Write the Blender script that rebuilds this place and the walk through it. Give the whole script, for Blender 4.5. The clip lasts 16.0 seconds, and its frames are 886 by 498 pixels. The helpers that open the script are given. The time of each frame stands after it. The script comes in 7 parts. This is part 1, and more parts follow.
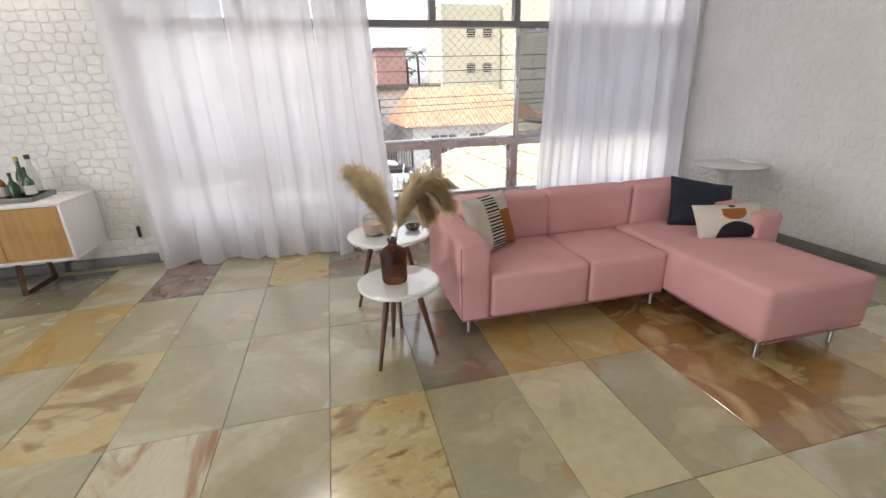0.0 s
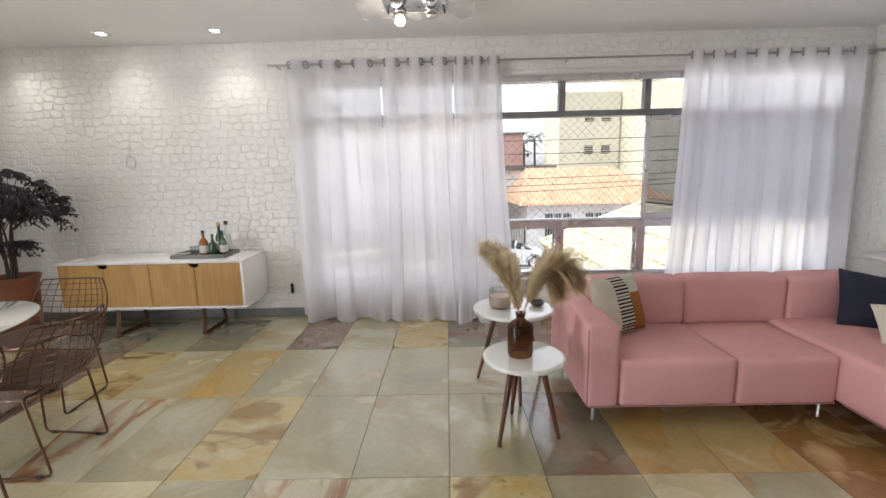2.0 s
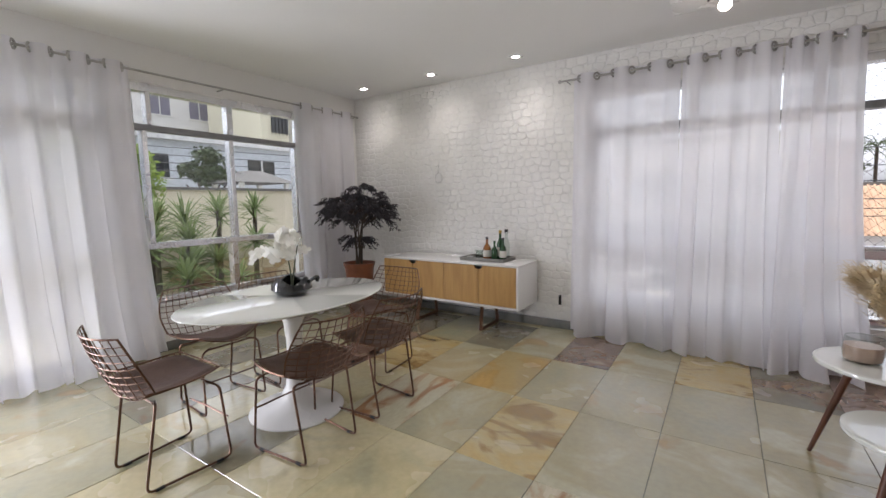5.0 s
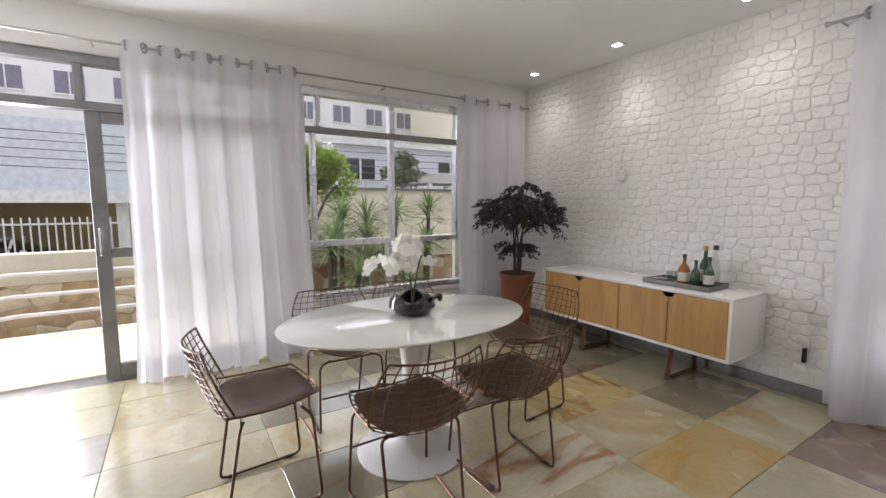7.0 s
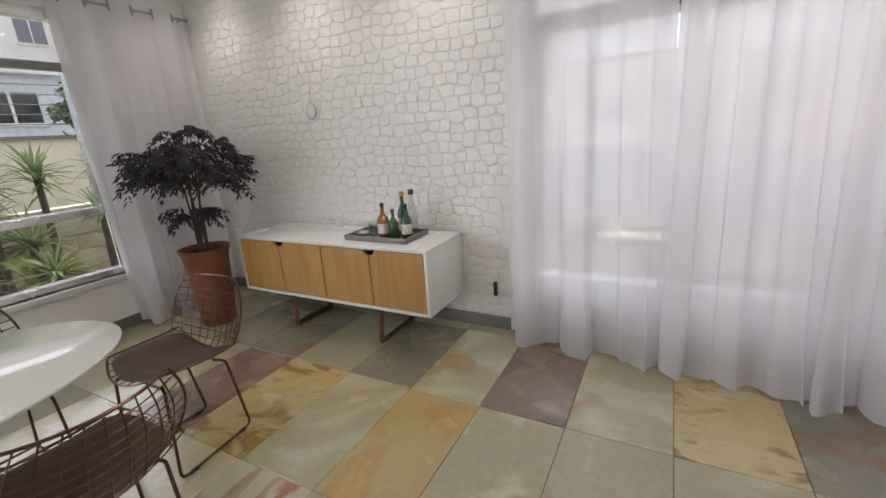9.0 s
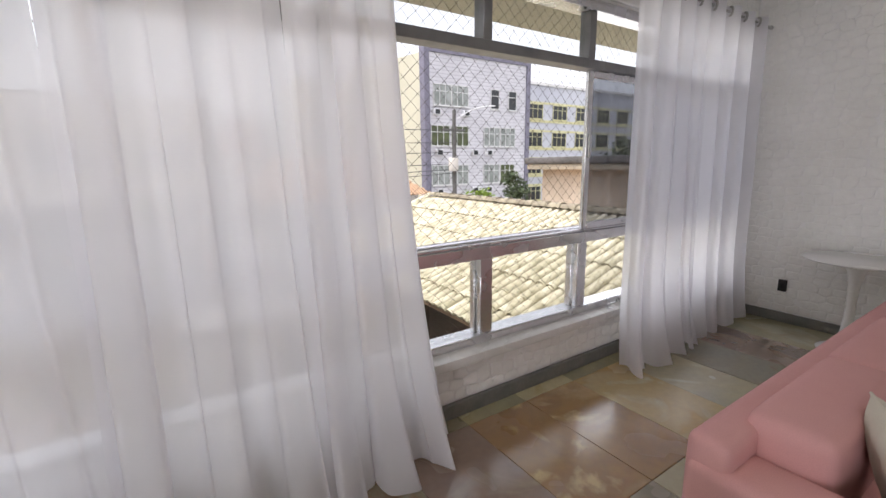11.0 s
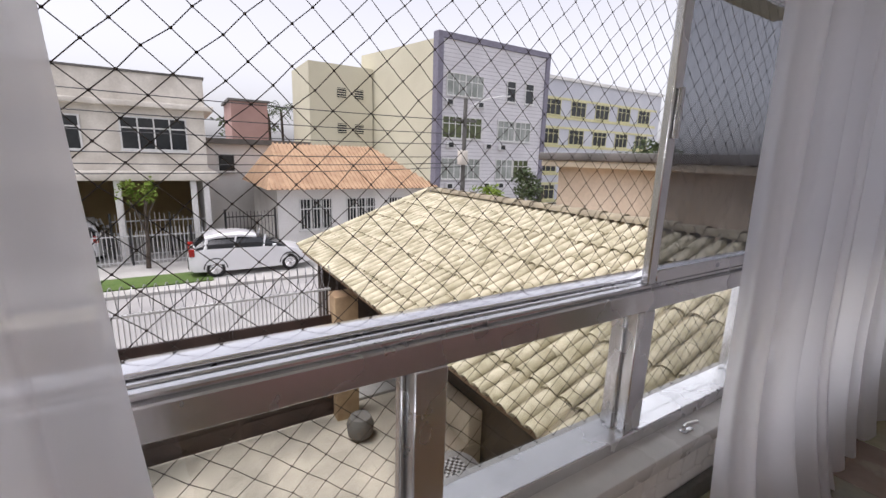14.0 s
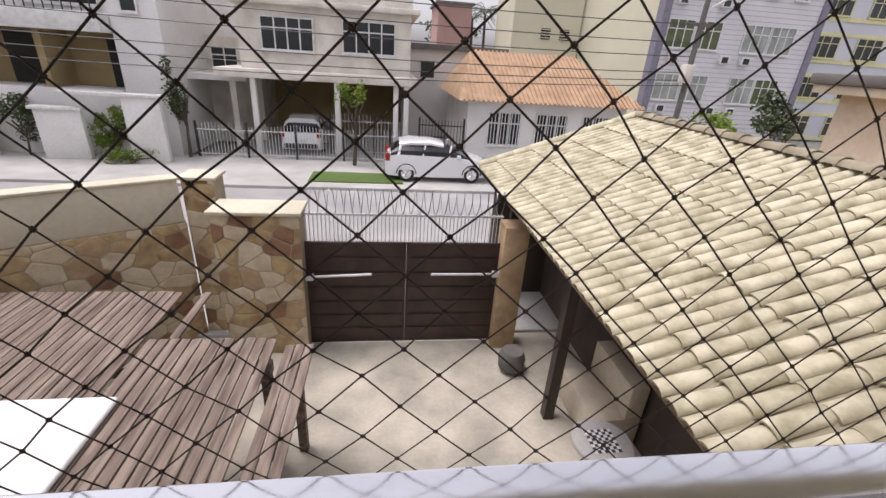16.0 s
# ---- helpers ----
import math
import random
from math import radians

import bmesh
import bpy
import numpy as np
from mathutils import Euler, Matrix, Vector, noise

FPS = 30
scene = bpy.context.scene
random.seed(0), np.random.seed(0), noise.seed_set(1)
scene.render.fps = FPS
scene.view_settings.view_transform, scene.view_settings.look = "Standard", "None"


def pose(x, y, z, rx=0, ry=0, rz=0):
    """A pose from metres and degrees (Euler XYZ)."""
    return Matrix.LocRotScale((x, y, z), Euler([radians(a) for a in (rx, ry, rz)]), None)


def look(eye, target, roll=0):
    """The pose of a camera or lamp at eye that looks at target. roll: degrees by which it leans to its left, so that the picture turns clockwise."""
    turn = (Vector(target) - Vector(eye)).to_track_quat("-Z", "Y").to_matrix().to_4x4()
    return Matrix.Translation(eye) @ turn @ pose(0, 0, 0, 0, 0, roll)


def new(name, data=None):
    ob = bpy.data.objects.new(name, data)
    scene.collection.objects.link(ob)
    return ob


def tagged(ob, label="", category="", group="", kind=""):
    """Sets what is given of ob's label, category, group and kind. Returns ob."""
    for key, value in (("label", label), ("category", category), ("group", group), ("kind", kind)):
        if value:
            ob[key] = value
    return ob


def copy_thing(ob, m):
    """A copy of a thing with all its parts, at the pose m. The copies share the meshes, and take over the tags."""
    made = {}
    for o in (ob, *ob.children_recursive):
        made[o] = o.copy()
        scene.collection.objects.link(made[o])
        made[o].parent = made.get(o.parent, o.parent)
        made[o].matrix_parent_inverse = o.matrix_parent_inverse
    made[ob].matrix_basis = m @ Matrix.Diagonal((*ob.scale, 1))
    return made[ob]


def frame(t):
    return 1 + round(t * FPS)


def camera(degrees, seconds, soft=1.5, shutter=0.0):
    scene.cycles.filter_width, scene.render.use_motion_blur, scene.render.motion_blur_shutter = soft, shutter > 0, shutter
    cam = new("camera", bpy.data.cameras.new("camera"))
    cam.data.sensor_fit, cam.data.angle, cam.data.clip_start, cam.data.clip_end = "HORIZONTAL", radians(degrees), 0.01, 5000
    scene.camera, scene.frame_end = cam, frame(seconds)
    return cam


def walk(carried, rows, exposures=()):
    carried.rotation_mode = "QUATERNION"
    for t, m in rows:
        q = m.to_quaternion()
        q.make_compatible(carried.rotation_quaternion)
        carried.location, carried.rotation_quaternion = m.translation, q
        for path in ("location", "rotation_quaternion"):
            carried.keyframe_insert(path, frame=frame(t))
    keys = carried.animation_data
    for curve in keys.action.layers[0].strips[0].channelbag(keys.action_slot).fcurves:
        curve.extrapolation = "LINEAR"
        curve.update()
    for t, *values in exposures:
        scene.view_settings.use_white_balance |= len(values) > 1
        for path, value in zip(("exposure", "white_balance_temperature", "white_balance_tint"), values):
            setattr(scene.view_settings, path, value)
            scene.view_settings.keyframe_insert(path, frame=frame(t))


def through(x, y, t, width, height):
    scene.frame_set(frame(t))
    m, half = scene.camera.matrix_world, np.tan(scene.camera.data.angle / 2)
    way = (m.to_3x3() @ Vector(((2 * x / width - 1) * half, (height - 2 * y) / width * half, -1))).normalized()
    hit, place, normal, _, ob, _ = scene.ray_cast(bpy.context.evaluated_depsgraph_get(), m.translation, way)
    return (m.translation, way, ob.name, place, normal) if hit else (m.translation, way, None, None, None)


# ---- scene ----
cam = camera(92.3, 16.0)
PATH = [
    (0, (4.553, -4.133, 1.364), (5.0, -2.308, 0.679), -1.7),
    (0.5, (4.534, -4.133, 1.371), (4.786, -2.242, 0.769), -1.5),
    (1, (4.481, -4.142, 1.38), (4.592, -2.21, 0.874), -1.4),
    (1.5, (4.429, -4.184, 1.393), (4.467, -2.227, 0.982), -1.2),
    (2, (4.419, -4.223, 1.392), (4.396, -2.251, 1.056), -1.3),
    (2.5, (4.408, -4.262, 1.398), (4.282, -2.288, 1.101), -1.3),
    (3, (4.361, -4.264, 1.368), (4.054, -2.307, 1.098), -1.2),
    (3.5, (4.315, -4.274, 1.371), (3.788, -2.363, 1.105), -1.1),
    (4, (4.265, -4.295, 1.372), (3.546, -2.446, 1.113), -1.2),
    (4.5, (4.233, -4.296, 1.355), (3.341, -2.523, 1.113), -1.1),
    (5, (4.176, -4.229, 1.321), (3.082, -2.57, 1.097), -0.8),
    (7.5, (3.859, -3.301, 1.329), (2.145, -2.295, 1.107), -0.1),
    (8, (3.844, -3.004, 1.296), (2.224, -1.868, 1.005), -1.5),
    (8.5, (3.779, -2.85, 1.384), (2.521, -1.37, 0.908), -2.6),
    (9, (3.836, -2.631, 1.392), (2.921, -0.935, 0.853), -3.7),
    (9.5, (3.867, -2.425, 1.471), (3.448, -0.554, 0.903), -1.2),
    (10, (3.871, -2.194, 1.45), (4.088, -0.273, 0.94), -1.0),
    (12.5, (4.646, -1.211, 1.3), (6.079, 0.168, 1.081), 0.2),
    (13, (4.8, -1.049, 1.32), (6.203, 0.351, 1.055), 0.2),
    (13.5, (4.923, -0.851, 1.328), (6.19, 0.662, 1.0), 0.8),
    (14, (5.09, -0.705, 1.323), (6.127, 0.953, 0.903), 1.8),
    (14.5, (5.215, -0.576, 1.326), (5.999, 1.186, 0.798), 2.6),
    (15, (5.257, -0.365, 1.36), (5.839, 1.44, 0.724), 2.9),
    (15.5, (5.242, -0.216, 1.373), (5.659, 1.599, 0.646), 3.8),
    (16, (5.29, -0.117, 1.362), (5.554, 1.688, 0.541), 3.9),
]
walk(cam, [(t, look(eye, target, roll)) for t, eye, target, roll in PATH],
     exposures=[(0, 1.93, 6250, 15), (2.5, 1.85, 6150, 14), (5, 1.55, 6050, 17), (7.5, 1.55, 6200, 19), (9, 1.62, 6200, 17), (10, 1.5, 6250, 16), (12.5, 1.25, 6250, 17), (13.5, 0.95, 6250, 18), (14.5, 0.77, 6300, 19), (16, 0.7, 6350, 20)])

SPOT_W = 4.8
WIN_W = 2.7
BULB_W = 8.0
DOOR_W = 37.0

# ---- light ----
world = bpy.data.worlds.new("overcast_sky")
scene.world = world
world.use_nodes = True
wn, wl = world.node_tree.nodes, world.node_tree.links
sky = wn.new("ShaderNodeTexSky")
sky.sky_type = "NISHITA"
sky.sun_disc = False
sky.sun_elevation = radians(70)
sky.sun_rotation = radians(250)
sky.air_density, sky.dust_density, sky.ozone_density = 1.2, 3.0, 1.0
soft_sky = wn.new("ShaderNodeHueSaturation")
soft_sky.inputs["Saturation"].default_value = 0.12
wl.new(sky.outputs[0], soft_sky.inputs["Color"])
wl.new(soft_sky.outputs[0], wn["Background"].inputs["Color"])
wn["Background"].inputs["Strength"].default_value = 0.13

sun_data = bpy.data.lights.new("sun", "SUN")
sun_data.energy, sun_data.angle, sun_data.color = 1.45, radians(25), (1.0, 0.96, 0.9)
sun = new("sun", sun_data)
sun.matrix_world = look((0, 0, 20), (6.3, -3.2, 0.6))



def window_light(name, centre, target, w, h, watts):
    """Stands in for the sky's light in the curtained part of a window opening, or in the doorway."""
    d = bpy.data.lights.new(name, "AREA")
    d.shape, d.size, d.size_y, d.energy, d.color = "RECTANGLE", w, h, watts, (0.97, 0.98, 1.0)
    new(name, d).matrix_world = look(centre, target)


window_light("window_light", (4.0, 0.28, 1.35), (4.0, -1, 1.35), 1.75, 1.8, WIN_W * 0.5)
window_light("window_light", (7.4, 0.28, 1.35), (7.4, -1, 1.35), 1.5, 1.8, WIN_W * 1.7)
window_light("window_light", (-0.3, -3.4, 1.2), (1, -3.4, 1.2), 1.0, 1.9, WIN_W * 0.1)
# Added lamp in the doorway, well above the sky's strength, to fill the room.
window_light("door_fill", (-0.2, -4.85, 1.1), (1, -4.85, 1.1), 1.0, 1.9, DOOR_W)

# ---- materials ----
def shader(name, color=(0.8, 0.8, 0.8), rough=0.6, metal=0.0, second=None, scale=6.0, detail=4.0, amount=1.0,
           bump=0.0, bump_scale=40.0, stretch=(1, 1, 1), coat=0.0, random_shift=False, specular=0.5, fine=0.15):
    """A principled surface with broad and fine variation of colour, and relief."""
    m = bpy.data.materials.new(name)
    m.use_nodes = True
    n, l = m.node_tree.nodes, m.node_tree.links
    b = n["Principled BSDF"]
    b.inputs["Roughness"].default_value = rough
    b.inputs["Metallic"].default_value = metal
    b.inputs["Coat Weight"].default_value = coat
    b.inputs["Specular IOR Level"].default_value = specular
    tc = n.new("ShaderNodeTexCoord")
    mp = n.new("ShaderNodeMapping")
    mp.inputs["Scale"].default_value = stretch
    l.new(tc.outputs["Object"], mp.inputs["Vector"])
    out = mp.outputs["Vector"]
    if random_shift:
        info = n.new("ShaderNodeObjectInfo")
        mul = n.new("ShaderNodeMath"); mul.operation = "MULTIPLY"; mul.inputs[1].default_value = 57.0
        l.new(info.outputs["Random"], mul.inputs[0])
        add = n.new("ShaderNodeVectorMath"); add.operation = "ADD"
        l.new(out, add.inputs[0]); l.new(mul.outputs[0], add.inputs[1])
        out = add.outputs[0]
    second = second or tuple(c * 0.8 for c in color)
    broad = n.new("ShaderNodeTexNoise")
    broad.inputs["Scale"].default_value, broad.inputs["Detail"].default_value = scale, detail
    l.new(out, broad.inputs["Vector"])
    ramp = n.new("ShaderNodeMapRange")
    ramp.inputs["From Min"].default_value, ramp.inputs["From Max"].default_value = 0.35, 0.68
    ramp.inputs["To Max"].default_value = amount
    l.new(broad.outputs["Fac"], ramp.inputs["Value"])
    mix = n.new("ShaderNodeMixRGB")
    mix.inputs[1].default_value, mix.inputs[2].default_value = (*color, 1), (*second, 1)
    l.new(ramp.outputs[0], mix.inputs[0])
    grain = n.new("ShaderNodeTexNoise")
    grain.inputs["Scale"].default_value, grain.inputs["Detail"].default_value = bump_scale, 5.0
    l.new(out, grain.inputs["Vector"])
    fac = n.new("ShaderNodeMapRange")
    fac.inputs["To Min"].default_value, fac.inputs["To Max"].default_value = 1 - fine, 1 + fine
    l.new(grain.outputs["Fac"], fac.inputs["Value"])
    tone = n.new("ShaderNodeVectorMath"); tone.operation = "SCALE"
    l.new(mix.outputs[0], tone.inputs[0]); l.new(fac.outputs[0], tone.inputs["Scale"])
    l.new(tone.outputs[0], b.inputs["Base Color"])
    rr = n.new("ShaderNodeMapRange")
    rr.inputs["To Min"].default_value, rr.inputs["To Max"].default_value = max(rough - 0.08, 0.02), min(rough + 0.12, 1)
    l.new(broad.outputs["Fac"], rr.inputs["Value"]); l.new(rr.outputs[0], b.inputs["Roughness"])
    if bump:
        bp = n.new("ShaderNodeBump")
        bp.inputs["Strength"].default_value, bp.inputs["Distance"].default_value = bump, 0.01
        l.new(grain.outputs["Fac"], bp.inputs["Height"]); l.new(bp.outputs[0], b.inputs["Normal"])
    return m


def slate(name, base, vein, third, scale, twist, spread, rough=0.2, stretch=(1, 1, 1), stain=None, edge=0.62):
    """Cleft slate: a base colour with wavy mineral veins and clouds, each slab shifted by its own random number."""
    m = bpy.data.materials.new(name)
    m.use_nodes = True
    n, l = m.node_tree.nodes, m.node_tree.links
    b = n["Principled BSDF"]
    tc, info = n.new("ShaderNodeTexCoord"), n.new("ShaderNodeObjectInfo")
    mul = n.new("ShaderNodeMath"); mul.operation = "MULTIPLY"; mul.inputs[1].default_value = 83.0
    l.new(info.outputs["Random"], mul.inputs[0])
    add = n.new("ShaderNodeVectorMath"); add.operation = "ADD"
    sized = n.new("ShaderNodeVectorMath"); sized.operation = "MULTIPLY"; sized.inputs[1].default_value = stretch
    l.new(tc.outputs["Object"], sized.inputs[0])
    l.new(sized.outputs[0], add.inputs[0]); l.new(mul.outputs[0], add.inputs[1])
    warp = n.new("ShaderNodeTexNoise")
    warp.inputs["Scale"].default_value, warp.inputs["Detail"].default_value, warp.inputs["Distortion"].default_value = scale, 6.0, twist
    l.new(add.outputs[0], warp.inputs["Vector"])
    r1 = n.new("ShaderNodeValToRGB")
    r1.color_ramp.elements[0].position, r1.color_ramp.elements[1].position = 0.5 - spread, 0.5 + spread
    r1.color_ramp.elements[0].color, r1.color_ramp.elements[1].color = (*base, 1), (*vein, 1)
    e = r1.color_ramp.elements.new(0.5 + spread * 0.3)
    e.color = (*[(p + q) / 2 for p, q in zip(base, third)], 1)
    l.new(warp.outputs["Fac"], r1.inputs[0])
    cloud = n.new("ShaderNodeTexNoise")
    cloud.inputs["Scale"].default_value, cloud.inputs["Detail"].default_value = 2.2, 3.0
    l.new(add.outputs[0], cloud.inputs["Vector"])
    cr = n.new("ShaderNodeMapRange")
    cr.inputs["From Min"].default_value, cr.inputs["From Max"].default_value, cr.inputs["To Max"].default_value = 0.5, 0.75, 0.7
    l.new(cloud.outputs["Fac"], cr.inputs["Value"])
    mix = n.new("ShaderNodeMixRGB"); mix.inputs[2].default_value = (*third, 1)
    l.new(cr.outputs[0], mix.inputs[0]); l.new(r1.outputs[0], mix.inputs[1])
    if stain:
        blot = n.new("ShaderNodeTexNoise")
        blot.inputs["Scale"].default_value, blot.inputs["Detail"].default_value, blot.inputs["Distortion"].default_value = 1.7, 7.0, 0.9
        l.new(add.outputs[0], blot.inputs["Vector"])
        br = n.new("ShaderNodeMapRange")
        br.inputs["From Min"].default_value, br.inputs["From Max"].default_value, br.inputs["To Max"].default_value = edge - 0.035, edge + 0.02, 0.85
        l.new(blot.outputs["Fac"], br.inputs["Value"])
        rim = n.new("ShaderNodeMapRange")
        rim.inputs["From Min"].default_value, rim.inputs["From Max"].default_value = edge, edge + 0.12
        l.new(blot.outputs["Fac"], rim.inputs["Value"])
        inner = n.new("ShaderNodeMixRGB")
        inner.inputs[1].default_value, inner.inputs[2].default_value = (*stain, 1), (*[min(c * 1.5, 0.6) for c in stain], 1)
        l.new(rim.outputs[0], inner.inputs[0])
        over = n.new("ShaderNodeMixRGB")
        l.new(br.outputs[0], over.inputs[0]); l.new(mix.outputs[0], over.inputs[1]); l.new(inner.outputs[0], over.inputs[2])
        mix = over
    grain = n.new("ShaderNodeTexNoise")
    grain.inputs["Scale"].default_value, grain.inputs["Detail"].default_value = 28.0, 8.0
    l.new(add.outputs[0], grain.inputs["Vector"])
    gf = n.new("ShaderNodeMapRange"); gf.inputs["To Min"].default_value, gf.inputs["To Max"].default_value = 0.84, 1.16
    l.new(grain.outputs["Fac"], gf.inputs["Value"])
    tone = n.new("ShaderNodeVectorMath"); tone.operation = "SCALE"
    l.new(mix.outputs[0], tone.inputs[0]); l.new(gf.outputs[0], tone.inputs["Scale"])
    l.new(tone.outputs[0], b.inputs["Base Color"])
    rg = n.new("ShaderNodeMapRange"); rg.inputs["To Min"].default_value, rg.inputs["To Max"].default_value = rough - 0.1, rough + 0.18
    l.new(cloud.outputs["Fac"], rg.inputs["Value"]); l.new(rg.outputs[0], b.inputs["Roughness"])
    b.inputs["Coat Weight"].default_value, b.inputs["Coat Roughness"].default_value = 0.95, 0.14
    b.inputs["Coat IOR"].default_value = 1.65
    bp = n.new("ShaderNodeBump"); bp.inputs["Strength"].default_value, bp.inputs["Distance"].default_value = 0.16, 0.006
    l.new(warp.outputs["Fac"], bp.inputs["Height"]); l.new(bp.outputs[0], b.inputs["Normal"])
    return m


def clear_glass(name, tint=(1, 1, 1), mirror=0.06, rough=0.0):
    """A thin pane: light goes straight through, with a little gloss."""
    m = bpy.data.materials.new(name)
    m.use_nodes = True
    n, l = m.node_tree.nodes, m.node_tree.links
    n.remove(n["Principled BSDF"])
    t, g, mx = n.new("ShaderNodeBsdfTransparent"), n.new("ShaderNodeBsdfGlossy"), n.new("ShaderNodeMixShader")
    t.inputs[0].default_value = (*tint, 1)
    g.inputs["Roughness"].default_value = rough
    fr = n.new("ShaderNodeLayerWeight"); fr.inputs["Blend"].default_value = 0.25
    pw = n.new("ShaderNodeMath"); pw.operation = "MULTIPLY_ADD"; pw.inputs[1].default_value, pw.inputs[2].default_value = 0.25, 0.02
    l.new(fr.outputs["Facing"], pw.inputs[0])
    l.new(pw.outputs[0], mx.inputs[0]); l.new(t.outputs[0], mx.inputs[1]); l.new(g.outputs[0], mx.inputs[2])
    l.new(mx.outputs[0], n["Material Output"].inputs[0])
    return m


def sheer_cloth(name, open_share, dense=0.28):
    """White voile: part open weave, part cloth that lets light through."""
    m = bpy.data.materials.new(name)
    m.use_nodes = True
    n, l = m.node_tree.nodes, m.node_tree.links
    n.remove(n["Principled BSDF"])
    tr, tl, df = n.new("ShaderNodeBsdfTransparent"), n.new("ShaderNodeBsdfTranslucent"), n.new("ShaderNodeBsdfDiffuse")
    tl.inputs[0].default_value, df.inputs[0].default_value = (0.93, 0.92, 0.95, 1), (0.88, 0.87, 0.9, 1)
    a, b2 = n.new("ShaderNodeMixShader"), n.new("ShaderNodeMixShader")
    a.inputs[0].default_value = dense
    l.new(tl.outputs[0], a.inputs[1]); l.new(df.outputs[0], a.inputs[2])
    tc, wv = n.new("ShaderNodeTexCoord"), n.new("ShaderNodeTexNoise")
    wv.inputs["Scale"].default_value = 3.0
    l.new(tc.outputs["Object"], wv.inputs["Vector"])
    mr = n.new("ShaderNodeMapRange")
    mr.inputs["To Min"].default_value, mr.inputs["To Max"].default_value = 1 - open_share - 0.06, 1 - open_share + 0.06
    l.new(wv.outputs["Fac"], mr.inputs["Value"]); l.new(mr.outputs[0], b2.inputs[0])
    l.new(tr.outputs[0], b2.inputs[1]); l.new(a.outputs[0], b2.inputs[2])
    l.new(b2.outputs[0], n["Material Output"].inputs[0])
    return m


def thin_leaf(name, color, second, scale=6.0, through=0.45):
    """Thin plant matter that lets some light through."""
    m = bpy.data.materials.new(name)
    m.use_nodes = True
    n, l = m.node_tree.nodes, m.node_tree.links
    n.remove(n["Principled BSDF"])
    tc, nz, mix = n.new("ShaderNodeTexCoord"), n.new("ShaderNodeTexNoise"), n.new("ShaderNodeMixRGB")
    nz.inputs["Scale"].default_value = scale
    l.new(tc.outputs["Object"], nz.inputs["Vector"]); l.new(nz.outputs["Fac"], mix.inputs[0])
    mix.inputs[1].default_value, mix.inputs[2].default_value = (*color, 1), (*second, 1)
    a, b, c = n.new("ShaderNodeBsdfDiffuse"), n.new("ShaderNodeBsdfTranslucent"), n.new("ShaderNodeMixShader")
    l.new(mix.outputs[0], a.inputs[0]); l.new(mix.outputs[0], b.inputs[0])
    c.inputs[0].default_value = through
    l.new(a.outputs[0], c.inputs[1]); l.new(b.outputs[0], c.inputs[2]); l.new(c.outputs[0], n["Material Output"].inputs[0])
    return m


def glow(name, color, strength):
    m = bpy.data.materials.new(name)
    m.use_nodes = True
    b = m.node_tree.nodes["Principled BSDF"]
    b.inputs["Emission Color"].default_value = (*color, 1)
    b.inputs["Emission Strength"].default_value = strength
    return m


M = {}
M["stone_white"] = shader("white_painted_stone", (0.86, 0.85, 0.82), 0.75, second=(0.78, 0.77, 0.73), scale=3, bump=0.9, bump_scale=26, fine=0.06, amount=0.6, specular=0.25)
M["plaster"] = shader("white_wall_paint", (0.87, 0.86, 0.84), 0.85, second=(0.83, 0.82, 0.8), scale=1.2, bump=0.15, bump_scale=90, fine=0.03, specular=0.2)
M["ceiling"] = shader("ceiling_paint", (0.87, 0.87, 0.86), 0.9, second=(0.84, 0.84, 0.83), scale=0.8, bump=0.08, bump_scale=80, fine=0.02, specular=0.2)
M["mortar"] = shader("dark_grout", (0.16, 0.15, 0.13), 0.8, scale=9, bump=0.3)
M["skirting"] = shader("grey_slate_skirting", (0.14, 0.145, 0.135), 0.45, second=(0.2, 0.19, 0.17), scale=5, bump=0.3)
M["slate_grey"] = slate("slate_grey_green", (0.345, 0.33, 0.21), (0.5, 0.47, 0.32), (0.45, 0.38, 0.2), 1.2, 2.0, 0.16, stain=(0.36, 0.25, 0.11), edge=0.655)
M["slate_dark"] = slate("slate_dark_grey", (0.205, 0.2, 0.14), (0.31, 0.29, 0.2), (0.27, 0.22, 0.13), 2.0, 1.2, 0.2, stain=(0.2, 0.12, 0.06), edge=0.63)
M["slate_cream"] = slate("slate_cream", (0.58, 0.53, 0.33), (0.43, 0.41, 0.27), (0.58, 0.49, 0.27), 1.3, 1.8, 0.2, stain=(0.48, 0.36, 0.16), edge=0.64)
M["slate_gold"] = slate("slate_golden_swirl", (0.52, 0.38, 0.13), (0.28, 0.17, 0.045), (0.55, 0.49, 0.29), 1.5, 3.6, 0.17, stretch=(1.0, 1.9, 1), stain=(0.23, 0.13, 0.03), edge=0.59)
M["slate_ochre"] = slate("slate_ochre", (0.47, 0.37, 0.16), (0.54, 0.49, 0.3), (0.42, 0.3, 0.11), 1.4, 2.5, 0.2, stain=(0.4, 0.26, 0.08), edge=0.58)
M["slate_rust"] = slate("slate_rust_brown", (0.32, 0.185, 0.055), (0.55, 0.41, 0.18), (0.24, 0.125, 0.045), 1.6, 3.0, 0.17, stain=(0.4, 0.26, 0.1), edge=0.58)
M["slate_red"] = slate("slate_red_streaked", (0.53, 0.49, 0.34), (0.31, 0.15, 0.06), (0.52, 0.46, 0.31), 1.5, 1.6, 0.14, stretch=(2.4, 0.8, 1))
M["slate_plum"] = slate("slate_plum_brown", (0.2, 0.135, 0.1), (0.35, 0.28, 0.2), (0.25, 0.165, 0.11), 2.2, 1.6, 0.2, stain=(0.12, 0.08, 0.06), edge=0.6)
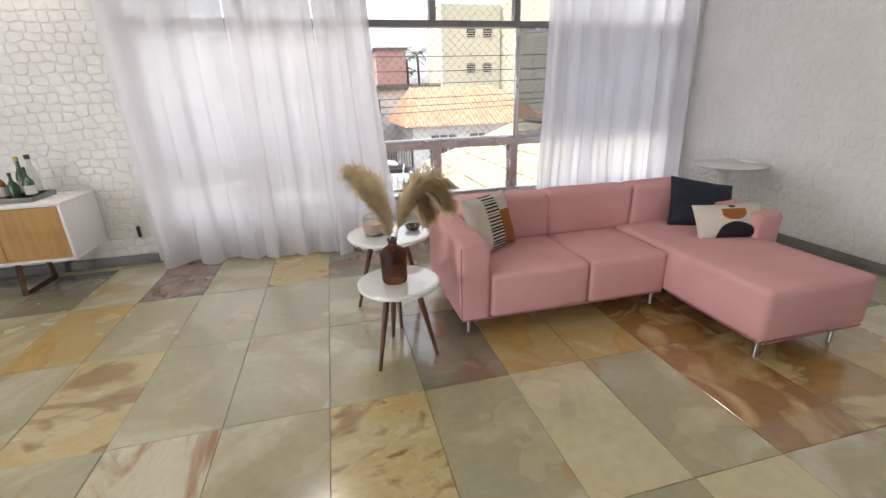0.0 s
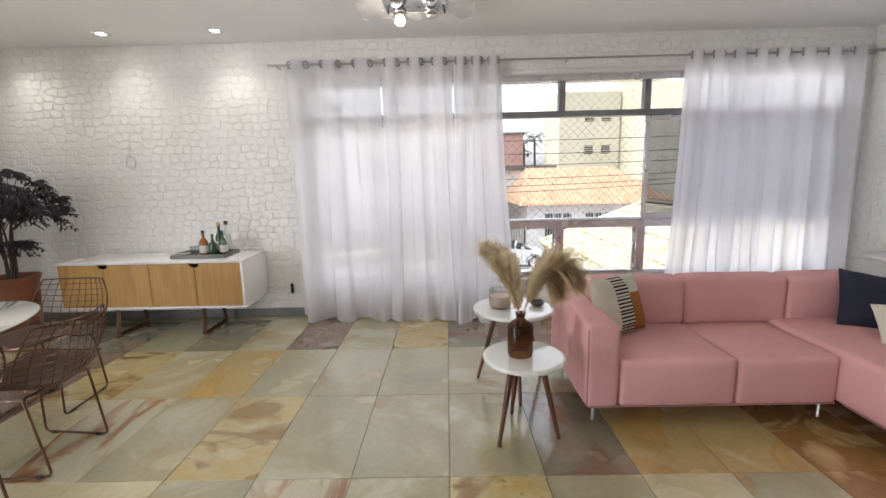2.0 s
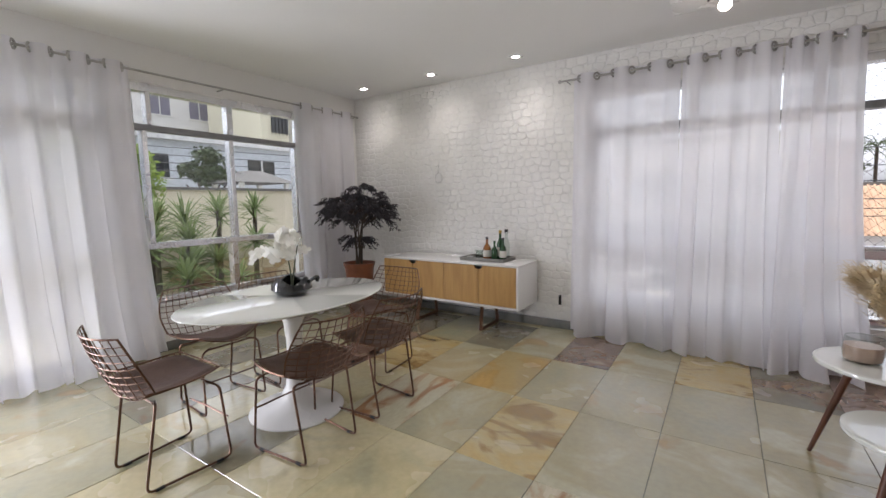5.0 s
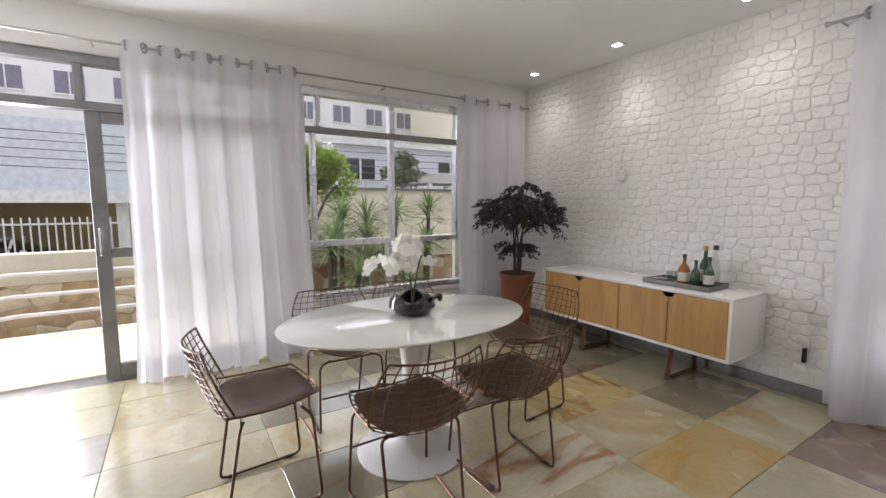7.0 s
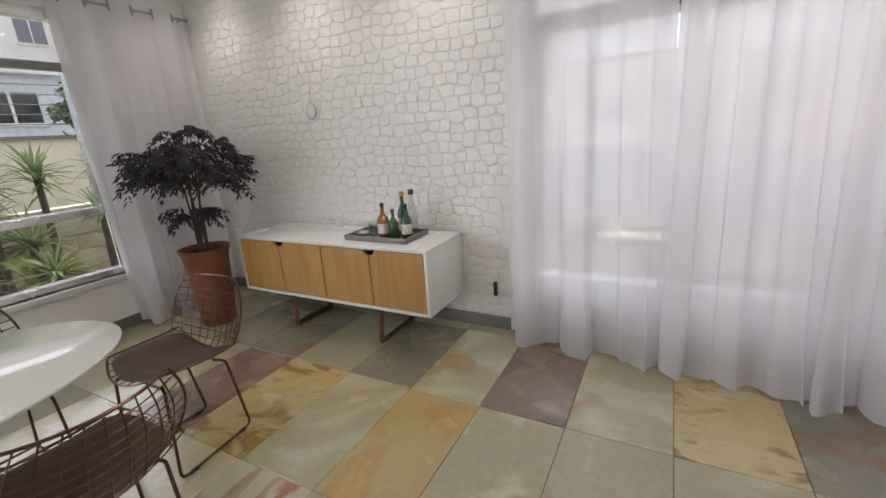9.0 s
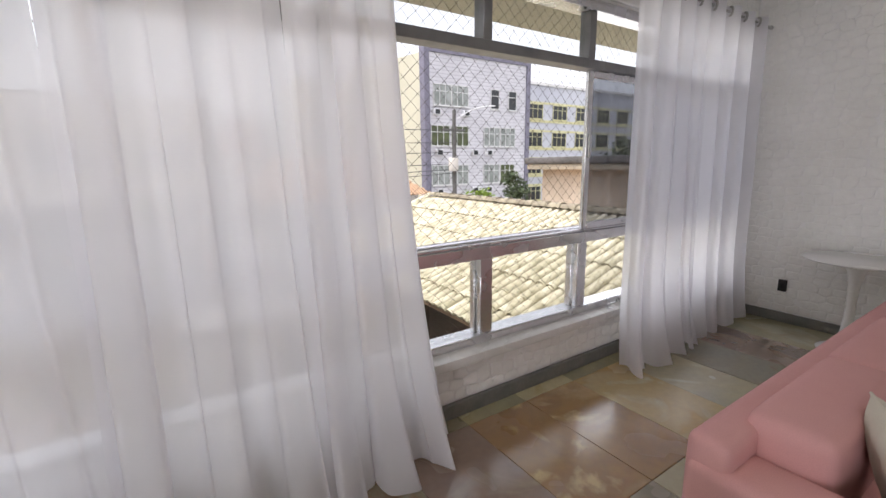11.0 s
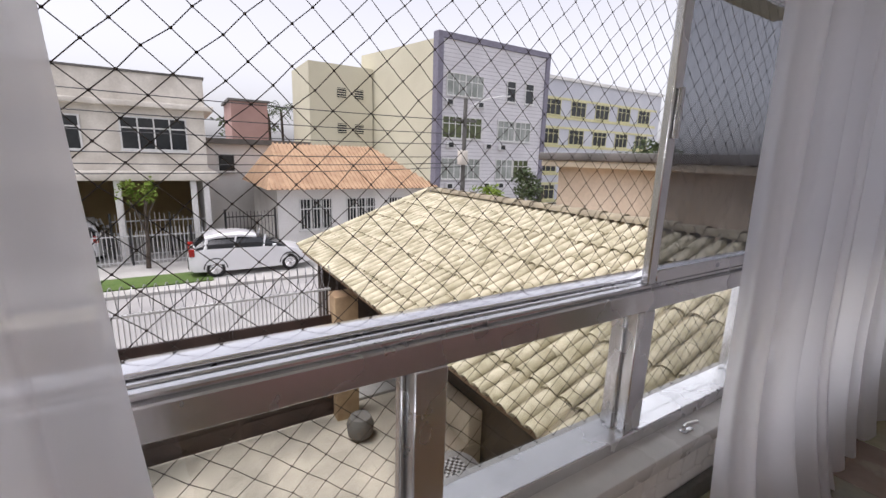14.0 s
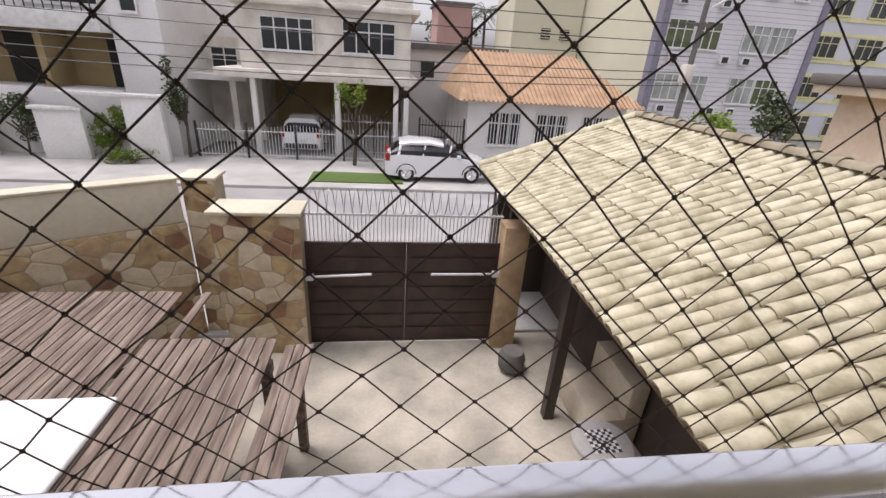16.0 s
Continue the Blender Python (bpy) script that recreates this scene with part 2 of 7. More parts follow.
M["alu"] = shader("brushed_aluminium", (0.8, 0.8, 0.81), 0.24, 0.92, second=(0.68, 0.68, 0.7), scale=5, bump=0.015, bump_scale=120, fine=0.03)
M["alu_bright"] = shader("polished_pale_aluminium", (0.9, 0.9, 0.92), 0.16, 1.0, second=(0.84, 0.84, 0.87), scale=7, bump=0.01, bump_scale=90, fine=0.03)
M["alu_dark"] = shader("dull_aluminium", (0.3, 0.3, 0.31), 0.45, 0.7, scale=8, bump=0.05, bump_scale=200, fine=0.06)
M["marble"] = shader("white_marble_sill", (0.72, 0.71, 0.69), 0.25, second=(0.6, 0.6, 0.58), scale=4, fine=0.05)
M["glass"] = clear_glass("window_glass", (0.97, 0.98, 0.97))
M["glass_tint"] = clear_glass("tinted_glass", (0.5, 0.51, 0.53))
M["voile"] = sheer_cloth("white_voile", 0.13)
M["voile_close"] = sheer_cloth("gathered_white_voile", 0.09, 0.42)
M["chrome"] = shader("chrome", (0.75, 0.75, 0.76), 0.12, 1.0, fine=0.02)
M["rod_metal"] = shader("brushed_steel_rod", (0.5, 0.49, 0.47), 0.3, 1.0, fine=0.05)
M["white_lacquer"] = shader("white_lacquer", (0.8, 0.79, 0.77), 0.25, second=(0.76, 0.75, 0.73), scale=2, fine=0.02)
M["white_gloss"] = shader("glossy_white_top", (0.74, 0.75, 0.71), 0.06, second=(0.7, 0.72, 0.67), scale=2, coat=0.6, fine=0.02)
M["oak"] = shader("oak_veneer", (0.5, 0.29, 0.085), 0.45, second=(0.4, 0.215, 0.06), scale=5, bump=0.12, bump_scale=55, stretch=(5, 5, 0.5), fine=0.12)
M["copper_leg"] = shader("bronzed_steel", (0.2, 0.11, 0.07), 0.35, 0.7, fine=0.1)
M["walnut"] = shader("walnut_wood", (0.14, 0.055, 0.03), 0.35, second=(0.08, 0.03, 0.017), scale=6, bump=0.1, bump_scale=50, stretch=(6, 6, 0.6), fine=0.15)
M["pink"] = shader("pink_woven_upholstery", (0.7, 0.39, 0.375), 0.9, second=(0.64, 0.345, 0.335), scale=3, bump=0.35, bump_scale=420, fine=0.12, amount=0.8, specular=0.2)
M["pink_seam"] = shader("pink_piping", (0.4, 0.17, 0.18), 0.9, bump=0.2, bump_scale=300)
M["navy"] = shader("navy_velvet", (0.012, 0.014, 0.03), 0.85, second=(0.02, 0.022, 0.042), scale=8, bump=0.3, bump_scale=300)
M["cream_cloth"] = shader("cream_linen", (0.66, 0.62, 0.52), 0.9, second=(0.58, 0.54, 0.45), scale=6, bump=0.4, bump_scale=350)
M["black_cloth"] = shader("black_cloth", (0.015, 0.014, 0.016), 0.9, bump=0.3, bump_scale=300)
M["orange_cloth"] = shader("burnt_orange_cloth", (0.36, 0.13, 0.025), 0.9, second=(0.3, 0.1, 0.02), bump=0.3, bump_scale=300)
M["wire"] = shader("copper_brown_wire", (0.15, 0.08, 0.05), 0.3, 0.85, second=(0.1, 0.052, 0.034), scale=20, fine=0.1)
M["seat_pad"] = shader("dark_brown_leather_pad", (0.085, 0.042, 0.024), 0.6, second=(0.06, 0.028, 0.017), scale=12, bump=0.3, bump_scale=150)
M["rubber"] = shader("black_rubber", (0.015, 0.015, 0.015), 0.7)
M["terracotta"] = shader("terracotta_glaze", (0.24, 0.085, 0.04), 0.4, second=(0.18, 0.06, 0.03), scale=6, bump=0.1, bump_scale=80)
M["soil"] = shader("potting_soil", (0.04, 0.028, 0.02), 0.95, scale=30, bump=0.8, bump_scale=90)
M["bark"] = shader("grey_brown_bark", (0.1, 0.08, 0.065), 0.85, second=(0.06, 0.045, 0.035), scale=14, bump=0.5, bump_scale=60)
M["dark_leaf"] = shader("dark_plum_leaf", (0.016, 0.013, 0.018), 0.55, second=(0.03, 0.024, 0.032), scale=9)
M["black_ceramic"] = shader("black_glazed_ceramic", (0.012, 0.012, 0.013), 0.1, fine=0.05, coat=0.5)
M["petal"] = thin_leaf("white_petal", (0.88, 0.87, 0.83), (0.8, 0.79, 0.72), 12.0, 0.35)
M["stem"] = shader("green_stem", (0.06, 0.07, 0.03), 0.6)
M["smoke_glass"] = shader("brown_smoked_glass", (0.045, 0.025, 0.015), 0.06, second=(0.07, 0.04, 0.02), scale=3, coat=0.5)
M["brown_bottle"] = clear_glass("brown_bottle_glass", (0.36, 0.21, 0.12))
M["pampas"] = thin_leaf("dried_pampas", (0.88, 0.79, 0.6), (0.72, 0.6, 0.41), 30.0, 0.55)
M["blush"] = shader("blush_frosted_glass", (0.56, 0.4, 0.33), 0.3, second=(0.5, 0.35, 0.28), scale=5)
M["green_glass"] = shader("green_bottle_glass", (0.02, 0.07, 0.025), 0.06, coat=0.4)
M["amber_glass"] = shader("amber_spirit_bottle", (0.33, 0.12, 0.025), 0.06, coat=0.4)
M["bottle_glass"] = clear_glass("clear_bottle", (0.86, 0.89, 0.87))
M["paper"] = shader("white_paper_label", (0.72, 0.7, 0.63), 0.8)
M["gold_foil"] = shader("gold_foil", (0.5, 0.33, 0.08), 0.35, 0.8)
M["dark_cap"] = shader("dark_cap", (0.02, 0.018, 0.018), 0.4)
M["tray_grey"] = shader("grey_tray", (0.23, 0.22, 0.2), 0.45, scale=6)
M["black_plastic"] = shader("black_plastic", (0.02, 0.019, 0.018), 0.4)
M["bulb"] = glow("lit_bulb", (1.0, 0.86, 0.66), 14.0)
M["downlight"] = glow("lit_downlight", (1.0, 0.93, 0.82), 14.0)
M["frosted"] = shader("frosted_white_glass", (0.86, 0.86, 0.85), 0.25, fine=0.01, second=(0.84, 0.84, 0.83))
M["mirror"] = shader("mirror_plate", (0.8, 0.8, 0.8), 0.05, 1.0, fine=0.0)
M["ground"] = shader("dusty_ground", (0.3, 0.29, 0.27), 0.9, second=(0.22, 0.22, 0.19), scale=0.2, bump=0.3, bump_scale=6)
M["road"] = shader("pale_worn_road", (0.36, 0.35, 0.34), 0.85, second=(0.27, 0.265, 0.26), scale=0.6, bump=0.3, bump_scale=30)
M["pavement"] = shader("pale_concrete_pavement", (0.46, 0.45, 0.43), 0.85, second=(0.36, 0.35, 0.33), scale=0.9, bump=0.2, bump_scale=25)
M["yard"] = shader("cream_concrete_yard", (0.54, 0.49, 0.4), 0.8, second=(0.3, 0.28, 0.23), scale=1.3, bump=0.2, bump_scale=20)
M["grass"] = shader("lawn_green", (0.07, 0.13, 0.025), 0.9, second=(0.1, 0.15, 0.035), scale=3, bump=0.8, bump_scale=40)
M["roof_cream"] = shader("cream_painted_clay_tile", (0.57, 0.52, 0.38), 0.8, second=(0.3, 0.27, 0.17), scale=4, bump=0.3, bump_scale=30, random_shift=True, fine=0.15)
M["roof_orange"] = shader("orange_clay_roof", (0.43, 0.29, 0.18), 0.85, second=(0.33, 0.21, 0.13), scale=2, bump=0.4, bump_scale=20)
M["house_grey"] = shader("grey_beige_stucco", (0.7, 0.66, 0.59), 0.9, second=(0.52, 0.48, 0.42), scale=1.3, bump=0.2, bump_scale=15)
M["house_white"] = shader("weathered_white_stucco", (0.72, 0.71, 0.69), 0.9, second=(0.62, 0.61, 0.59), scale=0.7, bump=0.2, bump_scale=15)
M["house_ochre"] = shader("ochre_stucco", (0.34, 0.26, 0.13), 0.9, second=(0.27, 0.2, 0.1), scale=0.8)
M["apt_yellow"] = shader("pale_yellow_render", (0.58, 0.55, 0.42), 0.9, second=(0.52, 0.49, 0.37), scale=0.3)
M["apt_tile"] = shader("pale_lilac_tile_facade", (0.62, 0.61, 0.63), 0.6, second=(0.54, 0.53, 0.55), scale=0.5, bump_scale=8, fine=0.08)
M["apt_edge"] = shader("grey_lilac_band", (0.2, 0.19, 0.24), 0.7)
M["apt_edge_pale"] = shader("grey_facade_joint", (0.42, 0.41, 0.44), 0.8)
M["apt_blue"] = shader("pale_blue_render", (0.55, 0.56, 0.6), 0.85, second=(0.48, 0.49, 0.54), scale=0.4)
M["frame_yellow"] = shader("yellow_window_surround", (0.66, 0.63, 0.36), 0.7)
M["frame_white"] = shader("white_window_frame", (0.7, 0.7, 0.68), 0.5)
M["dark_pane"] = shader("dark_window_pane", (0.03, 0.033, 0.035), 0.12, fine=0.1)
M["green_pane"] = shader("greenish_window_pane", (0.1, 0.12, 0.05), 0.15, second=(0.05, 0.06, 0.03), scale=1.5)
M["pale_pane"] = shader("pale_shuttered_pane", (0.34, 0.36, 0.34), 0.2, second=(0.2, 0.22, 0.2), scale=1.2)
M["dark_void"] = shader("interior_shade", (0.03, 0.028, 0.025), 0.9)
M["concrete_dark"] = shader("mossy_dark_concrete", (0.1, 0.098, 0.09), 0.9, second=(0.16, 0.15, 0.14), scale=1.5, bump=0.4, bump_scale=20)
M["beige_wall"] = shader("stained_beige_wall", (0.6, 0.53, 0.42), 0.9, second=(0.42, 0.36, 0.27), scale=0.8, bump=0.3, bump_scale=12)
M["cream_wall"] = shader("pale_cream_wall", (0.6, 0.55, 0.43), 0.9, second=(0.5, 0.46, 0.35), scale=0.8, bump=0.2, bump_scale=12)
M["flag_tan"] = shader("flagstone_tan", (0.47, 0.34, 0.2), 0.8, second=(0.33, 0.22, 0.13), scale=4, bump=0.4, bump_scale=25, random_shift=True)
M["flag_gold"] = shader("flagstone_gold", (0.5, 0.38, 0.2), 0.8, second=(0.3, 0.19, 0.1), scale=4, bump=0.4, bump_scale=25, random_shift=True)
M["flag_pale"] = shader("flagstone_pale", (0.62, 0.53, 0.38), 0.8, second=(0.45, 0.36, 0.24), scale=4, bump=0.4, bump_scale=25, random_shift=True)
M["flag_rust"] = shader("flagstone_rust", (0.3, 0.17, 0.09), 0.8, second=(0.2, 0.11, 0.07), scale=5, bump=0.4, bump_scale=25, random_shift=True)
M["flag_mortar"] = shader("flagstone_mortar", (0.38, 0.31, 0.21), 0.9, scale=6, bump=0.4)
M["gate_brown"] = shader("dark_brown_gate_steel", (0.032, 0.018, 0.015), 0.5, second=(0.06, 0.035, 0.028), scale=3)
M["steel_white"] = shader("white_painted_steel", (0.62, 0.62, 0.62), 0.5, second=(0.52, 0.52, 0.52), scale=6)
M["steel_dark"] = shader("dark_painted_steel", (0.03, 0.03, 0.032), 0.5)
M["razor"] = shader("galvanised_razor_wire", (0.3, 0.3, 0.31), 0.4, 0.8)
M["deck"] = shader("weathered_deck_wood", (0.27, 0.21, 0.165), 0.75, second=(0.1, 0.068, 0.055), scale=3, bump=0.4, bump_scale=60, stretch=(5, 0.5, 5), random_shift=True, fine=0.25)
M["car_white"] = shader("white_car_paint", (0.72, 0.72, 0.73), 0.2, coat=0.8, fine=0.01, second=(0.7, 0.7, 0.71))
M["car_glass"] = shader("dark_car_glass", (0.015, 0.017, 0.02), 0.05, fine=0.02)
M["tail_red"] = shader("red_tail_light", (0.35, 0.02, 0.015), 0.2)
M["net"] = shader("dark_safety_net_cord", (0.06, 0.048, 0.04), 0.8)
M["leaf_green"] = thin_leaf("fresh_green_leaf", (0.12, 0.2, 0.035), (0.26, 0.32, 0.08), 3.0, 0.4)
M["leaf_spike"] = thin_leaf("grey_green_blade_leaf", (0.1, 0.15, 0.06), (0.22, 0.26, 0.12), 4.0, 0.3)
M["leaf_far"] = shader("far_foliage", (0.05, 0.075, 0.03), 0.8, second=(0.08, 0.1, 0.04), scale=2)
M["blue_wall"] = shader("pale_blue_wall", (0.58, 0.62, 0.66), 0.85)
# Near-black brown: the shade under the porch roof is put into this colour.
M["porch_shade"] = shader("shaded_porch_brown", (0.075, 0.055, 0.042), 0.85, second=(0.045, 0.033, 0.026), scale=2.5, bump=0.4, bump_scale=20, stretch=(1, 1, 0.2))
# Darker than the cover tiles: weathering plus painted shade between the rows.
M["roof_pan"] = shader("weathered_shaded_tile", (0.33, 0.29, 0.2), 0.9, second=(0.2, 0.17, 0.12), scale=3, bump=0.3, bump_scale=30)
M["garden_soil"] = shader("garden_soil_and_grass", (0.1, 0.12, 0.05), 0.95, second=(0.2, 0.17, 0.11), scale=2.5, bump=0.8, bump_scale=30)


# ---- mesh helpers ----
class Geo:
    """Collects vertices and faces of one part."""

    def __init__(self):
        self.v, self.f, self.mi = [], [], []

    def add(self, verts, faces, slot=0):
        k = len(self.v)
        self.v += [tuple(p) for p in verts]
        self.f += [tuple(i + k for i in f) for f in faces]
        self.mi += [slot] * len(faces)
        return self

    def box(self, x0, y0, z0, x1, y1, z1, r=0.0, seg=2, m=None, slot=0):
        bm = bmesh.new()
        bmesh.ops.create_cube(bm, size=1)
        for v in bm.verts:
            v.co = Vector((x0 + (v.co.x + 0.5) * (x1 - x0), y0 + (v.co.y + 0.5) * (y1 - y0), z0 + (v.co.z + 0.5) * (z1 - z0)))
        if r:
            bmesh.ops.bevel(bm, geom=bm.edges[:], offset=min(r, 0.48 * min(x1 - x0, y1 - y0, z1 - z0)), segments=seg, profile=0.5, affect="EDGES")
        if m:
            bm.transform(m)
        bm.verts.index_update()
        self.add([v.co for v in bm.verts], [[v.index for v in f.verts] for f in bm.faces], slot)
        bm.free()
        return self

    def tube(self, pts, r, sides=8, closed=False, slot=0, cap=True):
        """A round bar along points; r is one radius or one for each point."""
        pts = [Vector(p) for p in pts]
        n = len(pts)
        rs = r if isinstance(r, (list, tuple)) else [r] * n
        verts, faces = [], []
        up = None
        for i, p in enumerate(pts):
            a, b = (pts[i - 1] if i or closed else p), (pts[(i + 1) % n] if i < n - 1 or closed else p)
            d = (b - a).normalized()
            if up is None:
                up = Vector((0, 0, 1)) if abs(d.z) < 0.9 else Vector((1, 0, 0))
            s = d.cross(up)
            if s.length < 1e-5:
                s = d.cross(Vector((0.3, 1, 0.2)))
            s.normalize()
            up = s.cross(d).normalized()
            for k in range(sides):
                t = 2 * math.pi * k / sides
                verts.append(p + (s * math.cos(t) + up * math.sin(t)) * rs[i])
        for i in range(n if closed else n - 1):
            for k in range(sides):
                a, b = i * sides + k, i * sides + (k + 1) % sides
                c, d = ((i + 1) % n) * sides + (k + 1) % sides, ((i + 1) % n) * sides + k
                faces.append((a, b, c, d))
        if cap and not closed:
            faces.append(tuple(range(sides))[::-1])
            faces.append(tuple(range((n - 1) * sides, n * sides)))
        return self.add(verts, faces, slot)

    def lathe(self, profile, cx=0.0, cy=0.0, cz=0.0, sides=28, sx=1.0, sy=1.0, slot=0, cap=True):
        """A body of revolution about z from (radius, height) pairs."""
        verts, faces = [], []
        for r, z in profile:
            for k in range(sides):
                t = 2 * math.pi * k / sides
                verts.append((cx + sx * r * math.cos(t), cy + sy * r * math.sin(t), cz + z))
        for i in range(len(profile) - 1):
            for k in range(sides):
                a, b = i * sides + k, i * sides + (k + 1) % sides
                faces.append((a, b, b + sides, a + sides))
        if cap:
            faces.append(tuple(range(sides))[::-1])
            faces.append(tuple(range((len(profile) - 1) * sides, len(profile) * sides)))
        return self.add(verts, faces, slot)

    def prism(self, outline, z0, z1, m=None, slot=0):
        """An upright slab over a plan outline."""
        n = len(outline)
        verts = [Vector((x, y, z0)) for x, y in outline] + [Vector((x, y, z1)) for x, y in outline]
        if m:
            verts = [m @ v for v in verts]
        faces = [tuple(range(n))[::-1], tuple(range(n, 2 * n))] + [(i, (i + 1) % n, n + (i + 1) % n, n + i) for i in range(n)]
        return self.add(verts, faces, slot)

    def moved(self, m):
        self.v = [tuple(m @ Vector(p)) for p in self.v]
        return self

    def mesh(self, name, materials, smooth=True, angle=40):
        me = bpy.data.meshes.new(name)
        me.from_pydata(self.v, [], self.f)
        for mt in (materials if isinstance(materials, (list, tuple)) else [materials]):
            me.materials.append(mt)
        if any(self.mi):
            me.polygons.foreach_set("material_index", self.mi)
        me.validate()
        me.update()
        if smooth:
            me.polygons.foreach_set("use_smooth", [True] * len(me.polygons))
            me.set_sharp_from_angle(angle=radians(angle))
        return me


def part(name, geo, material, parent=None, label="", smooth=True, angle=40):
    ob = new(name, geo.mesh(name, material, smooth, angle) if isinstance(geo, Geo) else geo)
    if parent:
        ob.parent = parent
    if label:
        ob["label"] = label
    return ob


def thing(name, label, category, at=None, group="", kind=""):
    ob = new(name)
    if at is not None:
        ob.matrix_basis = at if isinstance(at, Matrix) else Matrix.Translation(at)
    return tagged(ob, label, category, group, kind)


def structure(name, geo, material, label, category, smooth=False):
    return tagged(part(name, geo, material, smooth=smooth), label, category, kind="structure")


def bezier(p, q, c, n=8):
    p, q, c = Vector(p), Vector(q), Vector(c)
    return [(1 - t) ** 2 * p + 2 * t * (1 - t) * c + t * t * q for t in [i / n for i in range(n + 1)]]


def rounded(pts, r=0.04, n=4, closed=False):
    """A polyline with rounded corners."""
    pts = [Vector(p) for p in pts]
    out = []
    k = len(pts)
    for i, p in enumerate(pts):
        if not closed and i in (0, k - 1):
            out.append(p)
            continue
        a, b = pts[i - 1], pts[(i + 1) % k]
        da, db = (a - p), (b - p)
        ra = min(r, da.length * 0.45, db.length * 0.45)
        out += bezier(p + da.normalized() * ra, p + db.normalized() * ra, p, n)
    return out


# ---- the room ----
RX, RY, RH = 8.42, -6.4, 2.67      # room: x 0..RX, y RY..0, height RH
WX0, WX1 = 3.05, 8.17              # north window opening
WZ0, WZ1 = 0.36, 2.32
GROUND = -3.2                      # street and yard level

g = Geo()
g.box(-0.25, 0.016, GROUND, WX0, 0.25, 3.1)
g.box(WX1, 0.016, GROUND, RX + 0.25, 0.25, 3.1)
g.box(WX0, 0.016, GROUND, WX1, 0.25, WZ0 - 0.055)
g.box(WX0, 0.016, WZ1, WX1, 0.25, 3.1)
wall_north = structure("wall_north", g, M["plaster"], "white painted wall with a wide window opening", "wall")
g = Geo().box(RX, RY - 0.25, GROUND, RX + 0.25, 0.016, 3.1)
wall_east = structure("wall_east", g, M["plaster"], "white painted stone-clad wall", "wall")
g = Geo().box(-0.25, RY - 0.25, GROUND, RX, RY, 3.1)
structure("wall_south", g, M["plaster"], "plain white wall closing the room", "wall")
# west wall: window (y -2.62..-0.86) and glazed door opening (y -5.4..-2.8)
g = Geo()
g.box(-0.25, -0.86, -0.4, 0, 0.016, 3.1)
g.box(-0.25, -2.62, -0.4, 0, -0.86, 0.44)
g.box(-0.25, -2.62, 2.36, 0, -0.86, 3.1)
g.box(-0.25, -2.8, -0.4, 0, -2.62, 3.1)
g.box(-0.25, -5.4, 2.36, 0, -2.8, 3.1)
g.box(-0.25, RY, -0.4, 0, -5.4, 3.1)
structure("wall_west", g, M["plaster"], "smooth white wall with a window and a glazed door", "wall")
structure("ceiling", Geo().box(-0.25, RY - 0.25, RH, RX + 0.25, 0.25, RH + 0.25), M["ceiling"], "matt white plaster ceiling", "ceiling")
# skirting
g = Geo()
g.box(0.012, -0.014, 0, RX - 0.02, 0.014, 0.085, 0.004)
g.box(RX - 0.02, -6.3, 0, RX - 0.002, -0.015, 0.085, 0.004)
g.box(0, -2.8, 0, 0.012, -0.015, 0.085, 0.004)
structure("baseboard", g, M["skirting"], "dark grey slate skirting", "skirting", smooth=True)


def clip_cell(poly, nx, ny, c):
    """The part of a convex outline with nx * x + ny * y <= c."""
    out = []
    for (ax, ay), (bx, by) in zip(poly, poly[1:] + poly[:1]):
        da, db = nx * ax + ny * ay - c, nx * bx + ny * by - c
        if da <= 0:
            out.append((ax, ay))
        if da * db < 0:
            t = da / (da - db)
            out.append((ax + (bx - ax) * t, ay + (by - ay) * t))
    return out


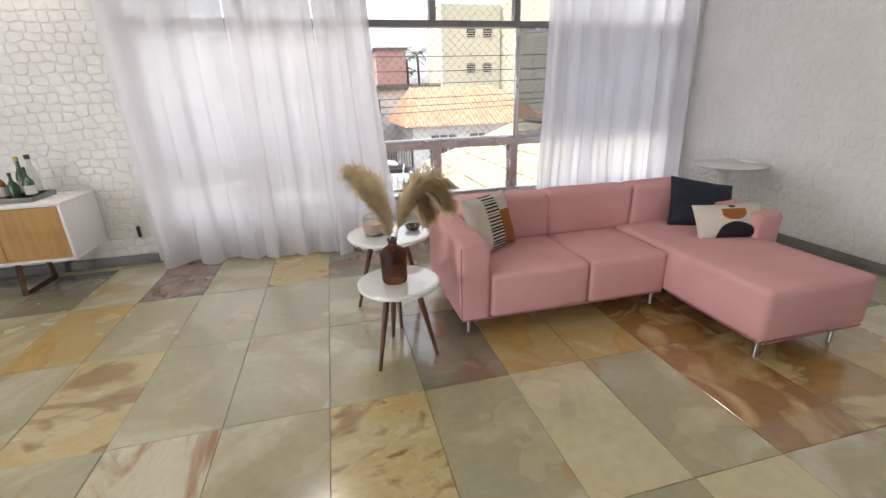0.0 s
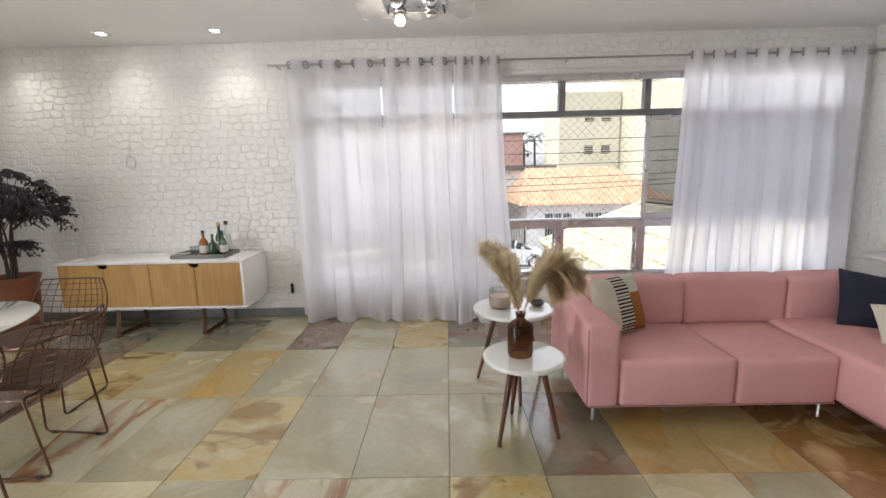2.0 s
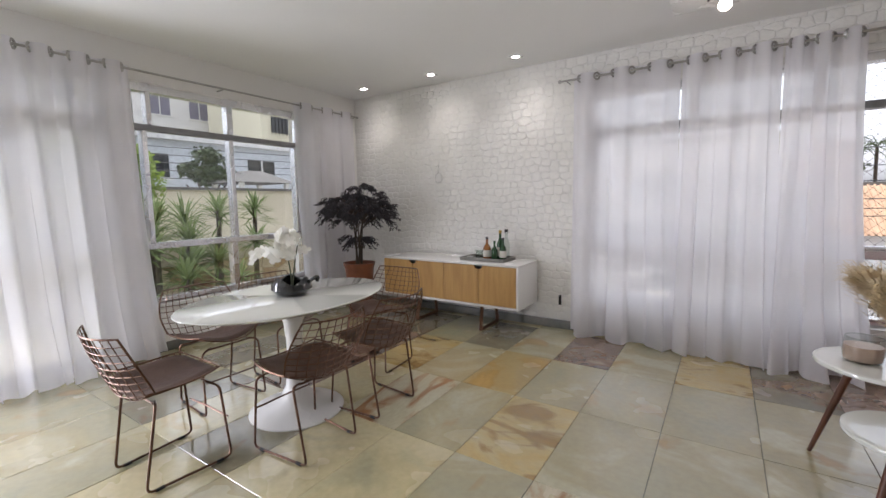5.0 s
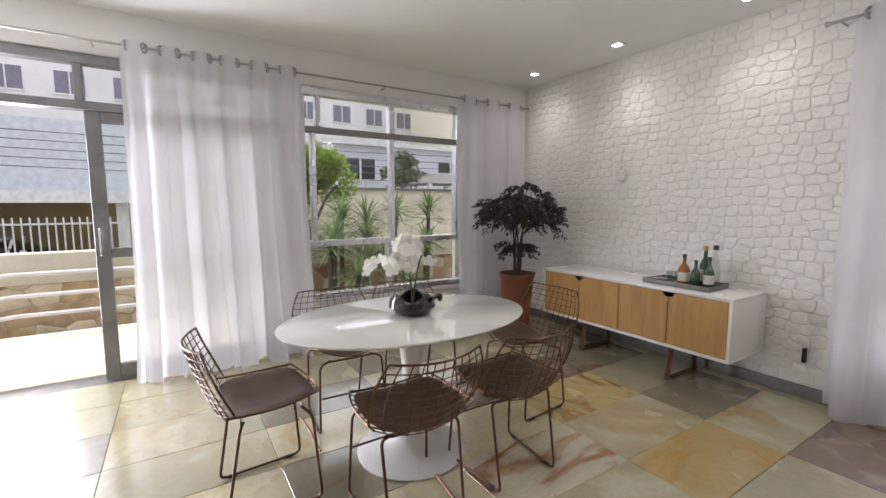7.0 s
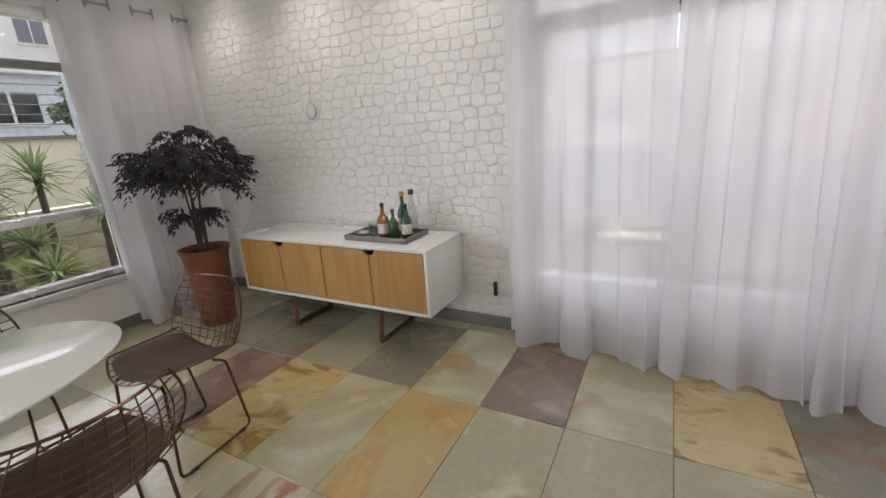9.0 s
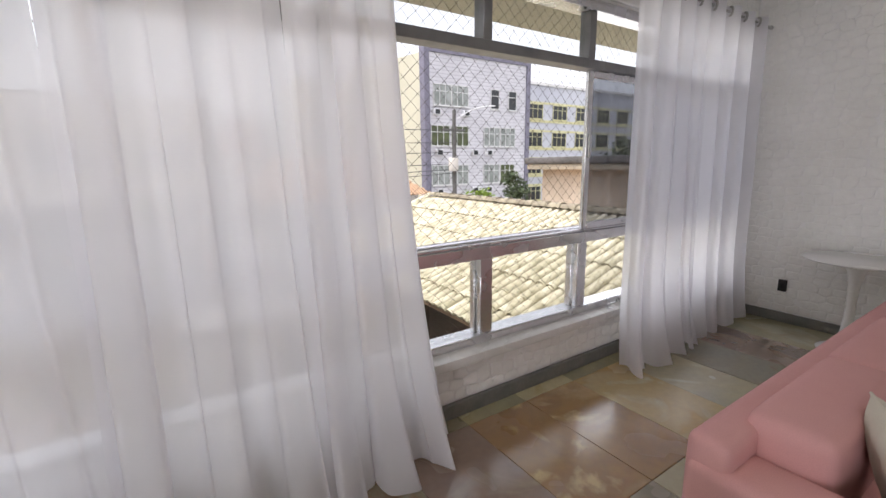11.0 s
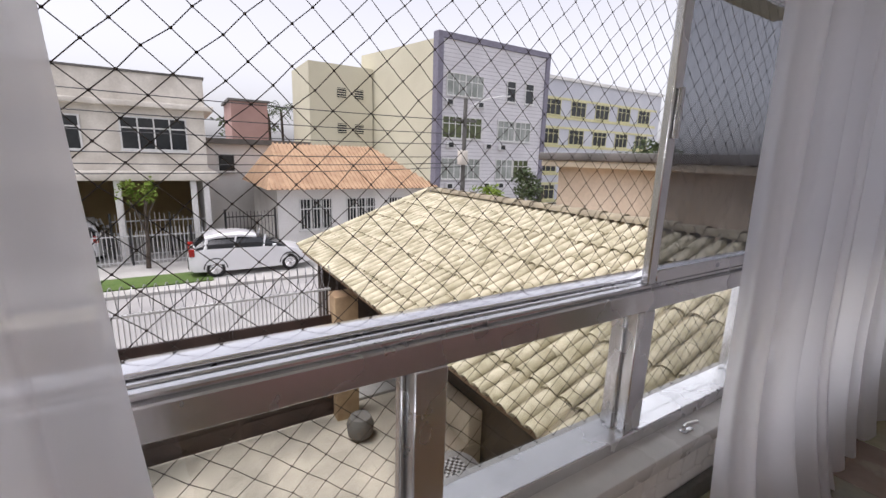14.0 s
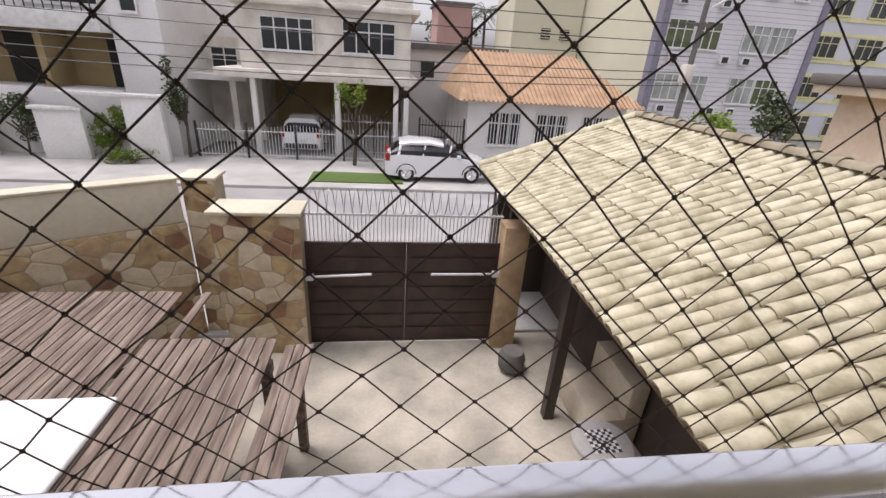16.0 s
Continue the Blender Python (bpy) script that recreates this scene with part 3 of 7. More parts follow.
def stone_cladding(host, place, u0, u1, v0, v1, seed, limit, pick, big=1.0, deep=1.0, mats=None, gap=0.001, blocky=True):
    """Irregular field stones fitted edge to edge; place(u, v, d) puts them on the wall. Those that pick() likes become pieces."""
    rnd = random.Random(seed)
    rest, made = Geo(), 0
    mats = mats or [M["stone_white"]]
    cut = 0.16 if blocky else 0.05
    du, dv = 0.122 * big, 0.092 * big
    nu, nv = int((u1 - u0) / du) + 2, int((v1 - v0) / dv) + 2
    site = {}
    for j in range(-1, nv + 1):
        phase = rnd.uniform(0.2, 0.8) if j % 2 else rnd.uniform(-0.2, 0.2)
        for i in range(-1, nu + 1):
            site[i, j] = (u0 + (i + phase + rnd.uniform(-0.3, 0.3)) * du, v0 + (j + 0.4 + 0.16 * math.sin(i * 0.9 + j) + rnd.uniform(-0.2, 0.2)) * dv)
    site = {k: p for k, p in site.items() if rnd.random() > 0.09}
    for (i, j), (x, y) in site.items():
        cell = [(x - 2 * du, y - 2 * dv), (x + 2 * du, y - 2 * dv), (x + 2 * du, y + 2 * dv), (x - 2 * du, y + 2 * dv)]
        for dj in (-2, -1, 0, 1, 2):
            for di in (-2, -1, 0, 1, 2):
                q = site.get((i + di, j + dj))
                if not q or (di, dj) == (0, 0):
                    continue
                ex, ey = q[0] - x, (q[1] - y) * 1.5
                if blocky and abs(ex) > abs(ey):
                    ey *= 0.5
                elif blocky:
                    ex *= 0.4
                L = math.hypot(ex, ey)
                cell = clip_cell(cell, ex / L, ey / L, (ex * (x + q[0]) + ey * (y + q[1])) / 2 / L - gap)
        for nx, ny, c in ((1, 0, u1), (-1, 0, -u0), (0, 1, v1), (0, -1, -v0)):
            cell = clip_cell(cell, nx, ny, c) if len(cell) > 2 else []
        if len(cell) < 3:
            continue
        ring = []
        for p, q in zip(cell, cell[1:] + cell[:1]):
            if math.hypot(q[0] - p[0], q[1] - p[1]) > 0.004:
                ring += [(p[0] * (1 - cut) + q[0] * cut, p[1] * (1 - cut) + q[1] * cut), (p[0] * cut + q[0] * (1 - cut), p[1] * cut + q[1] * (1 - cut))]
        n = len(ring)
        if n < 6:
            continue
        cx, cy = sum(p[0] for p in ring) / n, sum(p[1] for p in ring) / n
        if max(p[0] for p in ring) - min(p[0] for p in ring) < 0.02 or max(p[1] for p in ring) - min(p[1] for p in ring) < 0.015:
            continue
        d = rnd.uniform(0.006, 0.015) * deep
        tx, ty = rnd.uniform(-0.05, 0.05) * deep, rnd.uniform(-0.05, 0.05) * deep
        vs = [place(px, py, -0.002) for px, py in ring]
        for k, h in ((0.95, 0.45), (0.82, 0.84), (0.5, 1.0)):
            vs += [place(cx + (px - cx) * k, cy + (py - cy) * k, max(d * h + (tx * (px - cx) + ty * (py - cy)) * k, 0.001)) for px, py in ring]
        fs = [(r * n + m, r * n + (m + 1) % n, (r + 1) * n + (m + 1) % n, (r + 1) * n + m) for r in range(3) for m in range(n)]
        fs.append(tuple(range(3 * n, 4 * n)))
        if made < limit and pick(cx, cy):
            part("stone", Geo().add(vs, fs), rnd.choice(mats), host, angle=75)
            made += 1
        else:
            rest.add(vs, fs, rnd.randrange(len(mats)))
    if rest.f:
        tagged(part("stone_field", rest, mats, host, angle=75), kind="stuff")


# ---- windows ----
def bar(g, x0, z0, x1, z1, y0, y1, r=0.004):
    g.box(x0, y0, z0, x1, y1, z1, r, 1)


win = tagged(new("window_1"), "wide aluminium window with open sliding sashes", "window", kind="structure")
g = Geo()
bar(g, WX0, WZ1 - 0.06, WX1, WZ1, 0.04, 0.16)
bar(g, WX0, WZ0, WX1, WZ0 + 0.05, 0.05, 0.17)
bar(g, WX0, WZ0 + 0.05, WX0 + 0.05, WZ1 - 0.06, 0.05, 0.15)
bar(g, WX1 - 0.05, WZ0 + 0.05, WX1, WZ1 - 0.06, 0.05, 0.15)
part("outer_frame", g, M["alu"], win)
g = Geo()
bar(g, WX0 + 0.05, 1.935, WX1 - 0.05, 1.99, 0.05, 0.15)
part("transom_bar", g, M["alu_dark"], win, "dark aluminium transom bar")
g = Geo()
bar(g, WX0 + 0.05, 0.85, WX1 - 0.05, 0.92, 0.06, 0.19)
bar(g, WX0 + 0.05, 0.92, WX1 - 0.05, 0.935, 0.075, 0.1)
bar(g, WX0 + 0.05, 0.92, WX1 - 0.05, 0.933, 0.115, 0.13)
rail = part("sill_rail", g, M["alu"], win, "deep aluminium rail with sliding tracks")
part("outer_ledge", Geo().box(WX0 + 0.05, 0.143, 0.92, WX1 - 0.05, 0.214, 0.942, 0.005, 2), M["alu_bright"], rail, "pale flat outer ledge")
for x in (5.12, 5.6, 5.95, 6.3):
    part("screw", Geo().lathe([(0.006, 0), (0.006, 0.003), (0.002, 0.004)], x, 0.138, 0.921, 8), M["black_plastic"], rail)
for x in (3.92, 4.73, 5.55, 6.37, 7.2):
    g = Geo()
    bar(g, x - 0.03, 1.99, x + 0.03, WZ1 - 0.06, 0.06, 0.14)
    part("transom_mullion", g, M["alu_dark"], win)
    g = Geo()
    bar(g, x - 0.045, WZ0 + 0.05, x + 0.045, 0.85, 0.06, 0.16)
    bar(g, x - 0.06, WZ0 + 0.05, x - 0.046, 0.85, 0.1, 0.13)
    part("lower_mullion", g, M["alu"], win)
xs = [WX0 + 0.05, 3.92, 4.73, 5.55, 6.37, 7.2, WX1 - 0.05]
for a, b in zip(xs, xs[1:]):
    for z0, z1 in ((WZ0 + 0.05, 0.85), (1.99, WZ1 - 0.06)):
        p = part("pane", Geo().box(a + 0.03, 0.098, z0, b - 0.03, 0.103, z1), M["glass"], win)
        p.visible_shadow = False


def sash(x0, x1, y, mat, handle=None):
    g = Geo()
    z0, z1, w = 0.935, 1.935, 0.045
    bar(g, x0, z0, x0 + w, z1, y - 0.014, y + 0.014)
    bar(g, x1 - w, z0, x1, z1, y - 0.014, y + 0.014)
    bar(g, x0 + w, z0, x1 - w, z0 + w, y - 0.014, y + 0.014)
    bar(g, x0 + w, z1 - w, x1 - w, z1, y - 0.014, y + 0.014)
    s = part("sliding_sash", g, M["alu"], win, "aluminium sliding sash")
    p = part("pane", Geo().box(x0 + w, y - 0.003, z0 + w, x1 - w, y + 0.003, z1 - w), mat, s)
    p.visible_shadow = False
    if handle:
        part("latch", Geo().box(handle - 0.012, y - 0.028, 1.4, handle + 0.012, y - 0.015, 1.55, 0.004).box(handle - 0.006, y - 0.03, 1.45, handle + 0.006, y - 0.028, 1.5), [M["chrome"]], s, "metal latch")


sash(6.37, 7.25, 0.088, M["glass_tint"], 6.395)
sash(7.2, WX1 - 0.05, 0.123, M["glass_tint"])
sash(WX0 + 0.05, 3.95, 0.088, M["glass"], 3.93)
sash(3.9, 4.75, 0.123, M["glass"])
structure("window_sill", Geo().box(WX0 - 0.01, -0.045, WZ0 - 0.055, WX1 + 0.01, 0.24, WZ0, 0.006), M["marble"], "polished white marble window sill", "sill", smooth=True)
structure("window_head", Geo().box(WX0, -0.004, WZ1, WX1, 0.02, WZ1 + 0.045, 0.004), M["white_lacquer"], "white strip over the window", "trim", smooth=True)

# west window and door
win2 = tagged(new("window_2"), "aluminium window to the garden with sliding sashes", "window", kind="structure")


def wbar(g, y0, z0, y1, z1, x0=-0.12, x1=-0.03):
    g.box(x0, y0, z0, x1, y1, z1, 0.004, 1)


g = Geo()
wbar(g, -2.62, 2.29, -0.86, 2.36)
wbar(g, -2.62, 0.44, -0.86, 0.49)
wbar(g, -2.62, 0.49, -2.57, 2.29)
wbar(g, -0.91, 0.49, -0.86, 2.29)
part("outer_frame", g, M["alu"], win2)
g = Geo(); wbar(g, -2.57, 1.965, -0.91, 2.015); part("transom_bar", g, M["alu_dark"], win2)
g = Geo(); wbar(g, -2.57, 0.93, -0.91, 0.985, -0.15, -0.02); part("sill_rail", g, M["alu"], win2)
for y, z0, z1, w in ((-1.72, 2.015, 2.29, 0.03), (-1.72, 0.985, 1.965, 0.022), (-1.75, 0.49, 0.93, 0.03), (-2.5, 0.985, 1.965, 0.02), (-2.45, 2.015, 2.29, 0.02), (-0.94, 0.985, 1.965, 0.02)):
    g = Geo(); wbar(g, y - w, z0, y + w, z1); part("mullion", g, M["alu"], win2)
for a, b in ((-2.57, -1.75), (-1.69, -0.91)):
    for z0, z1 in ((0.49, 0.93), (0.985, 1.965), (2.015, 2.29)):
        p = part("pane", Geo().box(-0.078, a, z0, -0.073, b, z1), M["glass"], win2)
        p.visible_shadow = False
structure("window_sill_west", Geo().box(-0.24, -2.63, 0.39, 0.03, -0.85, 0.44, 0.006), M["marble"], "white marble window sill", "sill", smooth=True)
door = tagged(new("door_1"), "open glazed aluminium door to the terrace", "door", kind="structure")
g = Geo()
wbar(g, -5.4, 2.29, -2.8, 2.36)
wbar(g, -5.4, 1.98, -2.8, 2.04)
wbar(g, -2.86, 0, -2.8, 2.29)
wbar(g, -5.4, 0, -5.34, 2.29)
wbar(g, -4.13, 2.04, -4.08, 2.29)
part("door_frame", g, M["alu_dark"], door)
g = Geo()
wbar(g, -4.09, 0.01, -4.0, 1.98, -0.1, -0.05)
wbar(g, -2.92, 0.01, -2.86, 1.98, -0.1, -0.05)
wbar(g, -4.0, 0.01, -2.92, 0.12, -0.1, -0.05)
wbar(g, -4.0, 1.9, -2.92, 1.98, -0.1, -0.05)
wbar(g, -4.0, 0.93, -2.92, 1.0, -0.1, -0.05)
leaf = part("door_leaf", g, M["alu_dark"], door)
p = part("pane", Geo().box(-0.078, -4.0, 0.12, -0.073, -2.92, 1.9), M["glass"], leaf); p.visible_shadow = False
part("handle", Geo().tube(rounded([(-0.05, -4.05, 0.95), (0.0, -4.05, 0.95), (0.0, -4.05, 1.15), (-0.05, -4.05, 1.15)], 0.02), 0.008), M["chrome"], leaf)
p = part("pane", Geo().box(-0.078, -4.08, 2.04, -0.073, -2.86, 2.29), M["glass"], door); p.visible_shadow = False


# ---- curtains ----
def curtain(label, axis, at, a0, a1, b0, b1, top, seed, rings, hem=0.012, pool=0.0, out=(0.03, 0.03), gather=0.5, cloth="voile"):
    """A pleated voile panel on a rod, from a0..a1 at the rod to b0..b1 at the hem; out is how far its two ends drift into the room."""
    rnd = random.Random(seed)
    n, rows = 150, 26
    folds = max(2, rings / 2)
    ph, amp = rnd.uniform(0, 6), [rnd.uniform(0.6, 1.3) for _ in range(40)]
    verts, faces = [], []
    for j in range(rows + 1):
        v = j / rows
        z = top + 0.035 - v * (top + 0.035 - hem)
        for i in range(n + 1):
            u = i / n
            uu = u + 0.012 * math.sin(9 * u + ph) * v
            s = a0 + (a1 - a0) * uu + (b0 + (b1 - b0) * uu - a0 - (a1 - a0) * uu) * v ** 2
            k = u * folds
            a = amp[int(k)] * (1 - k % 1) + amp[int(k) + 1] * (k % 1)
            wave = 0.044 * math.cos(2 * math.pi * k) * (1 - 0.2 * v) * (1 - v + a * v)
            wave += (0.016 * math.sin(2 * math.pi * folds * 1.7 * u + ph) + 0.007 * math.sin(2 * math.pi * folds * 3.3 * u + 2 * ph)) * min(1, v * 2)
            flare = max(0, v - 0.72) / 0.28
            bell = flare * flare * (0.5 + pool)
            s += (a1 - a0) / folds * (0.06 + 0.09 * gather) * math.sin(4 * math.pi * k + 0.6) * min(1, 0.35 + v)
            s += 0.02 * bell * math.sin(2 * math.pi * folds * 1.3 * u + ph)
            off = wave * (1 + 0.9 * bell) - (out[0] + (out[1] - out[0]) * u) * v ** 1.5 - 0.05 * bell
            hz = z + 0.018 * flare ** 3 * math.sin(2 * math.pi * k + ph)
            verts.append((s, at + off, max(hz, 0.004)) if axis == "x" else (-at - off, s, max(hz, 0.004)))
    for j in range(rows):
        for i in range(n):
            a = j * (n + 1) + i
            faces.append((a, a + 1, a + n + 2, a + n + 1))
    c = thing("curtain", label, "curtain", group="voile curtains")
    part("fabric", Geo().add(verts, faces), M[cloth], c, angle=180)
    for k in range(rings):
        u = (k + 0.5) / rings
        s = a0 + (a1 - a0) * u
        pts = []
        for q in range(14):
            t = 2 * math.pi * q / 14
            d, h = 0.03 * math.cos(t), 0.03 * math.sin(t)
            pts.append((s + d * 0.6, at + d * 0.8, top + h) if axis == "x" else (-at - d * 0.8, s + d * 0.6, top + h))
        part("eyelet", Geo().tube(pts, 0.0085, 6, closed=True), M["rod_metal"], c, "steel eyelet")
    return c


def rod(axis, at, a0, a1, top, brackets, label):
    r = thing("curtain_rod", label, "curtain rod")
    P = (lambda s, o, z: (s, at + o, z)) if axis == "x" else (lambda s, o, z: (-at - o, s, z))
    part("pole", Geo().tube([P(a0, 0, top), P(a1, 0, top)], 0.009, 10), M["rod_metal"], r)
    for s in (a0, a1):
        e = 0.02 if s == a1 else -0.02
        part("finial", Geo().tube([P(s, 0, top), P(s + e, 0, top)], 0.015, 10), M["rod_metal"], r)
    for s in brackets:
        part("bracket", Geo().tube([P(s, 0, top - 0.012), P(s, -at - 0.0, top - 0.012)], 0.006, 6), M["rod_metal"], r)


rod("x", -0.1, 2.82, 8.38, 2.43, (2.88, 5.55, 8.34), "thin brushed steel curtain rod over the wide window")
rod("y", -0.1, -5.3, -0.06, 2.42, (-4.0, -1.85, -0.1), "thin brushed steel curtain rod over the garden window")
curtain("sheer white voile curtain drawn across the window, hem on the floor", "x", -0.1, 2.93, 3.815, 2.92, 3.9, 2.43, 1, 6, out=(0.02, 0.09), gather=0.0)
curtain("sheer white voile curtain drawn across the window, hem on the floor", "x", -0.105, 3.828, 4.482, 3.8, 4.55, 2.43, 2, 6, out=(0.1, 0.15), cloth="voile_close")
curtain("gathered sheer white voile curtain with a flaring hem", "x", -0.1, 4.495, 4.945, 4.47, 5.12, 2.43, 3, 6, pool=0.6, out=(0.14, 0.1), gather=1.0, cloth="voile_close")
curtain("gathered sheer white voile curtain beside the stone wall", "x", -0.1, 6.63, 7.4, 6.46, 7.4, 2.43, 4, 8, pool=0.8, out=(0.1, 0.08), gather=1.0)
curtain("sheer white voile curtain reaching the room corner", "x", -0.105, 7.38, 8.3, 7.36, 8.32, 2.43, 5, 8, out=(0.08, 0.03))
curtain("gathered sheer white voile curtain beside the garden door", "y", -0.1, -3.86, -3.25, -3.88, -3.2, 2.42, 6, 6, pool=0.5)
curtain("gathered sheer white voile curtain beside the garden window", "y", -0.1, -3.27, -2.62, -3.24, -2.54, 2.42, 7, 6, pool=0.4)
curtain("short drawn sheer white voile curtain in the room corner", "y", -0.1, -1.02, -0.09, -0.98, -0.12, 2.42, 8, 6)


# ---- sofa ----
sofa = thing("corner_sofa", "pink upholstered corner sofa with chaise on thin steel legs", "sofa")
SB = 0.12
part("base", Geo().box(5.17, -2.03, SB, 6.52, -1.27, 0.28, 0.012).box(6.53, -2.68, SB + 0.01, 7.19, -1.27, 0.28, 0.012), M["pink"], sofa)


def cushion_slab(x0, y0, z0, x1, y1, z1, r=0.035, puff=0.012):
    """An upholstered slab with soft edges and a slight crown."""
    bm = bmesh.new()
    bmesh.ops.create_cube(bm, size=1)
    for v in bm.verts:
        v.co = Vector((x0 + (v.co.x + 0.5) * (x1 - x0), y0 + (v.co.y + 0.5) * (y1 - y0), z0 + (v.co.z + 0.5) * (z1 - z0)))
    bmesh.ops.bevel(bm, geom=bm.edges[:], offset=r, segments=3, profile=0.6, affect="EDGES")
    bmesh.ops.subdivide_edges(bm, edges=[e for e in bm.edges if e.calc_length() > 0.12], cuts=5, use_grid_fill=True)
    c = Vector(((x0 + x1) / 2, (y0 + y1) / 2, (z0 + z1) / 2))
    for v in bm.verts:
        q = [(v.co[i] - c[i]) / (0.5 * (x1 - x0, y1 - y0, z1 - z0)[i]) for i in range(3)]
        k = [max(0, 1 - a * a) for a in q]
        v.co += Vector((q[0] * k[1] * k[2], q[1] * k[0] * k[2], q[2] * k[0] * k[1])) * puff + noise.noise_vector(v.co * 5) * 0.003
    bm.verts.index_update()
    g = Geo().add([v.co for v in bm.verts], [[v.index for v in f.verts] for f in bm.faces])
    bm.free()
    return g


part("seat_cushion", cushion_slab(5.335, -2.07, SB + 0.005, 5.965, -1.4, 0.395), M["pink"], sofa)
part("seat_cushion", cushion_slab(5.968, -2.07, SB + 0.005, 6.515, -1.4, 0.395), M["pink"], sofa)
part("chaise_cushion", cushion_slab(6.518, -2.73, SB + 0.012, 7.225, -1.4, 0.42), M["pink"], sofa)
for a, b in ((5.335, 5.965), (5.968, 6.635), (6.638, 7.13)):
    part("back_cushion", cushion_slab(a, -1.52, 0.385, b, -1.32, 0.70, 0.04), M["pink"], sofa)
part("backrest", cushion_slab(5.17, -1.36, 0.10, 7.32, -1.25, 0.665, 0.03, 0.004), M["pink"], sofa)
part("armrest", cushion_slab(5.155, -2.07, 0.12, 5.332, -1.26, 0.595, 0.03, 0.006), M["pink"], sofa)
part("armrest", cushion_slab(7.13, -2.1, 0.12, 7.325, -1.26, 0.585, 0.03, 0.006), M["pink"], sofa)
g = Geo()
for x0, x1, y in ((5.17, 6.5, -2.066), (6.54, 7.2, -2.726)):
    g.tube([(x0, y, SB + 0.012), (x1, y, SB + 0.012)], 0.006, 6)
g.tube([(6.518, -2.1, SB + 0.02), (6.518, -2.71, SB + 0.02)], 0.005, 6)
g.tube([(5.163, -2.06, SB + 0.01), (5.163, -2.06, 0.57)], 0.005, 6)
part("piping", g, M["pink_seam"], sofa, "darker pink piping")
for x, y in ((5.23, -1.97), (6.5, -1.98), (6.6, -2.66), (7.12, -2.66), (5.23, -1.32), (7.24, -1.32)):
    part("leg", Geo().lathe([(0.012, 0), (0.012, 0.004), (0.01, 0.01), (0.014, SB + 0.04)], x, y, 0, 12), M["rod_metal"], sofa, "slim steel leg")


def pillow(name, label, mats, size, m, deco=None):
    """A stuffed square cushion standing on its edge; deco(x, y) picks the slot of each patch of its cover."""
    w, h, t = size
    n = 64
    verts, faces, slots = [], [], []
    for side in (1, -1):
        for j in range(n + 1):
            for i in range(n + 1):
                a, b = i / n * 2 - 1, j / n * 2 - 1
                k = max(0, (1 - a ** 4) * (1 - b ** 4)) ** 0.6
                pinch = 1 - 0.05 * (1 - a * a) * abs(b) ** 4
                x = a * w / 2 * (1 - 0.05 * (1 - b * b) * abs(a) ** 3)
                y = b * h / 2 * pinch
                z = side * t / 2 * k + 0.004 * noise.noise(Vector((a * 3, b * 3, side)))
                verts.append((x, y, z))
    N = (n + 1) ** 2
    for s in range(2):
        for j in range(n):
            for i in range(n):
                q = s * N + j * (n + 1) + i
                f = (q, q + 1, q + n + 2, q + n + 1)
                faces.append(f if s == 0 else f[::-1])
                slots.append(deco((i + 0.5) / n * 2 - 1, (j + 0.5) / n * 2 - 1) if deco and s == 0 else 0)
    g = Geo()
    g.add(verts, faces)
    g.mi = slots
    c = thing(name, label, "cushion", m)
    part("cover", g, mats, c, angle=180)
    seam = []
    for k in range(48):
        t2 = k / 48 * 4
        a, b = [(t2 * 2 - 1, -1), (1, (t2 - 1) * 2 - 1), (1 - (t2 - 2) * 2, 1), (-1, 1 - (t2 - 3) * 2)][int(t2)]
        seam.append((a * w / 2 * (1 - 0.05 * (1 - b * b)), b * h / 2 * (1 - 0.05 * (1 - a * a)), 0))
    part("seam", Geo().tube(seam, 0.004, 5, closed=True), mats[0], c)
    return c


def stripes(x, y):
    if x > 0.25 and y < 0.35:
        return 1
    if -0.35 < x <= 0.25 and int((y + 1) * 17) % 2:
        return 2
    return 0


def faces_pattern(x, y):
    if x * x * 1.9 + (y + 0.95) ** 2 * 0.9 < 0.62 and y < 0.0:
        return 1
    if abs(x) < 0.34 and -0.02 < y < 0.62 and not (y < 0.3 and x * x + (y - 0.3) ** 2 * 1.2 > 0.11):
        return 2
    if x * x + (y - 0.8) ** 2 < 0.012:
        return 1
    return 0


pillow("throw_cushion", "cream cushion with black stripes and an orange patch", [M["cream_cloth"], M["orange_cloth"], M["black_cloth"]],
       (0.40, 0.36, 0.13), pose(5.47, -1.66, 0.58, 70, 0, 30), stripes)
pillow("throw_cushion", "navy velvet cushion leaning in the sofa corner", [M["navy"]], (0.44, 0.38, 0.15), pose(7.1, -1.66, 0.55, 56, 10, -22))
pillow("throw_cushion", "cream oblong cushion with orange and black shapes", [M["cream_cloth"], M["black_cloth"], M["orange_cloth"]],
       (0.46, 0.24, 0.13), pose(7.04, -1.97, 0.515, 58, 0, -12), faces_pattern)


# ---- side tables ----
def round_table(label, x, y, h, r, spin, splay=0.09):
    t = thing("side_table", label, "side table", (x, y, 0), "nest of round side tables")
    part("tabletop", Geo().lathe([(r - 0.012, h - 0.024), (r - 0.002, h - 0.019), (r, h - 0.012), (r - 0.002, h - 0.004), (r - 0.01, h), (r - 0.02, h + 0.0005)], sides=48), M["white_gloss"], t)
    for k in range(3):
        a = radians(spin + k * 120)
        ca, sa = math.cos(a), math.sin(a)
        part("leg", Geo().tube([(ca * r * 0.42, sa * r * 0.42, h - 0.024), (ca * (r * 0.42 + splay), sa * (r * 0.42 + splay), 0.0)], [0.019, 0.010], 10), M["walnut"], t, "tapered walnut leg")
    return t


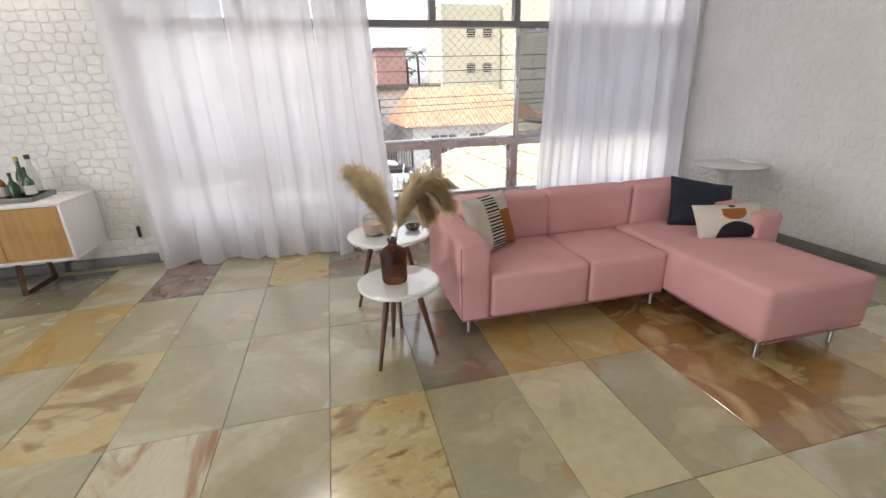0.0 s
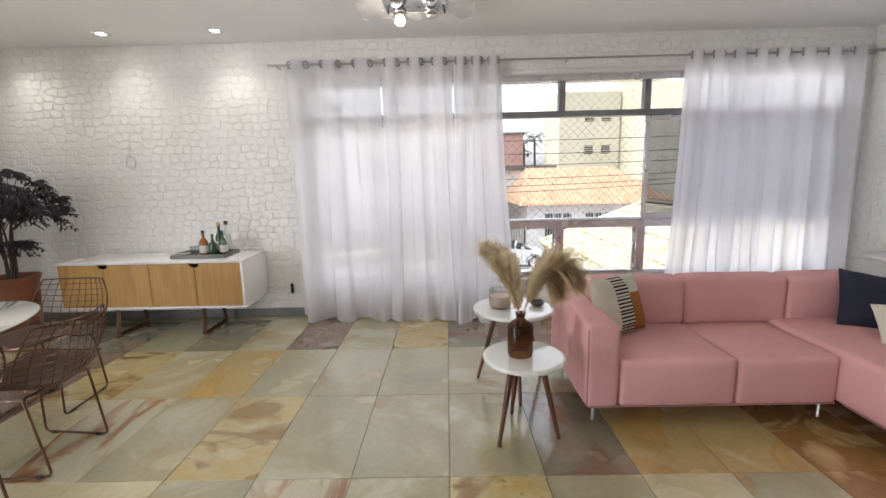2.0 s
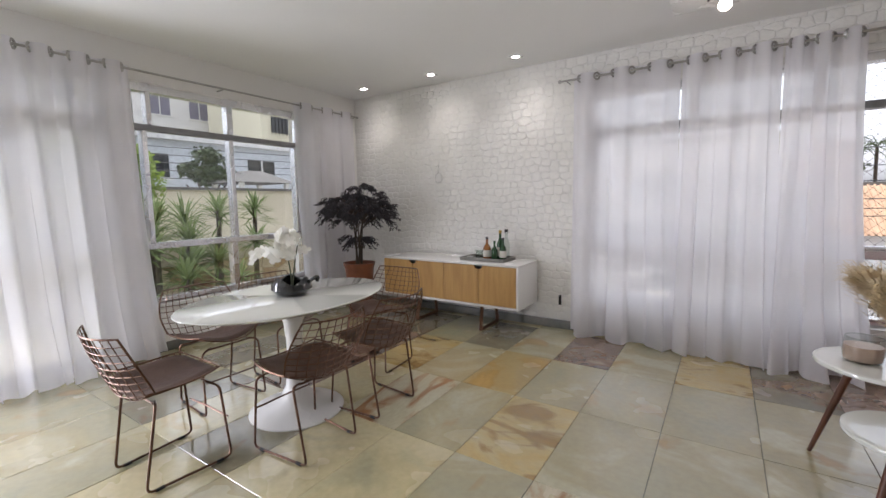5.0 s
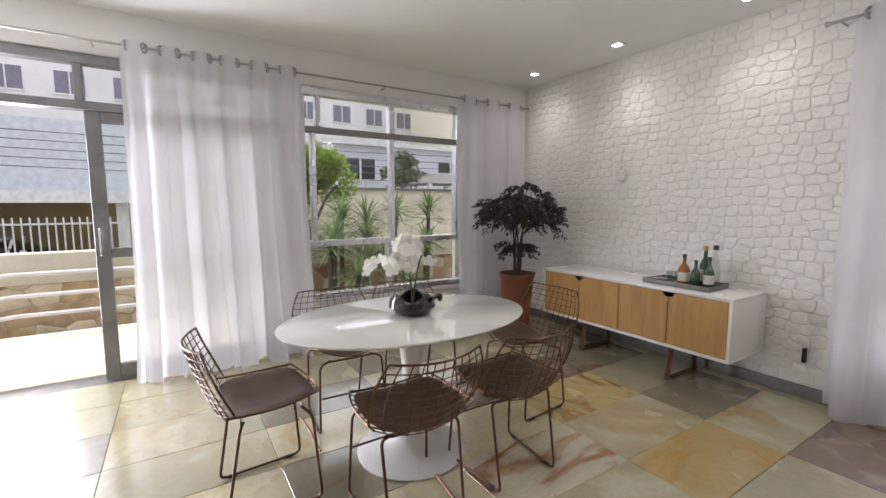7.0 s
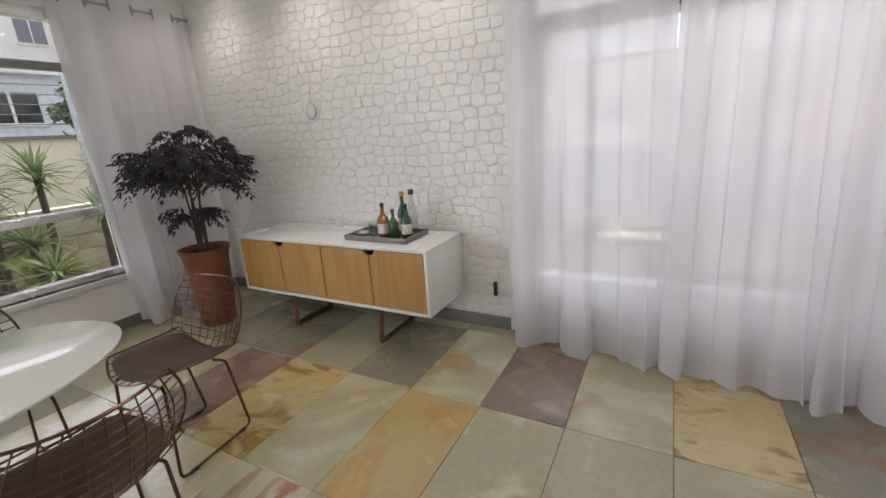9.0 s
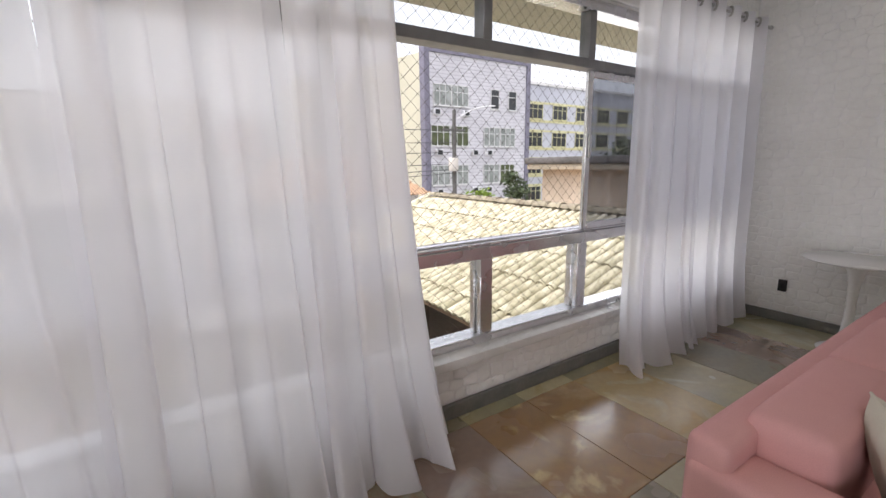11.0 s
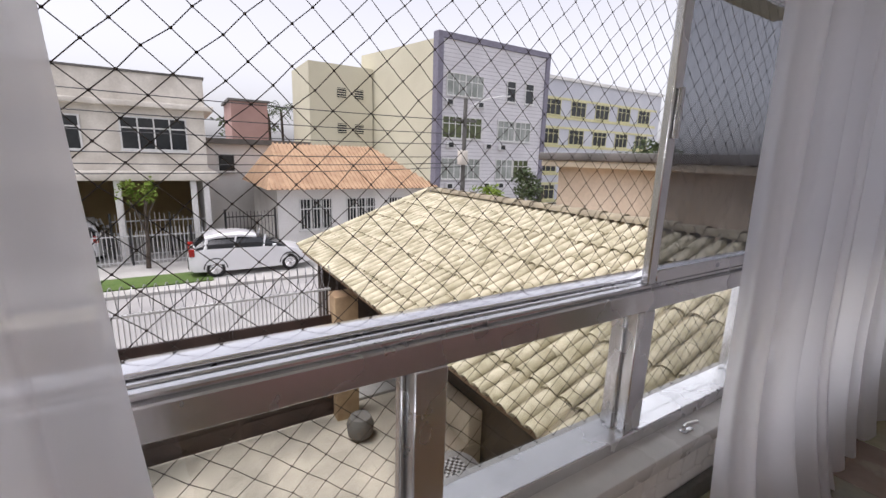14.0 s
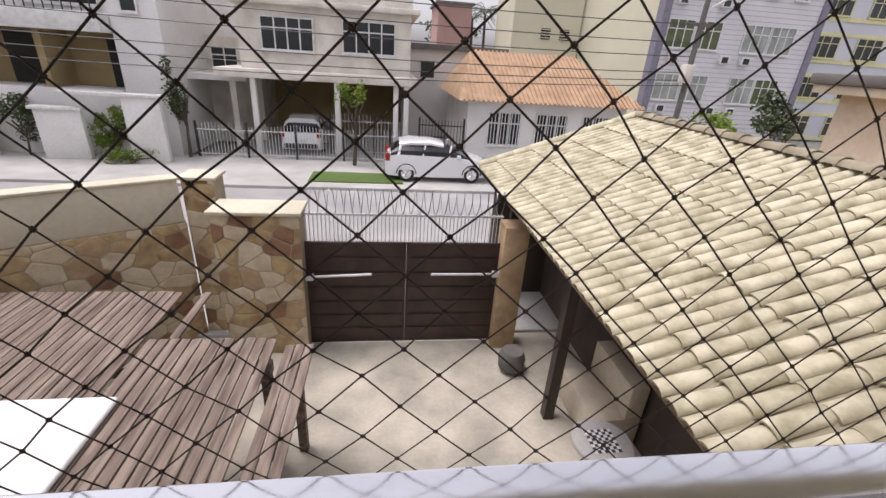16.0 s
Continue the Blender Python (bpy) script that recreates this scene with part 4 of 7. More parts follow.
round_table("low round side table with glossy white top and walnut legs", 4.81, -2.085, 0.45, 0.217, 220, 0.1)
round_table("taller round side table with glossy white top and walnut legs", 4.834, -1.56, 0.55, 0.26, 152, 0.145)

vase = thing("vase", "brown smoked glass bottle vase on the side table", "vase", (4.79, -2.09, 0.4505))
part("bottle", Geo().lathe([(0.05, 0), (0.062, 0.004), (0.066, 0.02), (0.068, 0.15), (0.062, 0.17), (0.042, 0.188), (0.024, 0.198), (0.022, 0.222), (0.027, 0.226), (0.027, 0.236), (0.02, 0.236), (0.018, 0.21)], cap=False), M["brown_bottle"], vase)


def plume(name, base, tip, bend, n, seed):
    """A dried pampas plume: a stem with many fine hanging strands."""
    rnd = random.Random(seed)
    spine = bezier(base, tip, bend, 16)
    g = Geo()
    g.tube(spine[:10], 0.0022, 5)
    for k in range(n):
        t = rnd.uniform(0.2, 1.0)
        i = min(int(t * 16), 15)
        p = spine[i].lerp(spine[i + 1], t * 16 - i)
        d = (spine[i + 1] - spine[i]).normalized()
        s = Vector((rnd.uniform(-1, 1), rnd.uniform(-1, 1), rnd.uniform(-1, 1)))
        L = rnd.uniform(0.07, 0.14) * (1.0 - abs(t - 0.62) * 1.25)
        q = p + (d * 0.9 + s * 0.55) * L
        e = q + Vector((0, 0, -0.03)) + d * L * 0.4
        w = (q - p).cross(Vector((0.2, 0.3, 1))).normalized() * 0.0024
        g.add([p - w, p + w, q + w, q - w, e], [(0, 1, 2, 3), (3, 2, 4)])
    return g


pampas = thing("pampas_grass", "dried beige pampas plumes in the brown bottle vase", "dried flowers", (4.79, -2.09, 0.6705))
for k, (tip, bend) in enumerate((((-0.15, 0.03, 0.32), (-0.03, 0.0, 0.22)), ((-0.1, -0.03, 0.27), (-0.02, 0, 0.17)), ((0.26, -0.02, 0.2), (0.09, 0.0, 0.4)), ((0.17, 0.04, 0.14), (0.1, 0.02, 0.29)))):
    part("plume", plume("plume", (0, 0, -0.06), tip, bend, 3000, k), M["pampas"], pampas, smooth=False)
jar = thing("candle_jar", "clear glass candle jar with blush pink wax on the side table", "candle", (4.75, -1.56, 0.5505))
part("jar", Geo().lathe([(0.055, 0), (0.07, 0.008), (0.075, 0.05), (0.07, 0.115), (0.067, 0.118), (0.067, 0.112)], cap=False), M["bottle_glass"], jar, "clear glass jar")
part("wax", Geo().lathe([(0.0, 0.004), (0.053, 0.004), (0.068, 0.012), (0.072, 0.05), (0.07, 0.078), (0.0, 0.08)], cap=False), M["blush"], jar, "blush pink wax")
bowl = thing("small_bowl", "small dark ceramic bowl on the side table", "bowl", (4.99, -1.55, 0.5505))
part("body", Geo().lathe([(0.025, 0), (0.045, 0.012), (0.052, 0.03), (0.046, 0.028), (0.03, 0.01), (0.0, 0.008)], cap=False), M["smoke_glass"], bowl)

# ---- tulip table in the corner ----
tul = thing("pedestal_table", "round white pedestal table by the stone wall", "side table", (8.08, -0.93, 0))
part("tabletop", Geo().lathe([(0.24, 0.655), (0.295, 0.667), (0.31, 0.674), (0.31, 0.679), (0.304, 0.683), (0.0, 0.683)], sides=48, cap=False), M["white_lacquer"], tul)
part("pedestal", Geo().lathe([(0.155, 0), (0.157, 0.006), (0.147, 0.014), (0.1, 0.03), (0.06, 0.06), (0.04, 0.11), (0.03, 0.22), (0.027, 0.36), (0.033, 0.5), (0.05, 0.59), (0.09, 0.65)], sides=36), M["white_lacquer"], tul)

# ---- sideboard ----
sb = thing("sideboard", "white lacquer sideboard with four oak doors on bronze sled legs", "sideboard")
X0, X1, Y0, Y1, Z0, Z1 = 0.895, 2.585, -0.53, -0.03, 0.262, 0.70
g = Geo()
g.box(X0, Y0, Z1 - 0.022, X1, Y1, Z1, 0.003).box(X0, Y0, Z0, X1, Y1, Z0 + 0.022, 0.003)
g.box(X0, Y0, Z0 + 0.022, X0 + 0.022, Y1, Z1 - 0.022, 0.002).box(X1 - 0.022, Y0, Z0 + 0.022, X1, Y1, Z1 - 0.022, 0.002)
g.box(X0 + 0.022, Y1 - 0.012, Z0 + 0.022, X1 - 0.022, Y1, Z1 - 0.022)
part("body", g, M["white_lacquer"], sb)
n_doors = 4
dw = (X1 - X0 - 0.044) / n_doors
for k in range(n_doors):
    a, b = X0 + 0.022 + k * dw + 0.0035, X0 + 0.022 + (k + 1) * dw - 0.0035
    z0, z1 = Z0 + 0.025, Z1 - 0.025
    cut = b if k % 2 == 0 else a
    s = -1 if k % 2 == 0 else 1
    arc = [(cut + s * 0.042 * math.cos(t), z1 - 0.034 * math.sin(t)) for t in [i / 8 * math.pi / 2 for i in range(9)]]
    if k % 2 == 0:
        out = [(a, z0), (b, z0), (b, z1 - 0.034)] + arc[::-1][1:] + [(a, z1)]
    else:
        out = [(a, z0), (b, z0), (b, z1)] + arc + []
    out = [(x, z) for x, z in out]
    d = part("door", Geo().prism(out, 0, 0.018, Matrix(((1, 0, 0, 0), (0, 0, 1, Y0 + 0.001), (0, 1, 0, 0), (0, 0, 0, 1)))), M["oak"], sb, "oak veneer door with a notched pull", smooth=False)
for x in (1.36, 2.16):
    loop = [(x, Y0 + 0.03, 0.008), (x, Y1 - 0.08, 0.008), (x, Y1 - 0.12, Z0 - 0.006), (x, Y0 + 0.07, Z0 - 0.006)]
    g = Geo()
    for p, q in zip(loop, loop[1:] + loop[:1]):
        p, q = Vector(p), Vector(q)
        g.tube([p, q], 0.021, 4)
    part("sled_leg", g, M["copper_leg"], sb, "bronze steel sled leg")
tray = thing("tray", "grey rectangular drinks tray on the sideboard", "tray", (2.13, -0.28, Z1 + 0.001))
part("base", Geo().box(-0.25, -0.15, 0, 0.25, 0.15, 0.01, 0.003), M["tray_grey"], tray)
g = Geo().box(-0.25, -0.15, 0.01, 0.25, -0.14, 0.036, 0.002).box(-0.25, 0.14, 0.01, 0.25, 0.15, 0.036, 0.002).box(-0.25, -0.14, 0.01, -0.24, 0.14, 0.036, 0.002).box(0.24, -0.14, 0.01, 0.25, 0.14, 0.036, 0.002)
part("rim", g, M["tray_grey"], tray)


def bottle(label, x, y, h, r, glass, capm, lab=True, neck=0.3):
    b = thing("bottle", label, "bottle", (2.13 + x, -0.28 + y, Z1 + 0.0115), "bottles on the tray")
    part("glass", Geo().lathe([(r * 0.9, 0), (r, 0.005), (r, h * 0.5), (r * 0.85, h * 0.58), (r * neck * 1.3, h * 0.7), (r * neck, h * 0.75), (r * neck, h * 0.93)], sides=20), glass, b)
    part("cap", Geo().lathe([(r * neck * 1.15, h * 0.9), (r * neck * 1.2, h), (r * neck, h * 1.005)], sides=16), capm, b)
    if lab:
        part("label", Geo().lathe([(r * 1.01, h * 0.14), (r * 1.012, h * 0.15), (r * 1.012, h * 0.42), (r * 1.01, h * 0.43)], sides=20, cap=False), M["paper"], b, "white paper label")
    return b


bottle("amber spirit bottle with a white label on the tray", 0.02, -0.05, 0.235, 0.04, M["amber_glass"], M["dark_cap"])
bottle("green bottle with gold foil neck on the tray", 0.13, 0.03, 0.3, 0.036, M["green_glass"], M["gold_foil"], True, 0.36)
bottle("small green bottle on the tray", 0.115, -0.07, 0.2, 0.034, M["green_glass"], M["green_glass"], False)
bottle("green bottle with a white label on the tray", 0.19, -0.03, 0.23, 0.036, M["green_glass"], M["dark_cap"])
bottle("tall clear glass bottle with a black cap on the tray", 0.185, 0.06, 0.31, 0.036, M["bottle_glass"], M["dark_cap"], False, 0.42)
for x, y in ((-0.09, -0.02), (-0.05, 0.05)):
    b = thing("tumbler", "clear drinking glass on the tray", "glass", (2.13 + x, -0.28 + y, Z1 + 0.0115), "tumblers on the tray")
    part("bowl", Geo().lathe([(0.026, 0), (0.034, 0.004), (0.038, 0.09), (0.036, 0.09), (0.031, 0.01), (0.0, 0.008)], sides=20, cap=False), M["bottle_glass"], b)
dish = thing("metal_dish", "low steel dish on the tray", "dish", (1.95, -0.3, Z1 + 0.0115))
part("body", Geo().lathe([(0.03, 0), (0.05, 0.006), (0.056, 0.02), (0.053, 0.02), (0.045, 0.008), (0, 0.006)], sides=20, cap=False), M["chrome"], dish)

# ---- loose latch on the sill ----
lt = thing("sill_latch", "small steel latch fitting on the marble sill", "latch", (6.62, 0.0, WZ0 + 0.001))
part("plate", Geo().box(-0.03, -0.012, 0, 0.03, 0.012, 0.006, 0.002), M["chrome"], lt)
part("lever", Geo().tube(rounded([(-0.02, 0, 0.006), (-0.02, 0, 0.03), (0.03, -0.02, 0.04)], 0.01), 0.007, 8), M["chrome"], lt)

# ---- small wall fittings ----
so = thing("wall_socket", "black wall outlet low on the stone wall", "socket", (RX - 0.018, -0.42, 0.32))
part("plate", Geo().box(-0.012, -0.03, -0.05, 0.012, 0.03, 0.05, 0.005), M["black_plastic"], so)
part("rocker", Geo().box(-0.016, -0.015, -0.02, -0.0125, 0.015, 0.02, 0.002), M["rubber"], so)
so = thing("wall_socket", "black wall outlet low beside the curtain", "socket", (2.82, -0.012, 0.3))
part("plate", Geo().box(-0.012, -0.012, -0.05, 0.012, 0.012, 0.05, 0.004), M["black_plastic"], so)
orn = thing("wall_ornament", "small white oval ornament hanging on the stone wall", "ornament", (1.355, -0.024, 1.59))
part("disc", Geo().lathe([(0.0, -0.01), (0.042, -0.008), (0.05, 0), (0.042, 0.008), (0, 0.01)], sides=24, cap=False).moved(pose(0, 0, 0, 90, 0, 0) @ Matrix.Diagonal((0.9, 1.15, 1, 1))), M["white_lacquer"], orn)
# Ring added as the shadow line round the disc, which has no rim.
part("rim", Geo().tube([(0.047 * math.cos(a * 0.3142), 0, 0.06 * math.sin(a * 0.3142)) for a in range(20)], 0.0025, 5, closed=True), M["rod_metal"], orn, "thin grey ring for the edge shadow")
part("cord", Geo().tube([(0, 0, 0.044), (-0.01, 0.004, 0.1), (0.0, 0.006, 0.14)], 0.0025, 5), M["rod_metal"], orn)

# ---- ceiling lights ----
# The one at (6.4, -2.6) is unseen, added to light the sofa seats.
for x, y in ((0.5, -0.33), (1.48, -0.33), (2.46, -0.33), (1.95, -2.6), (6.4, -2.6)):
    d = thing("downlight", "square white recessed downlight, lit", "ceiling light", (x, y, RH), "recessed downlights")
    g = Geo().box(-0.055, -0.055, -0.008, 0.055, -0.035, -0.0005, 0.002).box(-0.055, 0.035, -0.008, 0.055, 0.055, -0.0005, 0.002).box(-0.055, -0.035, -0.008, -0.035, 0.035, -0.0005, 0.002).box(0.035, -0.035, -0.008, 0.055, 0.035, -0.0005, 0.002)
    part("frame", g, M["white_lacquer"], d)
    part("lens", Geo().lathe([(0.034, -0.004), (0.034, -0.002)], sides=20), M["downlight"], d, "bright lit lens")
    ld = bpy.data.lights.new("downlight_beam", "SPOT")
    ld.energy, ld.color, ld.spot_size, ld.spot_blend, ld.shadow_soft_size = SPOT_W * (1.0 if y > -1 else 1.5), (1.0, 0.92, 0.8), radians(125), 1.0, 0.05
    lo = new("downlight_beam", ld)
    lo.matrix_world = look((x, y, RH - 0.015), (x, y + (0.13 if y > -1 else 0), 0))
cl = thing("ceiling_lamp", "square frosted glass ceiling lamp with mirrored plate and globe sockets", "ceiling light", (4.23, -1.16, RH))
part("glass_plate", Geo().box(-0.41, -0.41, -0.105, 0.41, 0.41, -0.093, 0.012), M["frosted"], cl)
part("skirt", Geo().box(-0.3, -0.3, -0.092, 0.3, 0.3, -0.001, 0.01), M["white_lacquer"], cl)
part("mirror_plate", Geo().box(-0.215, -0.215, -0.116, 0.215, 0.215, -0.106, 0.002), M["mirror"], cl)
for sx in (-1, 1):
    for sy in (-1, 1):
        x, y = sx * 0.11, sy * 0.11
        lit = sx < 0 and sy > 0
        part("socket", Geo().lathe([(0.03, -0.116), (0.046, -0.13), (0.05, -0.15), (0.045, -0.17), (0.03, -0.182)], x, y, 0, 20), M["chrome"], cl)
        part("bulb", Geo().lathe([(0.025, -0.182), (0.034, -0.2), (0.034, -0.22), (0.02, -0.236), (0.004, -0.24)] if lit else [(0.03, -0.182), (0.028, -0.188), (0.004, -0.19)], x, y, 0, 18), M["bulb"] if lit else M["chrome"], cl)
        part("pin", Geo().lathe([(0.006, -0.135), (0.006, -0.116)], sx * 0.2, sy * 0.2, 0, 8), M["black_plastic"], cl)
ld = bpy.data.lights.new("ceiling_bulb", "SPOT")
ld.energy, ld.color, ld.shadow_soft_size, ld.spot_size, ld.spot_blend = BULB_W, (1.0, 0.94, 0.84), 0.1, radians(176), 0.25
new("ceiling_bulb", ld).matrix_world = look((4.12, -1.05, RH - 0.25), (4.5, -2.0, 0))

# ---- dining table ----
dt = thing("dining_table", "oval white pedestal dining table with a glossy top", "dining table", (1.93, -2.56, 0))
part("tabletop", Geo().lathe([(0.9, 0.715), (0.975, 0.728), (1.0, 0.736), (1.0, 0.741), (0.99, 0.745), (0.0, 0.7455)], sides=72, sx=0.455, sy=0.675, cap=False), M["white_gloss"], dt)
part("pedestal", Geo().lathe([(0.29, 0), (0.292, 0.008), (0.275, 0.018), (0.2, 0.04), (0.11, 0.085), (0.065, 0.16), (0.05, 0.3), (0.047, 0.45), (0.06, 0.58), (0.1, 0.67), (0.2, 0.716)], sides=44), M["white_lacquer"], dt)

orchid_pot = thing("bowl_planter", "black glazed bowl planter with a wavy rim on the dining table", "planter", (1.91, -2.54, 0.7465))
g = Geo()
prof = [(0.07, 0), (0.1, 0.01), (0.125, 0.04), (0.12, 0.075), (0.095, 0.095), (0.085, 0.09), (0.1, 0.06), (0.0, 0.05)]
g.lathe(prof, sides=40, cap=False)
g.v = [(x, y, z + (0.02 * math.sin(3 * math.atan2(y, x)) if z > 0.08 else 0)) for x, y, z in g.v]
part("body", g, M["black_ceramic"], orchid_pot)
g = Geo().tube(bezier((0.08, 0.06, 0.07), (0.12, 0.1, 0.08), (0.15, 0.11, 0.14)), 0.012, 8)
part("loop_handle", g, M["black_ceramic"], orchid_pot)
orchid = thing("orchid", "white artificial orchid in the black bowl", "flower", (1.91, -2.54, 0.8))
rnd = random.Random(4)
part("stem", Geo().tube(bezier((0, 0, 0), (-0.03, -0.08, 0.3), (0.0, 0.0, 0.25)), 0.005, 6).tube(bezier((0.01, 0, 0), (0.0, 0.06, 0.25), (0.02, 0.02, 0.2)), 0.005, 6), M["stem"], orchid)
for k in range(34):
    c = Vector((rnd.gauss(-0.02, 0.045), rnd.gauss(-0.04, 0.075), rnd.uniform(0.19, 0.35)))
    g = Geo()
    tilt = pose(*c, rnd.uniform(40, 120), rnd.uniform(-40, 40), rnd.uniform(0, 360))
    for q in range(5):
        a = q * 2 * math.pi / 5
        rr = 0.045 if q % 2 else 0.04
        pts = [(0, 0, 0)] + [(math.cos(a + d) * rr * f, math.sin(a + d) * rr * f, 0.006 * f) for d, f in ((-0.68, 0.6), (-0.42, 1), (0, 1.12), (0.42, 1), (0.68, 0.6))]
        g.add([tilt @ Vector(p) for p in pts], [(0, 1, 2, 3), (0, 3, 4, 5)])
    part("blossom", g, M["petal"], orchid)


# ---- wire chairs ----
def wire_chair():
    c = thing("wire_chair", "copper-brown wire chair with a brown leather seat pad", "chair", (0, 0, 0), "wire chairs round the dining table")
    # seat faces +y; the shell is a woven wire sheet
    def shell(u, v):
        """u across -1..1, v from the front edge (0) over the seat to the top of the back (1)."""
        if v < 0.52:
            t = v / 0.52
            y, z = 0.24 - 0.43 * t - 0.07 * u * u * (1 - t) ** 2, 0.455 - 0.035 * math.sin(t * math.pi * 0.55)
            w = 0.25 - 0.02 * t - 0.05 * (1 - t) ** 3
        else:
            t = (v - 0.52) / 0.48
            y, z = -0.19 - 0.03 * math.sin(t * 1.57) - 0.085 * t, 0.422 + 0.33 * t
            w = 0.23 + 0.03 * math.sin(t * math.pi) - 0.03 * t * t
        lift = 0.05 * u * u * (1 - abs(v - 0.5) * 0.9)
        bend = 0.06 * u * u if v > 0.52 else 0.02 * u * u
        edge = 0.02 * u * u if v < 0.52 else -0.02 * u * u * ((v - 0.52) / 0.48)
        return Vector((u * w, y + bend * (1 if v > 0.5 else 0), z + lift + edge))
    for i in range(1, 10):
        u = -1 + 2 * i / 10
        part("wire", Geo().tube([shell(u, k / 18) for k in range(19)], 0.0026, 5, cap=False), M["wire"], c)
    for j in range(1, 18):
        v = j / 18
        part("wire", Geo().tube([shell(-1 + k / 5, v) for k in range(11)], 0.0026, 5, cap=False), M["wire"], c)
    g = Geo()
    g.tube([shell(-1 + k / 6, 0) for k in range(13)] + [shell(1, k / 18) for k in range(1, 19)] + [shell(1 - k / 6, 1) for k in range(1, 13)] + [shell(-1, 1 - k / 18) for k in range(1, 18)], 0.005, 6, closed=True)
    part("rim", g, M["wire"], c)
    g = Geo()
    n = 14
    vs, fs = [], []
    for lay, dz in ((0, 0.006), (1, 0.026)):
        for j in range(n + 1):
            for i in range(n + 1):
                a, b = -1 + 2 * i / n, j / n
                ra = a * (1 - 0.16 * (2 * b - 1) ** 6)
                p = shell(ra * 0.93, 0.03 + b * 0.46)
                k = max(0, (1 - a ** 6) * (1 - (2 * b - 1) ** 6))
                vs.append(p + Vector((0, 0, 0.006 + (dz - 0.006) * k ** 0.5)))
    N = (n + 1) ** 2
    for j in range(n):
        for i in range(n):
            q = j * (n + 1) + i
            fs.append((q, q + n + 1, q + n + 2, q + 1)); fs.append((N + q, N + q + 1, N + q + n + 2, N + q + n + 1))
    part("seat_pad", g.add(vs, fs), M["seat_pad"], c, "dark brown leather pad")
    for s in (-1, 1):
        path = rounded([(s * 0.12, 0.14, 0.415), (s * 0.19, 0.17, 0.40), (s * 0.205, 0.2, 0.01), (s * 0.172, -0.185, 0.01), (s * 0.18, -0.12, 0.41), (s * 0.12, -0.1, 0.405)], 0.035)
        part("sled_leg", Geo().tube(path, 0.0065, 8), M["wire"], c)
        for y in (-0.13, 0.14):
            gx = s * (0.188 + 0.0857 * (y - 0.0))
            part("glide", Geo().tube([(gx, y - 0.018, 0.0085), (gx, y + 0.018, 0.0085)], 0.0085, 8), M["rubber"], c, "black rubber glide")
    for y, z in ((0.15, 0.41), (-0.11, 0.405)):
        part("cross_bar", Geo().tube([(-0.13, y, z), (0.13, y, z)], 0.006, 6), M["wire"], c)
    part("cross_bar", Geo().tube(rounded([(-0.19, 0.2, 0.22), (-0.0, 0.205, 0.22), (0.19, 0.2, 0.22)], 0.03), 0.005, 6), M["wire"], c)
    return c


CHAIRS = ((2.31, -2.775, 90), (2.305, -2.225, 90), (1.87, -3.29, 0), (1.86, -1.66, 181), (1.36, -2.745, -90), (1.35, -2.2, -91))
first = wire_chair()
first.matrix_basis = pose(CHAIRS[0][0], CHAIRS[0][1], 0, 0, 0, CHAIRS[0][2])
for x, y, a in CHAIRS[1:]:
    copy_thing(first, pose(x, y, 0, 0, 0, a))

# ---- potted tree ----
px, py = 0.65, -0.66
pot = thing("plant_pot", "tall tapered terracotta-brown planter on the floor", "planter", (px, py, 0))
part("body", Geo().lathe([(0.12, 0), (0.125, 0.005), (0.165, 0.56), (0.18, 0.6), (0.186, 0.625), (0.172, 0.625), (0.165, 0.57), (0, 0.565)], sides=36, cap=False), M["terracotta"], pot)
part("soil", Geo().lathe([(0.0, 0.585), (0.166, 0.58)], sides=24, cap=False), M["soil"], pot)
tree = thing("potted_tree", "dark-leaved small tree with slim braided stems in a planter", "plant", (px, py, 0.58))
rnd = random.Random(11)
g, sprays = Geo(), []
for k in range(5):
    a = k * 1.2566
    top = Vector((math.cos(a) * 0.07, math.sin(a) * 0.07, 0.5 + 0.05 * k))
    g.tube(bezier((math.cos(a) * 0.04, math.sin(a) * 0.04, -0.02), top, (math.cos(a + 1.6) * 0.045, math.sin(a + 1.6) * 0.045, 0.22)), [0.011] * 5 + [0.008] * 4, 6)
    for q in range(20):
        b = a + rnd.uniform(-1.3, 1.3)
        r = 0.38 * math.sqrt(rnd.uniform(0.02, 1))
        if q < 2:
            r, z = rnd.uniform(0.08, 0.16), rnd.uniform(0.3, 0.38)
        else:
            z = 0.93 - 1.6 * r * r + rnd.uniform(-0.34, 0.05) * (1 - 1.2 * r)
        tip = Vector((math.cos(b) * r, math.sin(b) * r, z))
        st = Vector((top.x, top.y, min(top.z, max(z - 0.12, 0.2))))
        arm = bezier(st, tip, (st + tip) / 2 + Vector((0, 0, 0.1)))
        g.tube(arm, [0.006, 0.005, 0.005, 0.004, 0.004, 0.003, 0.003, 0.002, 0.002], 5)
        sprays.append((tip, b, q < 2))
part("trunk", g, M["bark"], tree)
g = Geo()
